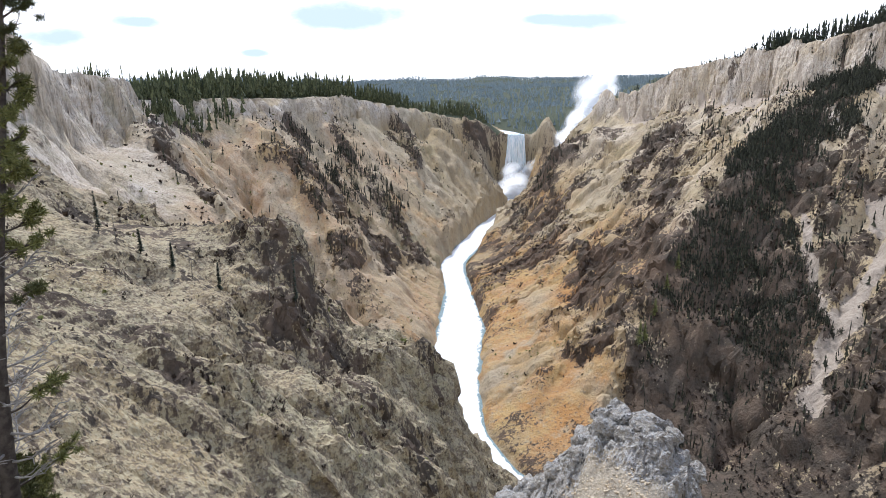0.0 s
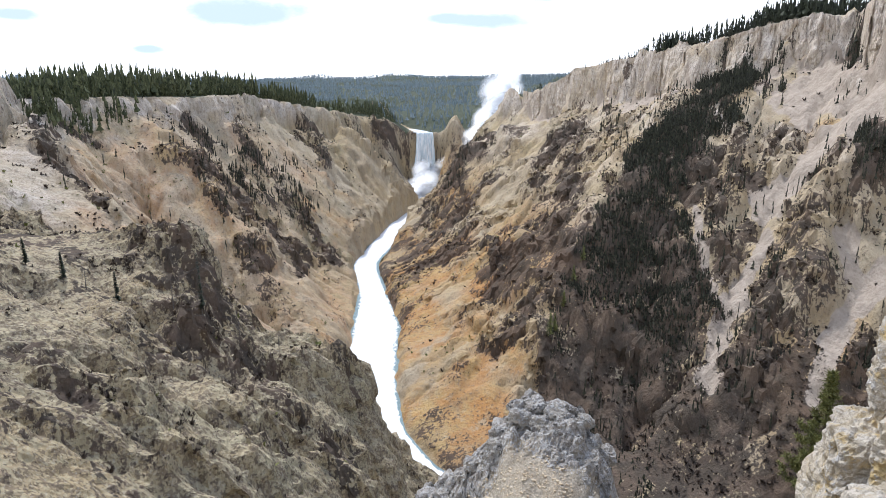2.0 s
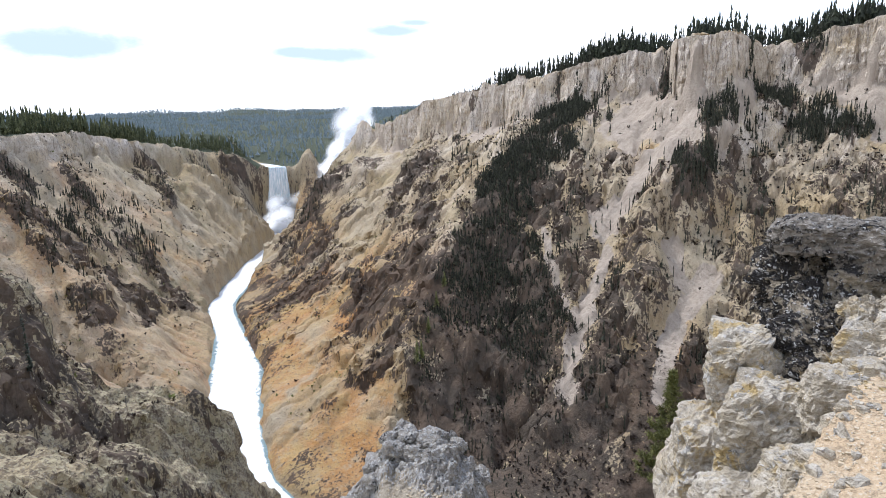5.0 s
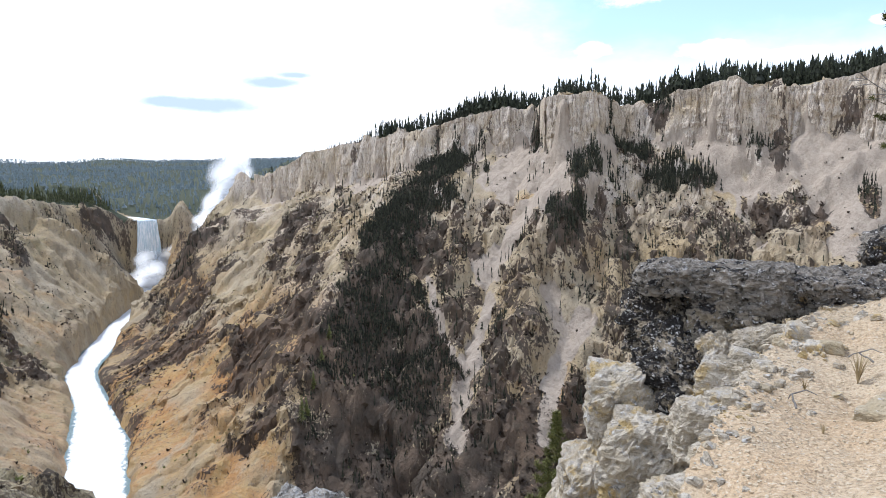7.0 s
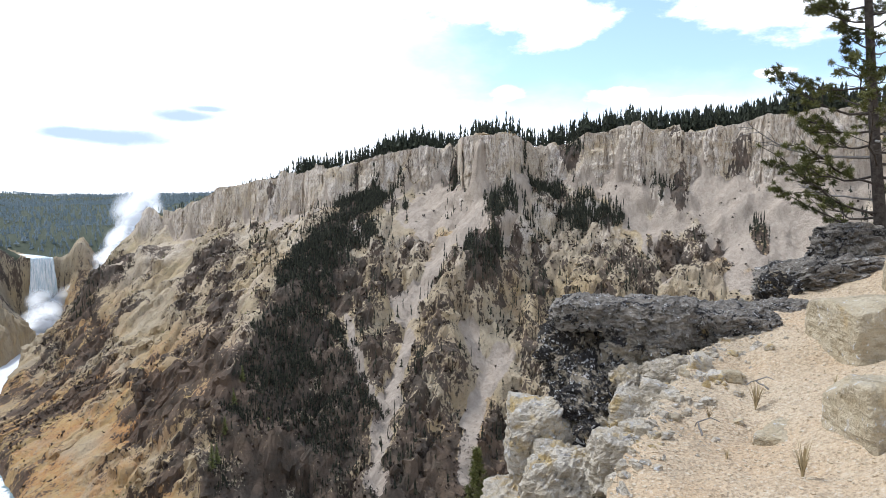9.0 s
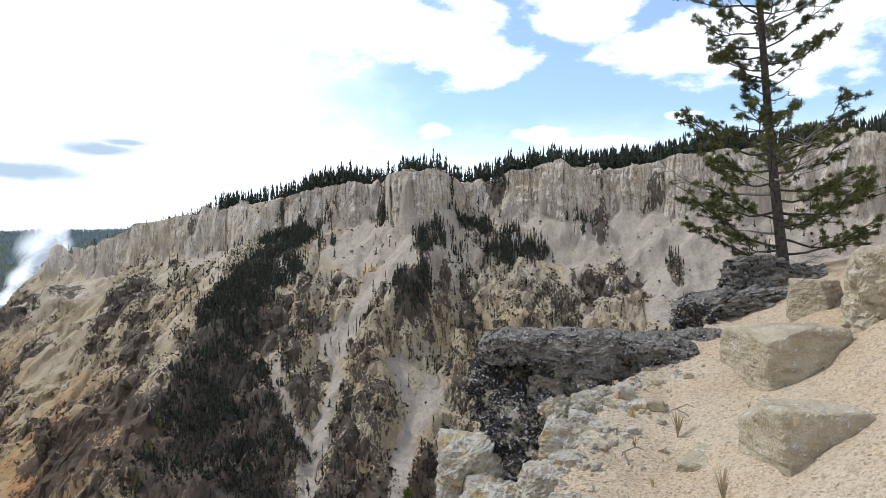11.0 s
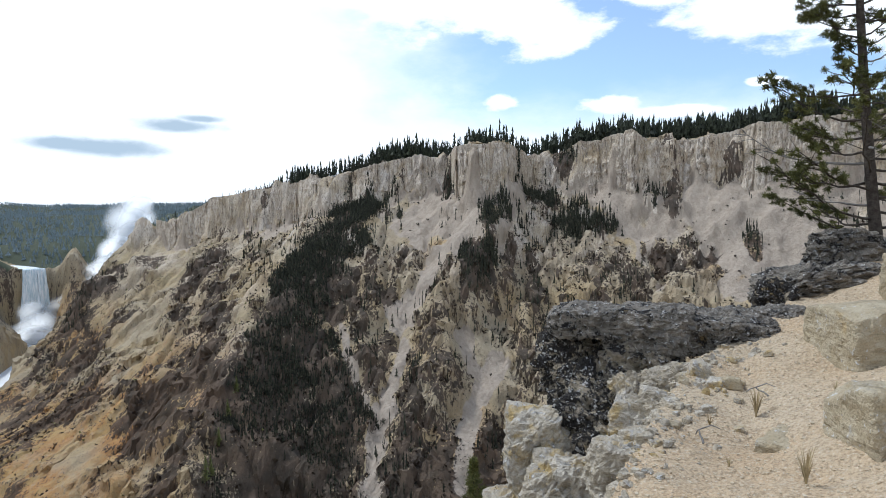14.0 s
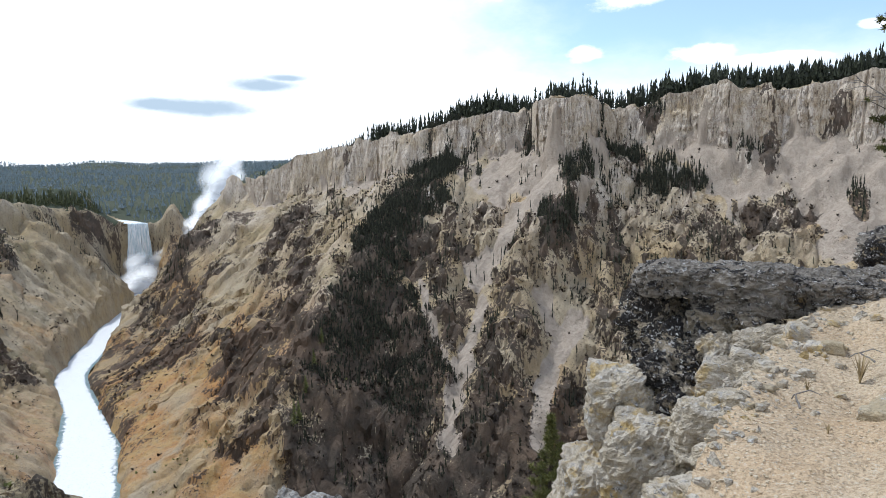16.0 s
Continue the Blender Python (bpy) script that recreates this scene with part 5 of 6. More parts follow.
# ---------------------------------------------------------------- spray of the falls
def mist_material():
    m = bpy.data.materials.new("falls spray")
    m.use_nodes = True
    n, ln = m.node_tree.nodes, m.node_tree.links
    n.clear()
    out = n.new("ShaderNodeOutputMaterial")
    pos = n.new("ShaderNodeNewGeometry").outputs["Position"]
    att = n.new("ShaderNodeAttribute"); att.attribute_name = "thick"
    f = noise_node(n, ln, pos, 0.06, 5, 0.6, 0.5)
    a = math_node(n, ln, "MULTIPLY", att.outputs["Fac"], span(n, ln, f, 0.16, 0.50))
    clear = n.new("ShaderNodeBsdfTransparent")
    d = n.new("ShaderNodeBsdfDiffuse"); d.inputs["Color"].default_value = (0.93, 0.94, 0.95, 1)
    t = n.new("ShaderNodeBsdfTranslucent"); t.inputs["Color"].default_value = (0.93, 0.94, 0.95, 1)
    lift_ = n.new("ShaderNodeCombineXYZ")
    for i_, v_ in enumerate((0.0, -0.60, -0.80)):
        lift_.inputs[i_].default_value = v_
    ln.new(lift_.outputs[0], t.inputs["Normal"])
    both = n.new("ShaderNodeMixShader"); both.inputs[0].default_value = 0.85
    ln.new(d.outputs[0], both.inputs[1]); ln.new(t.outputs[0], both.inputs[2])
    mix = n.new("ShaderNodeMixShader")
    ln.new(a, mix.inputs[0]); ln.new(clear.outputs[0], mix.inputs[1]); ln.new(both.outputs[0], mix.inputs[2])
    ln.new(mix.outputs[0], out.inputs["Surface"])
    return m


def build_spray():
    """Billows of spray: bent sheets that thin out towards their edges."""
    r = np.random.default_rng(77)
    vs, fs, th, base, k = [], [], [], 0, 13
    billows = [(6.3, -8.5, 962, 20, 20, 0.7), (6.1, -9.1, 954, 22, 15, 0.8), (6.7, -8.7, 950, 22, 18, 0.7), (6.5, -9.3, 944, 26, 14, 0.8), (6.3, -7.6, 968, 16, 16, 0.4), (7.7, -7.6, 972, 14, 18, 0.30), (8.4, -7.0, 978, 9, 14, 0.35),
               (10.4, -5.4, 975, 16, 10, 0.5), (11.0, -4.8, 985, 20, 16, 0.6), (11.7, -4.0, 990, 22, 18, 0.8), (12.3, -3.0, 1000, 24, 20, 1.0), (13.0, -1.9, 1005, 24, 24, 0.95),
               (13.5, -0.8, 1010, 22, 24, 0.85), (13.8, 0.4, 1015, 22, 22, 0.6), (12.8, -0.4, 1020, 26, 26, 0.35)]
    u_, v_ = np.meshgrid(np.linspace(-1, 1, k), np.linspace(-1, 1, k))
    for a, e, d, w, h, thick in billows:
        for layer in range(1 if e < -8 else 2):
            c = np.array(B(a + r.normal(0, 0.15), e + r.normal(0, 0.15), d + 8 * layer))
            tw = radians(-a + r.uniform(-8, 8))
            ex = np.array([math.cos(tw), math.sin(tw), 0])
            ey = np.array([-math.sin(tw), math.cos(tw), 0])
            bend = (u_ ** 2 + v_ ** 2) * 2 + fbm(u_ * 2 + 9 * a, v_ * 2, 5) * 1.2
            p_ = c + (u_ * w)[..., None] * ex + bend[..., None] * ey + (v_ * h)[..., None] * np.array([0.25 * ex[0], 0.25 * ex[1], 1])
            vs.append(p_.reshape(-1, 3)); fs.append(grid_faces(k, k) + base); base += k * k
            th.append((np.clip(1 - np.hypot(u_, v_), 0, 1) ** 0.9 * thick * 2.0).ravel())
    me = mesh_from("spray", np.concatenate(vs), np.concatenate(fs), mist_material())
    me.attributes.new("thick", "FLOAT", "POINT").data.foreach_set("value", np.concatenate(th).astype(np.float32))
    return tagged(new("spray", me), "white spray drifting up from the foot of the falls", "mist", kind="stuff")


build_spray()


# ---------------------------------------------------------------- the lookout's rocks and sand
def sand_material(name="tan gravelly sand", c1=(0.51, 0.37, 0.225), c2=(0.53, 0.42, 0.285)):
    m, n, ln, b = material(name, 0.95)
    pos = n.new("ShaderNodeNewGeometry").outputs["Position"]
    a = noise_node(n, ln, pos, 0.9, 5, 0.6)
    g = noise_node(n, ln, pos, 14, 5, 0.7)
    v = n.new("ShaderNodeTexVoronoi"); v.inputs["Scale"].default_value = 34
    ln.new(pos, v.inputs["Vector"])
    c = blend(n, ln, span(n, ln, a, 0.35, 0.65), c1, c2)
    c = blend(n, ln, math_node(n, ln, "MULTIPLY", span(n, ln, g, 0.5, 0.72), 0.6), c, (0.25, 0.19, 0.12))
    c = blend(n, ln, math_node(n, ln, "MULTIPLY", span(n, ln, v.outputs["Distance"], 0.30, 0.12), span(n, ln, g, 0.5, 0.6)), c, (0.45, 0.40, 0.32))
    g2 = noise_node(n, ln, pos, 38.0, 4, 0.8)
    c = blend(n, ln, math_node(n, ln, "MULTIPLY", span(n, ln, g2, 0.52, 0.60), 0.6), c, (0.22, 0.16, 0.10))
    c = blend(n, ln, math_node(n, ln, "MULTIPLY", span(n, ln, g2, 0.45, 0.37), 0.7), c, (0.60, 0.53, 0.42))
    ln.new(c, b.inputs["Base Color"])
    relief(n, ln, b, math_node(n, ln, "ADD", g, math_node(n, ln, "MULTIPLY", v.outputs["Distance"], -0.2)), 1.0, 0.05)
    return m


SAND = sand_material()
SAND_PALE = sand_material("pale rock gravel", (0.33, 0.28, 0.205), (0.37, 0.335, 0.27))


def crust_material(name, base, second, stain, stain_amount, grey, grey_amount, black_amount, white_amount, bump=0.05):
    """Broken rock under lichen: two tones and a stain, then grey, black and white crusts in patches and specks."""
    m, n, ln, b = material(name, 0.93)
    pos = n.new("ShaderNodeNewGeometry").outputs["Position"]
    wide = noise_node(n, ln, pos, 1.7, 4, 0.55, 0.6)
    patch = noise_node(n, ln, pos, 4.6, 5, 0.62, 0.8)
    spot = noise_node(n, ln, pos, 9.0, 5, 0.62, 0.7)
    speck = noise_node(n, ln, pos, 22.0, 4, 0.6, 0.5)
    dust = noise_node(n, ln, pos, 80.0, 3, 0.7)
    bed = noise_node(n, ln, stretch(n, ln, pos, 1.6, 1.6, 11.0), 1.0, 5, 0.6, 0.6)

    def amount(v, k, soft_=0.045):
        lo = 0.5 + (0.5 - k) * 0.42
        return span(n, ln, v, lo, lo + soft_)

    def mean(*pairs):
        t = None
        for v, k in pairs:
            q = math_node(n, ln, "MULTIPLY", v, k)
            t = q if t is None else math_node(n, ln, "ADD", t, q)
        return t

    col = blend(n, ln, span(n, ln, patch, 0.40, 0.60), base, second)
    col = blend(n, ln, math_node(n, ln, "MULTIPLY", span(n, ln, bed, 0.50, 0.62), 0.45), col, tuple(v * 0.55 for v in second))
    col = blend(n, ln, math_node(n, ln, "MULTIPLY", amount(mean((wide, 0.6), (patch, 0.4)), stain_amount, 0.08), 0.85), col, stain)
    col = blend(n, ln, math_node(n, ln, "MULTIPLY", amount(mean((wide, 0.35), (spot, 0.65)), grey_amount, 0.08), 0.85), col, grey)
    black = amount(mean((wide, 0.22), (patch, 0.28), (spot, 0.30), (speck, 0.20)), black_amount, 0.03)
    col = blend(n, ln, math_node(n, ln, "MULTIPLY", black, 0.95), col, (0.022, 0.021, 0.023))
    col = blend(n, ln, amount(mean((speck, 0.75), (spot, 0.25)), white_amount, 0.03), col, (0.52, 0.50, 0.47))
    col = blend(n, ln, math_node(n, ln, "MULTIPLY", span(n, ln, dust, 0.52, 0.66), 0.45), col, tuple(v * 0.35 for v in base))
    ln.new(col, b.inputs["Base Color"])
    relief(n, ln, b, mean((spot, 1.0), (speck, 0.6), (bed, 0.8), (dust, 0.2)), 1.0, bump)
    return m


LICHEN = crust_material("grey lichen-crusted slab rock", (0.29, 0.255, 0.21), (0.20, 0.18, 0.155), (0.33, 0.23, 0.10), 0.32, (0.36, 0.335, 0.30), 0.46, 0.46, 0.30, 0.08)
BLACK_ROCK = crust_material("black and white lichen rock", (0.36, 0.305, 0.225), (0.25, 0.215, 0.17), (0.42, 0.295, 0.11), 0.42, (0.33, 0.305, 0.275), 0.44, 0.57, 0.32, 0.08)
PALE_ROCK = crust_material("pale yellow-stained rock", (0.53, 0.475, 0.39), (0.45, 0.385, 0.285), (0.46, 0.335, 0.14), 0.42, (0.37, 0.355, 0.33), 0.40, 0.30, 0.26, 0.05)
BOULDER = crust_material("buff boulder stone", (0.43, 0.365, 0.255), (0.37, 0.305, 0.20), (0.41, 0.305, 0.16), 0.34, (0.43, 0.40, 0.35), 0.34, 0.06, 0.26, 0.03)
OUTCROP = crust_material("blue-grey lichen rock", (0.50, 0.455, 0.385), (0.38, 0.345, 0.30), (0.45, 0.35, 0.20), 0.28, (0.52, 0.495, 0.46), 0.54, 0.44, 0.48, 0.10)


def cube_sphere(k):
    """Corners and faces of a cube of k by k squares a side, blown up to a unit ball."""
    t = np.tan(np.linspace(-math.pi / 4, math.pi / 4, k + 1))
    a, b = np.meshgrid(t, t)
    a, b, o = a.ravel(), b.ravel(), np.ones((k + 1) ** 2)
    sides = [(o, a, b), (-o, b, a), (b, o, a), (a, -o, b), (a, b, o), (b, a, -o)]
    v = np.concatenate([np.stack(s, 1) for s in sides])
    f = np.concatenate([grid_faces(k + 1, k + 1) + i * (k + 1) ** 2 for i in range(6)])
    key, inv = np.unique(np.round(v * 1e5).astype(np.int64), axis=0, return_inverse=True)
    w = np.zeros((len(key), 3))
    w[inv.ravel()] = v
    return w / np.linalg.norm(w, axis=1)[:, None], inv.ravel()[f]


def block_mesh(name, size, seed, mat, k=34, jitter=0.16, taper=0.9, edge=9.0, cuts=3, rough=0.03, crust=0.012, layers=0.0, lumps=0.0, smooth=False):
    """A broken block: a skewed box with worn edges, a few flat breaks, bedding and a crusty skin."""
    r = np.random.default_rng(seed)
    t = np.linspace(-1, 1, k + 1)
    a, b = np.meshgrid(t, t)
    a, b, o = a.ravel(), b.ravel(), np.ones((k + 1) ** 2)
    v = np.concatenate([np.stack(q, 1) for q in [(o, a, b), (-o, b, a), (b, o, a), (a, -o, b), (a, b, o), (b, a, -o)]])
    f = np.concatenate([grid_faces(k + 1, k + 1) + i * (k + 1) ** 2 for i in range(6)])
    key, inv = np.unique(np.round(v * 1e5).astype(np.int64), axis=0, return_inverse=True)
    p = np.zeros((len(key), 3))
    p[inv.ravel()] = v
    f = inv.ravel()[f]
    p = p / (np.sum(np.abs(p) ** edge, axis=1) ** (1 / edge))[:, None]
    way = p / np.linalg.norm(p, axis=1)[:, None]
    corner = r.uniform(-jitter, jitter, (2, 2, 2, 3))
    w = (p + 1) / 2
    for i in (0, 1):
        for j in (0, 1):
            for l in (0, 1):
                g = (w[:, 0] if i else 1 - w[:, 0]) * (w[:, 1] if j else 1 - w[:, 1]) * (w[:, 2] if l else 1 - w[:, 2])
                p = p + g[:, None] * corner[i, j, l]
    p[:, :2] *= (1 - (1 - taper) * (p[:, 2:] + 1) / 2)
    for _ in range(cuts):
        d = r.normal(size=3) + np.array([0, 0, 0.5])
        d /= np.linalg.norm(d)
        reach_ = np.abs(d).sum()
        p = p - np.maximum(p @ d - reach_ * r.uniform(0.66, 0.85), 0)[:, None] * d
    size = np.array(size, float)
    q = p * size
    g = size.mean()
    off = r.uniform(0, 50, 3)
    bend = np.stack([fbm3(q / g * 1.8 + off + 9 * i, 4 + i, 3) for i in range(3)], 1)
    push = fbm3(q / g * 1.7 + off, 1, 4) * rough * g
    if lumps:
        c = q / g * 3.0 + bend * 0.5 + off
        push = push + lumps * g * (1 - 2 * np.abs(vn3(c, 3))) + lumps * 0.7 * g * (0.5 - np.abs(vn3(c * 2.3, 6)))
        i3 = np.floor(q / g * 5.5 + bend * 1.2 + off).astype(int) & 63
        push = push + lumps * 0.9 * g * (TAB3[i3[:, 0], i3[:, 1], i3[:, 2]] - 0.5)
        i3 = np.floor(q / g * 12.0 + bend * 2.0 + off).astype(int) & 63
        push = push + lumps * 0.5 * g * (TAB3[i3[:, 0], i3[:, 1], i3[:, 2]] - 0.5)
    push = push + crust * (fbm3(q * 11 + off, 5, 3) + (1 - 2 * np.abs(fbm3(q * 22 + off, 8, 2))) * 0.8)
    q = q + way * push[:, None]
    if layers:
        flat = way * [1, 1, 0]
        for freq, amp in ((7.0, 0.55), (17.0, 0.30)):
            bed = q[:, 2] * freq + 1.3 * bend[:, 0]
            j = np.floor(bed).astype(int)
            lip = np.minimum(bed - j, 1 - (bed - j))
            out_ = TAB3[j & 63, (np.floor(np.arctan2(p[:, 1], p[:, 0]) * 2.2 + 2.0 * bend[:, 1]).astype(int)) & 63, int(freq) & 63] - 0.5
            q = q + flat * ((out_ * amp - 0.5 * amp * np.exp(-(lip / 0.14) ** 2)) * layers * g * (1 - np.abs(way[:, 2]) ** 4))[:, None]
    return mesh_from(name, q, f, mat, smooth)


def block(name, place, half, yaw, seed, mat, label, category="rock", group="", tip=(0, 0), **kw):
    """A block by bearing, rise and distance of its middle; half: across the line of sight, along it, and up."""
    ob = new(name, block_mesh(name, half, seed, mat, **kw))
    ob.matrix_basis = pose(*B(*place), tip[0], tip[1], yaw - place[0])
    return tagged(ob, label, category, group)


# the sandy shelf: its edge, then the drop beyond it
RIM = [(-60, 1.7), (-20, 1.7), (10, 1.7), (30, 1.7), (40, 1.9), (48, 2.4), (53, 3.4), (56, 4.4), (58, 5.2), (59.6, 6.0), (61.5, 6.7), (64.5, 7.5), (67.5, 8.4), (70, 10.6), (74, 12.0), (80, 13.5), (95, 17)]


def shelf_lines():
    top = []
    zs = np.interp([a for a, _ in RIM], [-60, 40, 50, 60, 66, 74, 95], [178.3, 178.3, 178.1, 178.5, 178.7, 179.4, 180.6])
    for (a, d), z in zip(RIM, zs):
        x, y = d * math.sin(radians(a)), d * math.cos(radians(a))
        top.append((x, y, z))
    pts = [
        [(-6, -2, 178.3), (-1, 0, 178.4), (0, 0, 178.4), (2, 0.2, 178.4), B(60, -28, 3.0), B(66, -21.5, 4.2), B(66, -16.9, 5.5), B(65, -11.8, 6.9), B(67, -8.5, 7.7)],
        [B(54, -22.5, 4.0), B(66, -21.5, 4.2), B(71, -20.6, 4.2), B(74, -19.4, 4.2), B(79, -16.0, 4.2), B(88, -9.0, 4.6)],
        [B(60, -13.0, 6.6), B(68, -11.5, 6.6), B(74, -11.8, 6.4), B(79, -8.6, 6.3), B(85, -3.0, 6.6)],
        [B(70, -8.0, 8.2), B(75, -6.2, 8.6), B(78.5, -3.8, 8.4), B(83, -0.5, 8.4), B(92, 3.0, 9.0)],
        [B(70, -5.0, 10.0), B(74, -2.6, 10.9), B(79, -1.2, 11.0), B(88, 1.0, 11.5)],
        [(-8, -10, 178.5), (0, -10, 179), (8, -10, 180), (17, -8, 181), (17, 1.0, 181)],
    ]
    return [top] + pts


start2 = None
for cell in (0.8, 0.4, 0.2, 0.1):
    h2, fx2 = sheet(-8, 17, -10, 13, cell, shelf_lines(), start2)
    h2 = relax(h2, fx2, 200)
    start2 = sampler(h2, -8, -10, cell)
SHELF = start2


def past_edge(X, Y):
    """How far a place lies beyond the shelf's edge."""
    a, d = np.degrees(np.arctan2(X, Y)), np.hypot(X, Y)
    return d - np.interp(a, [-75] + [q[0] for q in RIM], [9] + [q[1] for q in RIM], right=40, left=40)


def shelf_height(X, Y):
    over = past_edge(X, Y)
    z = SHELF(X, Y, True) - np.where(over > 0, over * 2.6 + 0.4 * np.minimum(over, 0.3), 0)
    return z + fbm(X * 1.1, Y * 1.1, 101, 4) * 0.05 + fbm(X * 5, Y * 5, 102, 4) * 0.022


def build_shelf():
    xs, ys = np.arange(-7.9, 16.9, 0.06), np.arange(-9.9, 12.9, 0.06)
    xs, ys = xs[(xs > -4)], ys[(ys > -5)]
    X, Y = np.meshgrid(xs, ys)
    Z = shelf_height(X, Y)
    over = past_edge(X, Y).ravel()
    f = grid_faces(len(ys), len(xs))
    f = f[over[f].min(axis=1) < 2.6]
    me = mesh_from("lookout_ground", np.stack([X.ravel(), Y.ravel(), Z.ravel()], 1), f, SAND)
    me.materials.append(PALE_ROCK)
    me.polygons.foreach_set("material_index", (over[f].max(axis=1) > 0.05 + 0.1 * vn(X, Y).ravel()[f[:, 0]]).astype(np.int32))
    return tagged(new("lookout_ground", me), "tan gravelly sand slope of the canyon lookout", "ground", kind="structure")


build_shelf()


def on_shelf(bearing_, dist):
    x, y = dist * math.sin(radians(bearing_)), dist * math.cos(radians(bearing_))
    return x, y, float(shelf_height(np.array([x]), np.array([y]))[0])


def at(bearing_, rise, dist):
    return B(bearing_, rise, dist)


# dark ledge and the pale wall under it
DARK = "dark lichen-crusted rock slab on the edge of the drop"
KNOB = "knobbly black lichen rock hanging under the ledge"
CREAM = "pale cream rock face with yellow stains below the ledge"
FOOT = "dark layered rock shelf at the foot of the pine"
slab = dict(k=34, layers=0.32, rough=0.08, jitter=0.17, taper=0.93, edge=6.0, cuts=3, crust=0.02, lumps=0.05)
block("ledge_rock", (52.2, -9.5, 7.25), (0.38, 0.46, 0.15), 4, 11, LICHEN, DARK, **slab)
block("ledge_rock", (57.6, -10.0, 7.3), (0.46, 0.50, 0.21), -5, 12, LICHEN, DARK, tip=(0, 2), **slab)
block("ledge_rock", (61.2, -10.0, 7.5), (0.36, 0.46, 0.20), 12, 32, LICHEN, DARK, tip=(2, -3), **slab)
block("ledge_rock", (64.8, -9.5, 7.65), (0.42, 0.48, 0.13), -10, 19, LICHEN, DARK, tip=(3, 3), **slab)
block("ledge_rock", (67.8, -8.5, 8.0), (0.24, 0.30, 0.10), -16, 29, LICHEN, DARK, tip=(3, 0), **slab)
knob = dict(k=30, layers=0.16, rough=0.22, jitter=0.30, taper=0.8, edge=3.2, cuts=3, crust=0.026, lumps=0.12)
KNOBS = [(51.4, -12.9, 7.3, 0.38, 0.24), (52.8, -15.6, 6.85, 0.34, 0.24), (53.4, -18.2, 6.4, 0.33, 0.25), (55.6, -13.2, 7.0, 0.34, 0.20), (55.9, -15.8, 6.6, 0.26, 0.20),
         (58.6, -12.6, 7.05, 0.30, 0.15), (53.4, -20.4, 6.05, 0.22, 0.14), (50.2, -14.6, 7.2, 0.22, 0.20), (51.0, -17.2, 6.75, 0.20, 0.20), (56.4, -18.0, 6.2, 0.18, 0.14), (54.8, -19.6, 6.1, 0.17, 0.15), (54.2, -23.6, 5.55, 0.12, 0.14)]
for k, (a, e, d, w, h) in enumerate(KNOBS):
    block("ledge_rock", (a, e, d + 0.04), (w, w * 0.95, h), 37 * k, 130 + k, PALE_ROCK if k in (4, 9, 10) else BLACK_ROCK, CREAM if k in (4, 9, 10) else KNOB, tip=(24 * math.sin(1.7 * k), 22 * math.cos(2.9 * k)), **knob)
cream = dict(k=34, layers=0.12, rough=0.12, jitter=0.22, taper=0.84, edge=5.5, cuts=5, crust=0.016, lumps=0.06)
block("rock_wall", (47.7, -20.7, 6.35), (0.31, 0.45, 0.40), 6, 15, PALE_ROCK, CREAM, tip=(0, -5), **cream)
block("rock_wall", (46.0, -28.4, 5.95), (0.40, 0.55, 0.52), 16, 16, PALE_ROCK, CREAM, tip=(-4, 4), **cream)
block("rock_wall", (50.8, -25.4, 5.75), (0.42, 0.46, 0.44), -8, 26, PALE_ROCK, CREAM, tip=(-8, 6), **cream)
block("rock_wall", (50.2, -33.0, 4.9), (0.50, 0.50, 0.42), 20, 27, PALE_ROCK, CREAM, tip=(-10, 0), **cream)
block("rock_wall", (55.6, -22.2, 5.45), (0.34, 0.34, 0.26), 14, 28, PALE_ROCK, "pale broken rock at the edge of the sand", tip=(-14, 4), **cream)
block("rock_wall", (57.6, -18.0, 6.0), (0.30, 0.30, 0.22), -14, 33, PALE_ROCK, "pale broken rock at the edge of the sand", tip=(-12, 8), **cream)
block("rock_wall", (59.6, -14.6, 6.6), (0.34, 0.28, 0.20), 10, 38, PALE_ROCK, "pale broken rock at the edge of the sand", tip=(-10, -6), **cream)
block("rock_wall", (54.4, -28.6, 4.75), (0.34, 0.36, 0.24), 24, 39, PALE_ROCK, "pale broken rock at the edge of the sand", tip=(-14, 0), **cream)
foot = dict(k=34, layers=0.40, rough=0.12, jitter=0.22, taper=0.9, edge=4.5, cuts=3, crust=0.022, lumps=0.07)
block("ledge_rock", (70.6, -6.0, 9.6), (0.78, 0.6, 0.26), 4, 17, LICHEN, FOOT, tip=(0, -9), **foot)
block("ledge_rock", (72.2, -3.6, 10.3), (0.46, 0.5, 0.34), 0, 18, LICHEN, FOOT, tip=(0, -6), **foot)
block("ledge_rock", (75.6, -3.4, 10.5), (0.52, 0.5, 0.17), 0, 30, LICHEN, FOOT, tip=(0, 8), **foot)
block("ledge_rock", (67.3, -7.2, 8.9), (0.22, 0.26, 0.21), 10, 34, BLACK_ROCK, "small dark lichen rock beside the shelf", **knob)

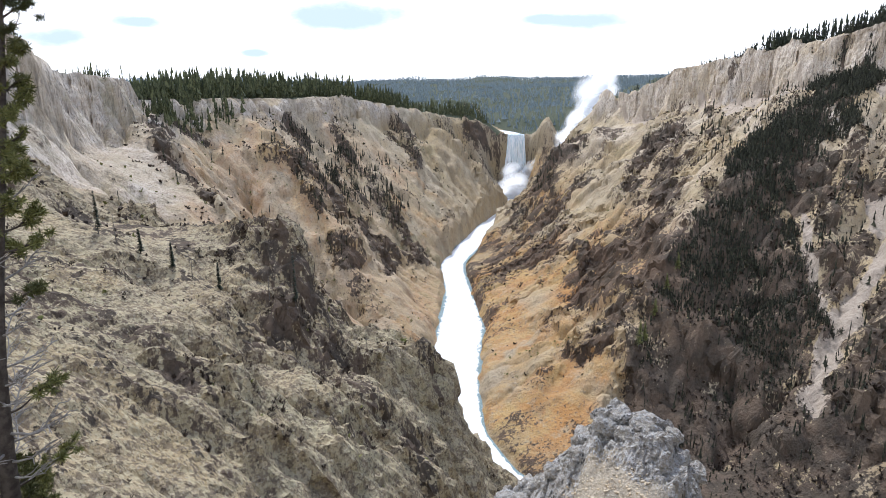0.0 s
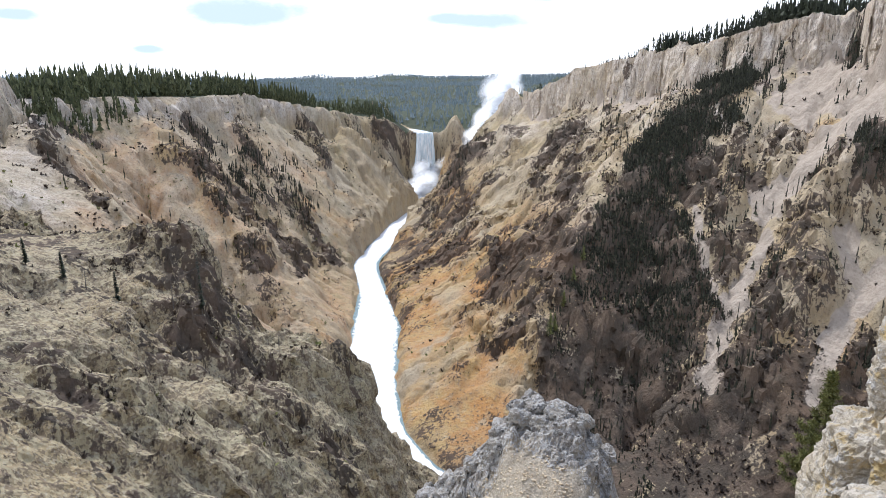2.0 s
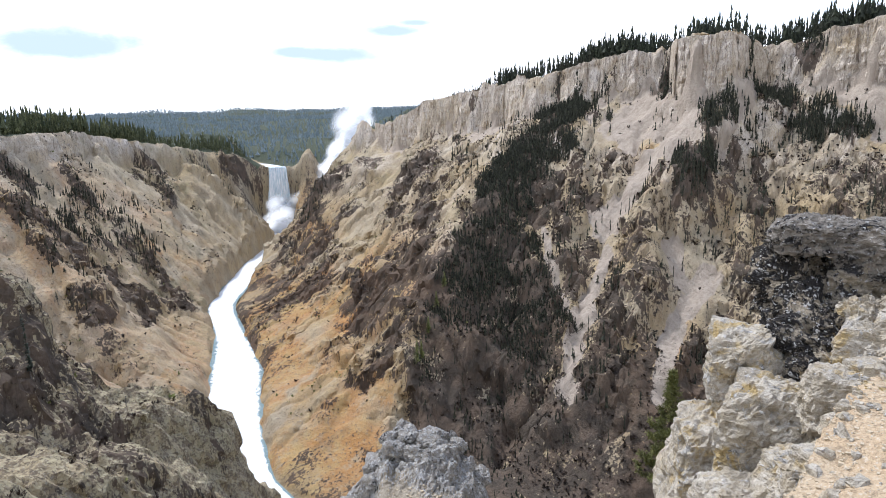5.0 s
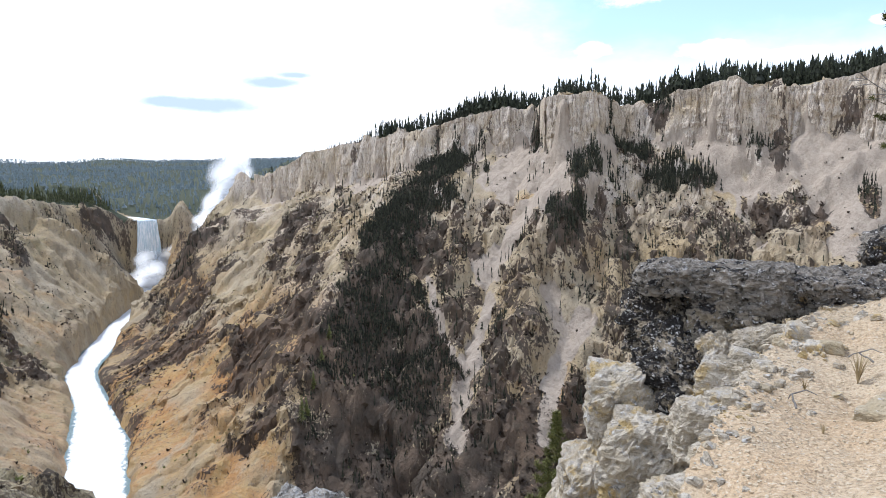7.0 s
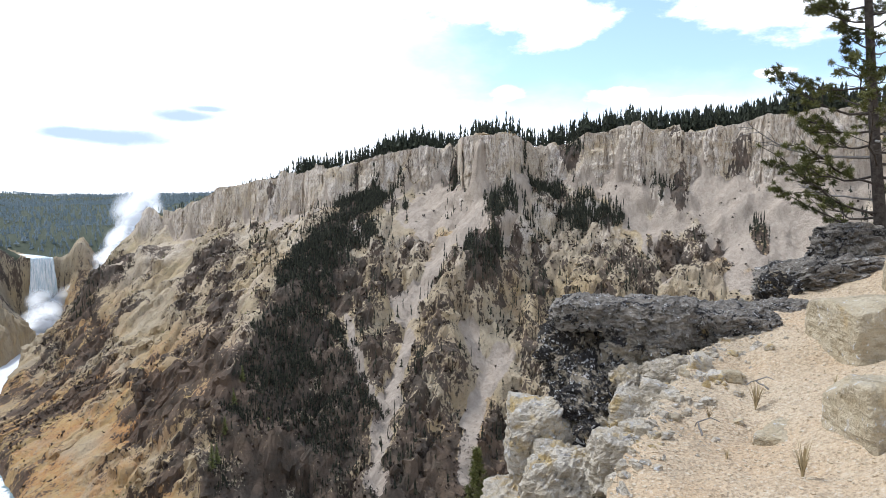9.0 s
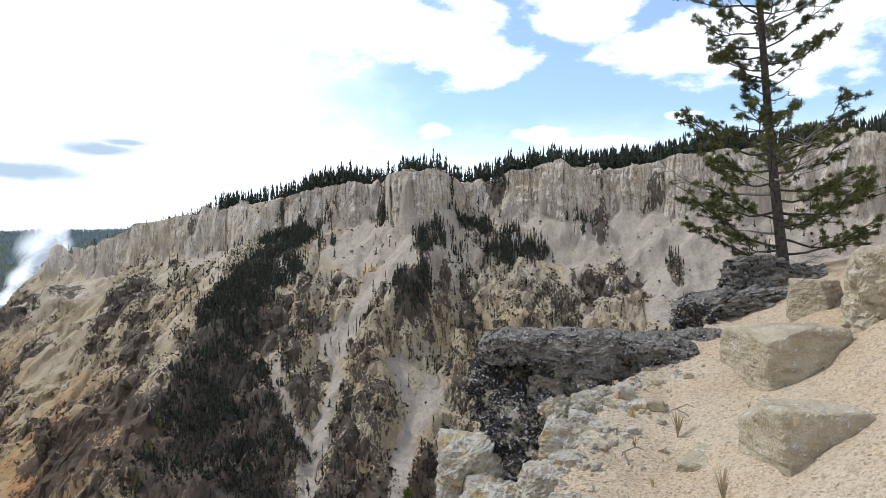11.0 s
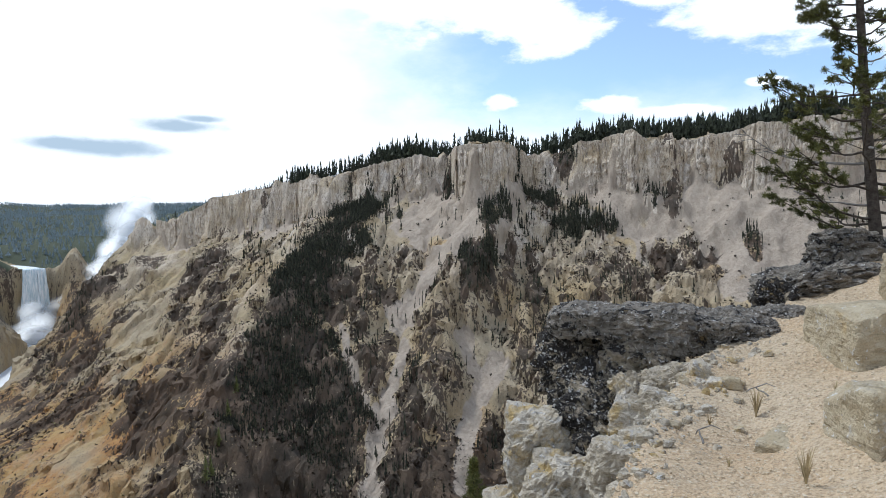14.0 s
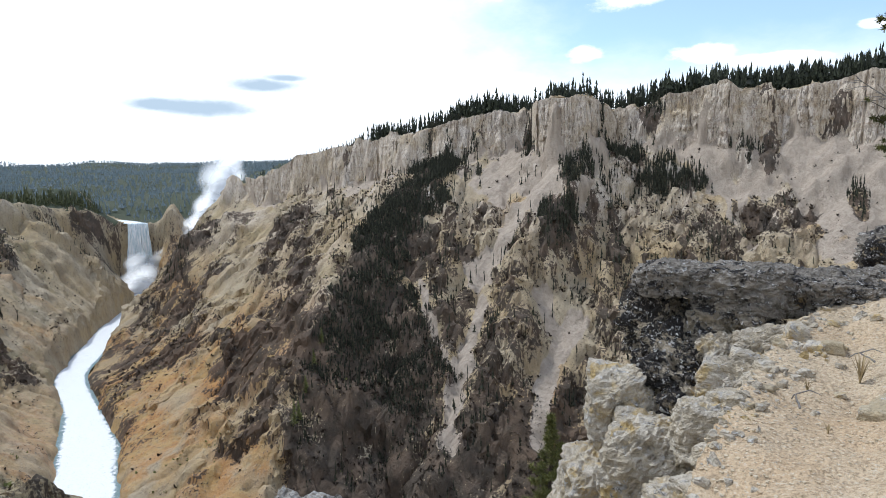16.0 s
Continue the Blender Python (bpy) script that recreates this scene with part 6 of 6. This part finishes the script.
# broken pale rock between the ledge and the sand
LOOSE = "broken pale rock with yellow stains between ledge and sand"
pale_bit = dict(k=17, layers=0.12, rough=0.06, jitter=0.26, taper=0.8, edge=8.0, cuts=4, crust=0.008, lumps=0.03)
for k, (a, e, d, w) in enumerate([(58.0, -15.9, 6.15, 0.15), (58.9, -17.6, 5.75, 0.12), (57.0, -19.4, 5.6, 0.17), (59.9, -13.9, 6.6, 0.16), (61.4, -14.3, 6.35, 0.15), (63.2, -14.3, 6.25, 0.09), (58.0, -19.8, 5.35, 0.09),
                                 (56.2, -24.0, 4.9, 0.17), (57.6, -22.4, 4.95, 0.09), (60.0, -16.0, 6.0, 0.07), (57.6, -17.3, 5.95, 0.10), (62.2, -15.4, 6.0, 0.05), (59.3, -19.0, 5.4, 0.06), (54.0, -26.6, 4.6, 0.16)]):
    block("pale_rock", (a, e, d), (w, w * 0.9, w * 0.62), 31 * k, 60 + k, PALE_ROCK, LOOSE, "rock", "pale rocks by the ledge", tip=(9 * math.sin(k), 12 * math.cos(2.3 * k)), **pale_bit)

# boulders on the sand
BG = "boulders on the sand"
stone = dict(k=34, jitter=0.12, edge=18.0, rough=0.05, crust=0.008, lumps=0.016)
block("boulder", (75.4, -16.2, 4.8), (0.34, 0.34, 0.29), 34, 21, BOULDER, "large blocky buff boulder resting on the sand", "boulder", BG, tip=(-5, -4), taper=0.84, cuts=2, **stone)
block("boulder", (73.9, -9.6, 6.75), (0.44, 0.48, 0.32), 30, 22, BOULDER, "flat-topped buff boulder half buried in sand", "boulder", BG, tip=(-4, -3), taper=0.88, cuts=2, **stone)
block("boulder", (76.1, -5.0, 8.2), (0.24, 0.26, 0.24), -18, 23, BOULDER, "small rounded buff boulder beside the dark rocks", "boulder", BG, taper=0.8, cuts=5, **stone)
block("boulder", (81.8, -5.0, 7.4), (0.50, 0.55, 0.52), 10, 24, BOULDER, "large crumbling pale boulder on the slope", "boulder", BG, k=36, jitter=0.2, edge=6.0, rough=0.10, crust=0.02, lumps=0.06, cuts=5)
block("boulder", (68.9, -19.4, 5.0), (0.22, 0.24, 0.17), -26, 25, BOULDER, "low grey-topped boulder sunk into the sand", "boulder", BG, tip=(6, 0), taper=0.75, cuts=4, **stone)

# the outcrop below the lookout: a gravelly saddle that ends in a broken rock crest
CREST = [(4.0, -48), (5.4, -37.5), (6.3, -35.4), (8.5, -34.1), (11.5, -31.9), (13.9, -30.0), (14.6, -28.9), (16.6, -27.6), (18.5, -28.1), (20.0, -27.7), (22.3, -27.9), (23.0, -29.8), (24.6, -31.1), (25.3, -32.4), (26.4, -35.5), (28.4, -44)]


def outcrop_height(A, D):
    """Height of the outcrop by bearing and level distance."""
    edge = 8.0 + 0.25 * fbm(A / 3.0, A * 0 + 3.3, 111, 3)
    top = 180 + 8.0 * np.tan(np.radians(np.interp(A, [c[0] for c in CREST], [c[1] for c in CREST])))
    back = edge - D
    shelf = 180 + 8.0 * np.tan(np.radians(np.interp(A, [18.0, 20.0, 23.5, 25.5, 27.5, 29.6], [-28.0, -27.9, -29.2, -31.0, -34.5, -42.0])))
    top = np.where(A > 18.0, top + (shelf - top) * soft(back, 0.15, 0.9), top)
    z = top - 0.22 * soft(back, 0.25, 1.1) - 0.10 * np.maximum(back - 0.6, 0) - np.where(back < 0, -back * 2.8, 0)
    return z + fbm(A / 2.2, D * 2.4, 112, 3) * 0.05


def build_outcrop():
    r = np.random.default_rng(31)
    a, d = np.linspace(3.6, 29.4, 196), np.arange(5.2, 9.6, 0.026)
    A, D = np.meshgrid(a, d)
    Z = outcrop_height(A, D)
    P = np.stack([(D * np.sin(np.radians(A))).ravel(), (D * np.cos(np.radians(A))).ravel(), Z.ravel()], 1)
    bend = np.stack([fbm3(P * 2.0, 60 + i, 3) for i in range(3)], 1) * 0.07
    rocky = 1 - soft(8.0 - D + 0.35 * fbm(A / 4.0, D * 1.4, 113, 4), 0.35, 1.25)
    flank = np.maximum(1 - soft(A + 2.0 * fbm(A / 3, D, 114, 3), 9.5, 13.0), soft(A + 2.6 * fbm(A / 1.5, D * 2, 115, 4), 24.4, 27.0))
    rocky = np.clip(np.maximum(rocky, flank), 0, 1).ravel()
    lift = np.zeros(len(P))
    for count, size, tilt in ((70, 0.06, 0.4), (420, 0.05, 0.6), (1500, 0.026, 0.7)):
        seeds = P[r.integers(0, len(P), count)]
        w = P + bend
        near_, first, second = np.zeros(len(P), int), np.full(len(P), 9.0), np.full(len(P), 9.0)
        for k, s_ in enumerate(seeds):
            q = np.linalg.norm(w - s_, axis=1) if count < 100 else np.abs(w - s_).max(axis=1)
            closer = q < first
            second = np.where(closer, first, np.minimum(second, q))
            near_ = np.where(closer, k, near_)
            first = np.where(closer, q, first)
        gap = (second - first) / (1.6 / math.sqrt(count))
        lift += size * (r.uniform(-0.5, 0.5, count)[near_] + ((w - seeds[near_]) * r.normal(size=(count, 3))[near_]).sum(1) * tilt / (3 * size + 0.2) - 0.8 * np.exp(-(gap * 3) ** 2))
    lift += fbm3(P * 9.0, 64, 4) * 0.03
    i = np.floor(P / 0.09 + bend * 9).astype(int) & 63
    lift += (TAB3[i[:, 0], i[:, 1], i[:, 2]] - 0.5) * 0.035
    P[:, 2] += lift * (0.12 + 0.88 * rocky)
    P[:, :2] *= (1 - (lift * rocky * 0.5) / 8.0)[:, None]
    f = grid_faces(len(d), len(a))
    loose = rocky[f].mean(axis=1) + 0.55 * (r.random(len(f)) - 0.5) < 0.5
    thing = tagged(new("outcrop"), "blue-grey lichen rock outcrop with a gravelly saddle over the canyon", "rock")
    thing.matrix_basis = pose(2.3, 6.5, 172)
    P = P - np.array([2.3, 6.5, 172])
    part("crest", mesh_from("crest", P, f[~loose], OUTCROP, False), thing, "broken blue-grey lichen crest")
    # cracked blocks along the crest and down its broken edges
    for k in range(46):
        a_ = r.uniform(6.0, 24.8)
        d_ = r.uniform(7.35, 8.05) if k < 30 else r.uniform(6.5, 7.6)
        if k >= 30 and 12 < a_ < 22.5:
            a_ = r.choice([r.uniform(6.5, 12.5), r.uniform(22.5, 24.8)])
        w_ = r.uniform(0.06, 0.17)
        z_ = float(outcrop_height(np.array([a_]), np.array([d_]))[0]) - 172 - 0.35 * w_
        ob_ = part("rock", block_mesh("rock", (w_, w_ * 0.8, w_ * 0.55), 700 + k, OUTCROP, k=17, jitter=0.28, taper=0.85, edge=4.5, cuts=3, rough=0.14, crust=0.014, layers=0.12, lumps=0.10), thing)
        ob_.matrix_basis = pose(d_ * math.sin(radians(a_)) - 2.3, d_ * math.cos(radians(a_)) - 6.5, z_, r.uniform(-18, 18), r.uniform(-18, 18), r.uniform(0, 360))
    part("saddle", mesh_from("saddle", P, f[loose], SAND_PALE, False), thing, "pale gravelly saddle")
    return thing


build_outcrop()


def stones(name, n, lo, hi, where, mat, label, cut=1):
    """Loose stones lying on the shelf, as one object."""
    shapes = []
    for s in range(5):
        r = np.random.default_rng(200 + s)
        u, f = cube_sphere(cut)
        v = u * r.uniform(0.5, 1.1, (len(u), 1)) * r.uniform(0.55, 1.0, 3)
        shapes.append((v, np.concatenate([f[:, :3], f[:, [0, 2, 3]]])))
    X, Y = where(n)
    P = np.stack([X, Y, shelf_height(X, Y)], 1)
    sz = lo + (hi - lo) * rng.random(len(P)) ** 4
    return scatter(name, shapes, P, sz, sz, mat, label, "gravel")


def sand_places(n):
    a, d = rng.uniform(52, 84, n), rng.uniform(3.2, 9.5, n) ** 1.0
    return d * np.sin(np.radians(a)), d * np.cos(np.radians(a))


def saddle_stones(n):
    """Stones on the outcrop's gravelly saddle."""
    r = np.random.default_rng(35)
    a, d = r.uniform(11, 22, n), r.uniform(5.6, 7.1, n)
    z = outcrop_height(a, d)
    return np.stack([d * np.sin(np.radians(a)), d * np.cos(np.radians(a)), z], 1)


PEBBLE = plain_material("pale pebbles", (0.47, 0.37, 0.245), (0.54, 0.46, 0.34), 9.0)
stones("gravel", 11000, 0.004, 0.024, sand_places, PEBBLE, "loose pale pebbles strewn over the sand")



q = saddle_stones(3600)
size_ = 0.004 + 0.030 * rng.random(len(q)) ** 7
chunks = []
for s_ in range(5):
    r_ = np.random.default_rng(220 + s_)
    v_, f_ = cube_sphere(1)
    chunks.append((v_ * r_.uniform(0.5, 1.2, (len(v_), 1)) * r_.uniform(0.5, 1.0, 3), np.concatenate([f_[:, :3], f_[:, [0, 2, 3]]])))
scatter("gravel", chunks, q, size_, size_ * rng.uniform(0.8, 1.4, len(q)), PEBBLE, "pale gravel lying on the rock outcrop", "gravel")


def rubble_places(n):
    k = rng.integers(5, 11, n)
    t_ = rng.random(n)
    R_ = np.array(RIM)
    a = R_[k, 0] + (R_[k + 1, 0] - R_[k, 0]) * t_
    d = R_[k, 1] + (R_[k + 1, 1] - R_[k, 1]) * t_
    a, d = a + np.abs(rng.normal(0, 2.2, n)), d - np.abs(rng.normal(0, 0.12, n))
    return d * np.sin(np.radians(a)), d * np.cos(np.radians(a))


stones("gravel", 420, 0.010, 0.08, rubble_places, PALE_ROCK, "broken pale rubble along the edge of the sand", 2)

SG = "loose stones by the ledge"
for k, (a, d, s) in enumerate([(58.4, 5.75, 0.15), (59.3, 5.55, 0.08), (57.6, 5.2, 0.09), (60.4, 6.0, 0.06), (61.6, 6.35, 0.12), (63.0, 6.05, 0.10), (64.1, 6.1, 0.11), (62.2, 5.5, 0.05), (57.2, 4.7, 0.06), (59.6, 5.0, 0.05), (66.8, 6.6, 0.05), (64.8, 5.2, 0.04)]):
    x, y, z = on_shelf(a, d)
    ob_ = new("stone", block_mesh("stone", (s, s * 0.75, s * 0.5), 40 + k, PALE_ROCK if k % 3 else BOULDER, k=14, jitter=0.28, taper=0.8, edge=8.0, cuts=4, crust=0.006))
    ob_.matrix_basis = pose(x, y, z + s * 0.25, rng.uniform(-20, 20), rng.uniform(-20, 20), rng.uniform(0, 360))
    tagged(ob_, "pale angular stone lying on the sand", "stone", SG)


# ---------------------------------------------------------------- pines near the lookout
BARK = plain_material("grey-brown pine bark", (0.045, 0.036, 0.03), (0.09, 0.075, 0.062), 14, bump=0.8, dist=0.03)
DEAD_WOOD = plain_material("silvery dead wood", (0.17, 0.155, 0.14), (0.25, 0.235, 0.215), 12, bump=0.5, dist=0.02)
NEEDLES = needle_material("yellow-green pine needles", (0.062, 0.070, 0.021), (0.20, 0.195, 0.06), 0.6)


def tube(path, radii, sides=7):
    """Corners and faces of a tapering tube along a path."""
    p, r = np.asarray(path, float), np.asarray(radii, float)
    d = np.gradient(p, axis=0)
    d /= np.linalg.norm(d, axis=1)[:, None] + 1e-9
    a = np.cross(d, np.where(np.abs(d[:, 2:]) > 0.9, [[1.0, 0, 0]], [[0, 0, 1.0]]))
    a /= np.linalg.norm(a, axis=1)[:, None] + 1e-9
    b = np.cross(d, a)
    t = np.linspace(0, 2 * math.pi, sides, endpoint=False)
    v = p[:, None] + r[:, None, None] * (a[:, None] * np.cos(t)[None, :, None] + b[:, None] * np.sin(t)[None, :, None])
    i = np.arange(len(p) - 1)[:, None] * sides + np.arange(sides)
    j = np.arange(len(p) - 1)[:, None] * sides + (np.arange(sides) + 1) % sides
    f = np.stack([i, j, j + sides, i + sides], 2).reshape(-1, 4)
    return v.reshape(-1, 3), f


def join(pieces):
    vs, fs, base = [], [], 0
    for v, f in pieces:
        vs.append(v); fs.append(f + base); base += len(v)
    return np.concatenate(vs), np.concatenate(fs)


def needle_tufts(centres, ways, r, length=0.075, blades=70):
    """Round bottlebrush tufts of short needles round the twigs' ends."""
    n = len(centres)
    size = length * r.uniform(0.7, 1.2, (n, 1, 1))
    d = r.normal(size=(n, blades, 3))
    d /= np.linalg.norm(d, axis=2)[:, :, None]
    d = d + np.asarray(ways)[:, None, :] * 0.2
    d /= np.linalg.norm(d, axis=2)[:, :, None]
    w = np.cross(d, r.normal(size=(n, blades, 3)))
    w /= np.linalg.norm(w, axis=2)[:, :, None] + 1e-9
    o = np.asarray(centres)[:, None, :] + np.asarray(ways)[:, None, :] * r.uniform(-0.9, 0.2, (n, blades, 1)) * size
    tip = o + d * size * r.uniform(0.85, 1.0, (n, blades, 1))
    wide = size * 0.075
    v = np.stack([o - w * wide, o + w * wide, tip + w * wide * 0.5, tip - w * wide * 0.5], 2).reshape(-1, 3)
    return v, np.arange(n * blades * 4).reshape(-1, 4)


def pine(at_, height, trunk_r, seed, lean=(0, 0), crown=None, limbs=70, reach=1.4, label="", dead=0.1, tuft=0.075, blades=70, low=0.06, twigs=13):
    """A pine: trunk, limbs with twigs, and tufts of needles at their ends. crown(t) gives reach by height."""
    r = np.random.default_rng(seed)
    tree = tagged(new("pine_tree"), label, "tree")
    tree.matrix_basis = pose(*at_)
    t = np.linspace(0, 1, 16)
    path = np.stack([lean[0] * t * height + 0.05 * np.sin(t * 7 + seed), lean[1] * t * height + 0.05 * np.cos(t * 5 + seed), t * height - 0.15], 1)
    trunk = tube(path, trunk_r * (1 - t) ** 1.15 + 0.012 * (1 + 0.7 * np.exp(-t * 25)), 10)
    part("trunk", mesh_from("trunk", *trunk, BARK), tree)
    tips, ways = [], []
    for k in range(limbs):
        h = low + (0.985 - low) * (k + r.random()) / limbs
        span_ = reach * (crown(h) if crown else 1 - h) * r.uniform(0.65, 1.15)
        a = k * 2.4 + r.uniform(-0.5, 0.5)
        c = np.array([np.interp(h, t, path[:, i]) for i in range(3)])
        rise = r.uniform(-0.32, 0.08) + 0.55 * h
        u_ = np.linspace(0, 1, 9)
        d = np.array([math.cos(a), math.sin(a), 0])
        wave = np.cumsum(r.normal(0, 0.035, (9, 3)), 0) * span_ * u_[:, None]
        limb = c + d * span_ * u_[:, None] + np.array([0, 0, 1]) * (rise * span_ * u_ + 0.34 * span_ * u_ ** 2.4)[:, None] + wave
        gone = r.random() < dead * (1.0 if dead < 0.3 else 0.25 if h < 0.22 or h > 0.55 else 2.2)
        pieces = [tube(limb, np.interp(u_, [0, 1], [0.010 + 0.008 * span_, 0.004]), 5)]
        for q in range(max(3, int(span_ * twigs))):
            s = r.uniform(0.22, 1.0) ** 0.7
            b0 = np.array([np.interp(s, u_, limb[:, i]) for i in range(3)])
            ang = a + r.choice([-1, 1]) * r.uniform(0.4, 1.2)
            tw = np.array([math.cos(ang), math.sin(ang), r.uniform(-0.1, 0.8)])
            tl = span_ * r.uniform(0.08, 0.32) * (1.2 - s * 0.5) + 0.05
            e = b0 + tw * tl
            pieces.append(tube([b0, (b0 + e) / 2 + r.normal(0, 0.012, 3), e], [0.006, 0.005, 0.003], 4))
            if not gone:
                tips.append(e); ways.append(tw / np.linalg.norm(tw))
                if r.random() < 0.45:
                    tips.append(b0 + (e - b0) * r.uniform(0.4, 0.75) + r.normal(0, 0.04, 3)); ways.append(tw / np.linalg.norm(tw))
        if not gone:
            tips.append(limb[-1]); ways.append(d)
        part("limb", mesh_from("limb", *join(pieces), DEAD_WOOD if gone else BARK), tree, "bare silvery dead limb" if gone else "")
    part("crown", mesh_from("crown", *needle_tufts(np.array(tips), np.array(ways), r, tuft, blades), NEEDLES, False), tree)["kind"] = "stuff"
    return tree


pine(at(74.2, -2.4, 10.7), 9.0, 0.07, 5, lean=(-0.015, 0.09), reach=1.42, limbs=118, low=0.02, twigs=15,
     crown=lambda h: np.interp(h, [0, 0.05, 0.12, 0.19, 0.24, 0.27, 0.31, 0.36, 0.42, 0.5, 0.8, 1], [0.75, 0.9, 1.0, 1.02, 0.75, 0.25, 0.40, 0.62, 0.72, 0.62, 0.45, 0.2]),
     label="weathered pine with open green crown growing from dark rocks", dead=0.12, tuft=0.064, blades=66)
pine(at(-39.2, -36.0, 6.6), 6.2, 0.09, 8, lean=(0.085, 0.065), reach=0.80, limbs=100, low=0.05, twigs=26,
     crown=lambda h: np.interp(h, [0, 0.1, 0.25, 0.33, 0.4, 0.55, 0.65, 0.75, 1], [0.8, 0.95, 0.9, 0.65, 0.5, 0.52, 0.42, 0.24, 0.2]),
     label="straggly pine with dead twigs and green tufts", dead=0.42, tuft=0.06, blades=60)
pine(at(42.3, -33.5, 22.0), 6.0, 0.10, 9, reach=1.3, limbs=56, low=0.25, label="young yellow-green pine below the ledge", dead=0.03, tuft=0.16, blades=26)


# ---------------------------------------------------------------- dry grass
STRAW = plain_material("dry straw", (0.30, 0.23, 0.12), (0.42, 0.34, 0.20), 8)


def grass_tuft(a, d, height, n, seed):
    r = np.random.default_rng(seed)
    x, y, z = on_shelf(a, d)
    pieces = []
    for _ in range(n):
        b, l = r.uniform(0, 6.283), height * r.uniform(0.5, 1.1)
        out = np.array([math.cos(b), math.sin(b)]) * l * r.uniform(0.1, 0.5)
        w = np.array([-math.sin(b), math.cos(b), 0]) * 0.004
        q = [np.array([*(out * s ** 1.6), l * s]) + np.array([r.normal(0, 0.002), 0, 0]) for s in (0, 0.35, 0.7, 1)]
        v = np.array([q[0] - w, q[0] + w, q[1] + w, q[1] - w, q[2] + w * 0.7, q[2] - w * 0.7, q[3] + w * 0.2, q[3] - w * 0.2])
        pieces.append((v, np.array([(0, 1, 2, 3), (3, 2, 4, 5), (5, 4, 6, 7)])))
    ob = new("grass_tuft", mesh_from("grass_tuft", *join(pieces), STRAW, False))
    ob.matrix_basis = pose(x, y, z - 0.01)
    return tagged(ob, "small tuft of dry straw-coloured grass on sand", "grass", "grass tufts")


for k, (a, d, h, n_) in enumerate([(66.0, 5.5, 0.24, 34), (69.6, 4.15, 0.26, 26), (62.5, 5.2, 0.10, 14), (71.5, 5.6, 0.09, 12), (64.0, 4.5, 0.08, 10)]):
    grass_tuft(a, d, h, n_, 300 + k)


# a dry stick and a fallen limb on the sand
def stick(a, d, length, seed):
    r = np.random.default_rng(seed)
    x, y, z = on_shelf(a, d)
    u_ = np.linspace(0, 1, 6)
    b_ = r.uniform(0, 3.14)
    p_ = np.stack([math.cos(b_) * length * u_, math.sin(b_) * length * u_, 0.03 + 0.05 * np.sin(u_ * 3) + r.normal(0, 0.008, 6)], 1)
    q_ = np.stack([p_[3], p_[3] + [0.05, -0.07, 0.04], p_[3] + [0.07, -0.13, 0.02]])
    ob = new("stick", mesh_from("stick", *join([tube(p_, np.linspace(0.009, 0.004, 6), 5), tube(q_, [0.006, 0.005, 0.003], 5)]), DEAD_WOOD))
    ob.matrix_basis = pose(x, y, z)
    return tagged(ob, "bleached forked stick lying on the sand", "stick", "dry sticks")


stick(66.9, 5.75, 0.18, 1)
stick(62.0, 4.8, 0.16, 2)
stick(70.4, 6.9, 0.20, 3)
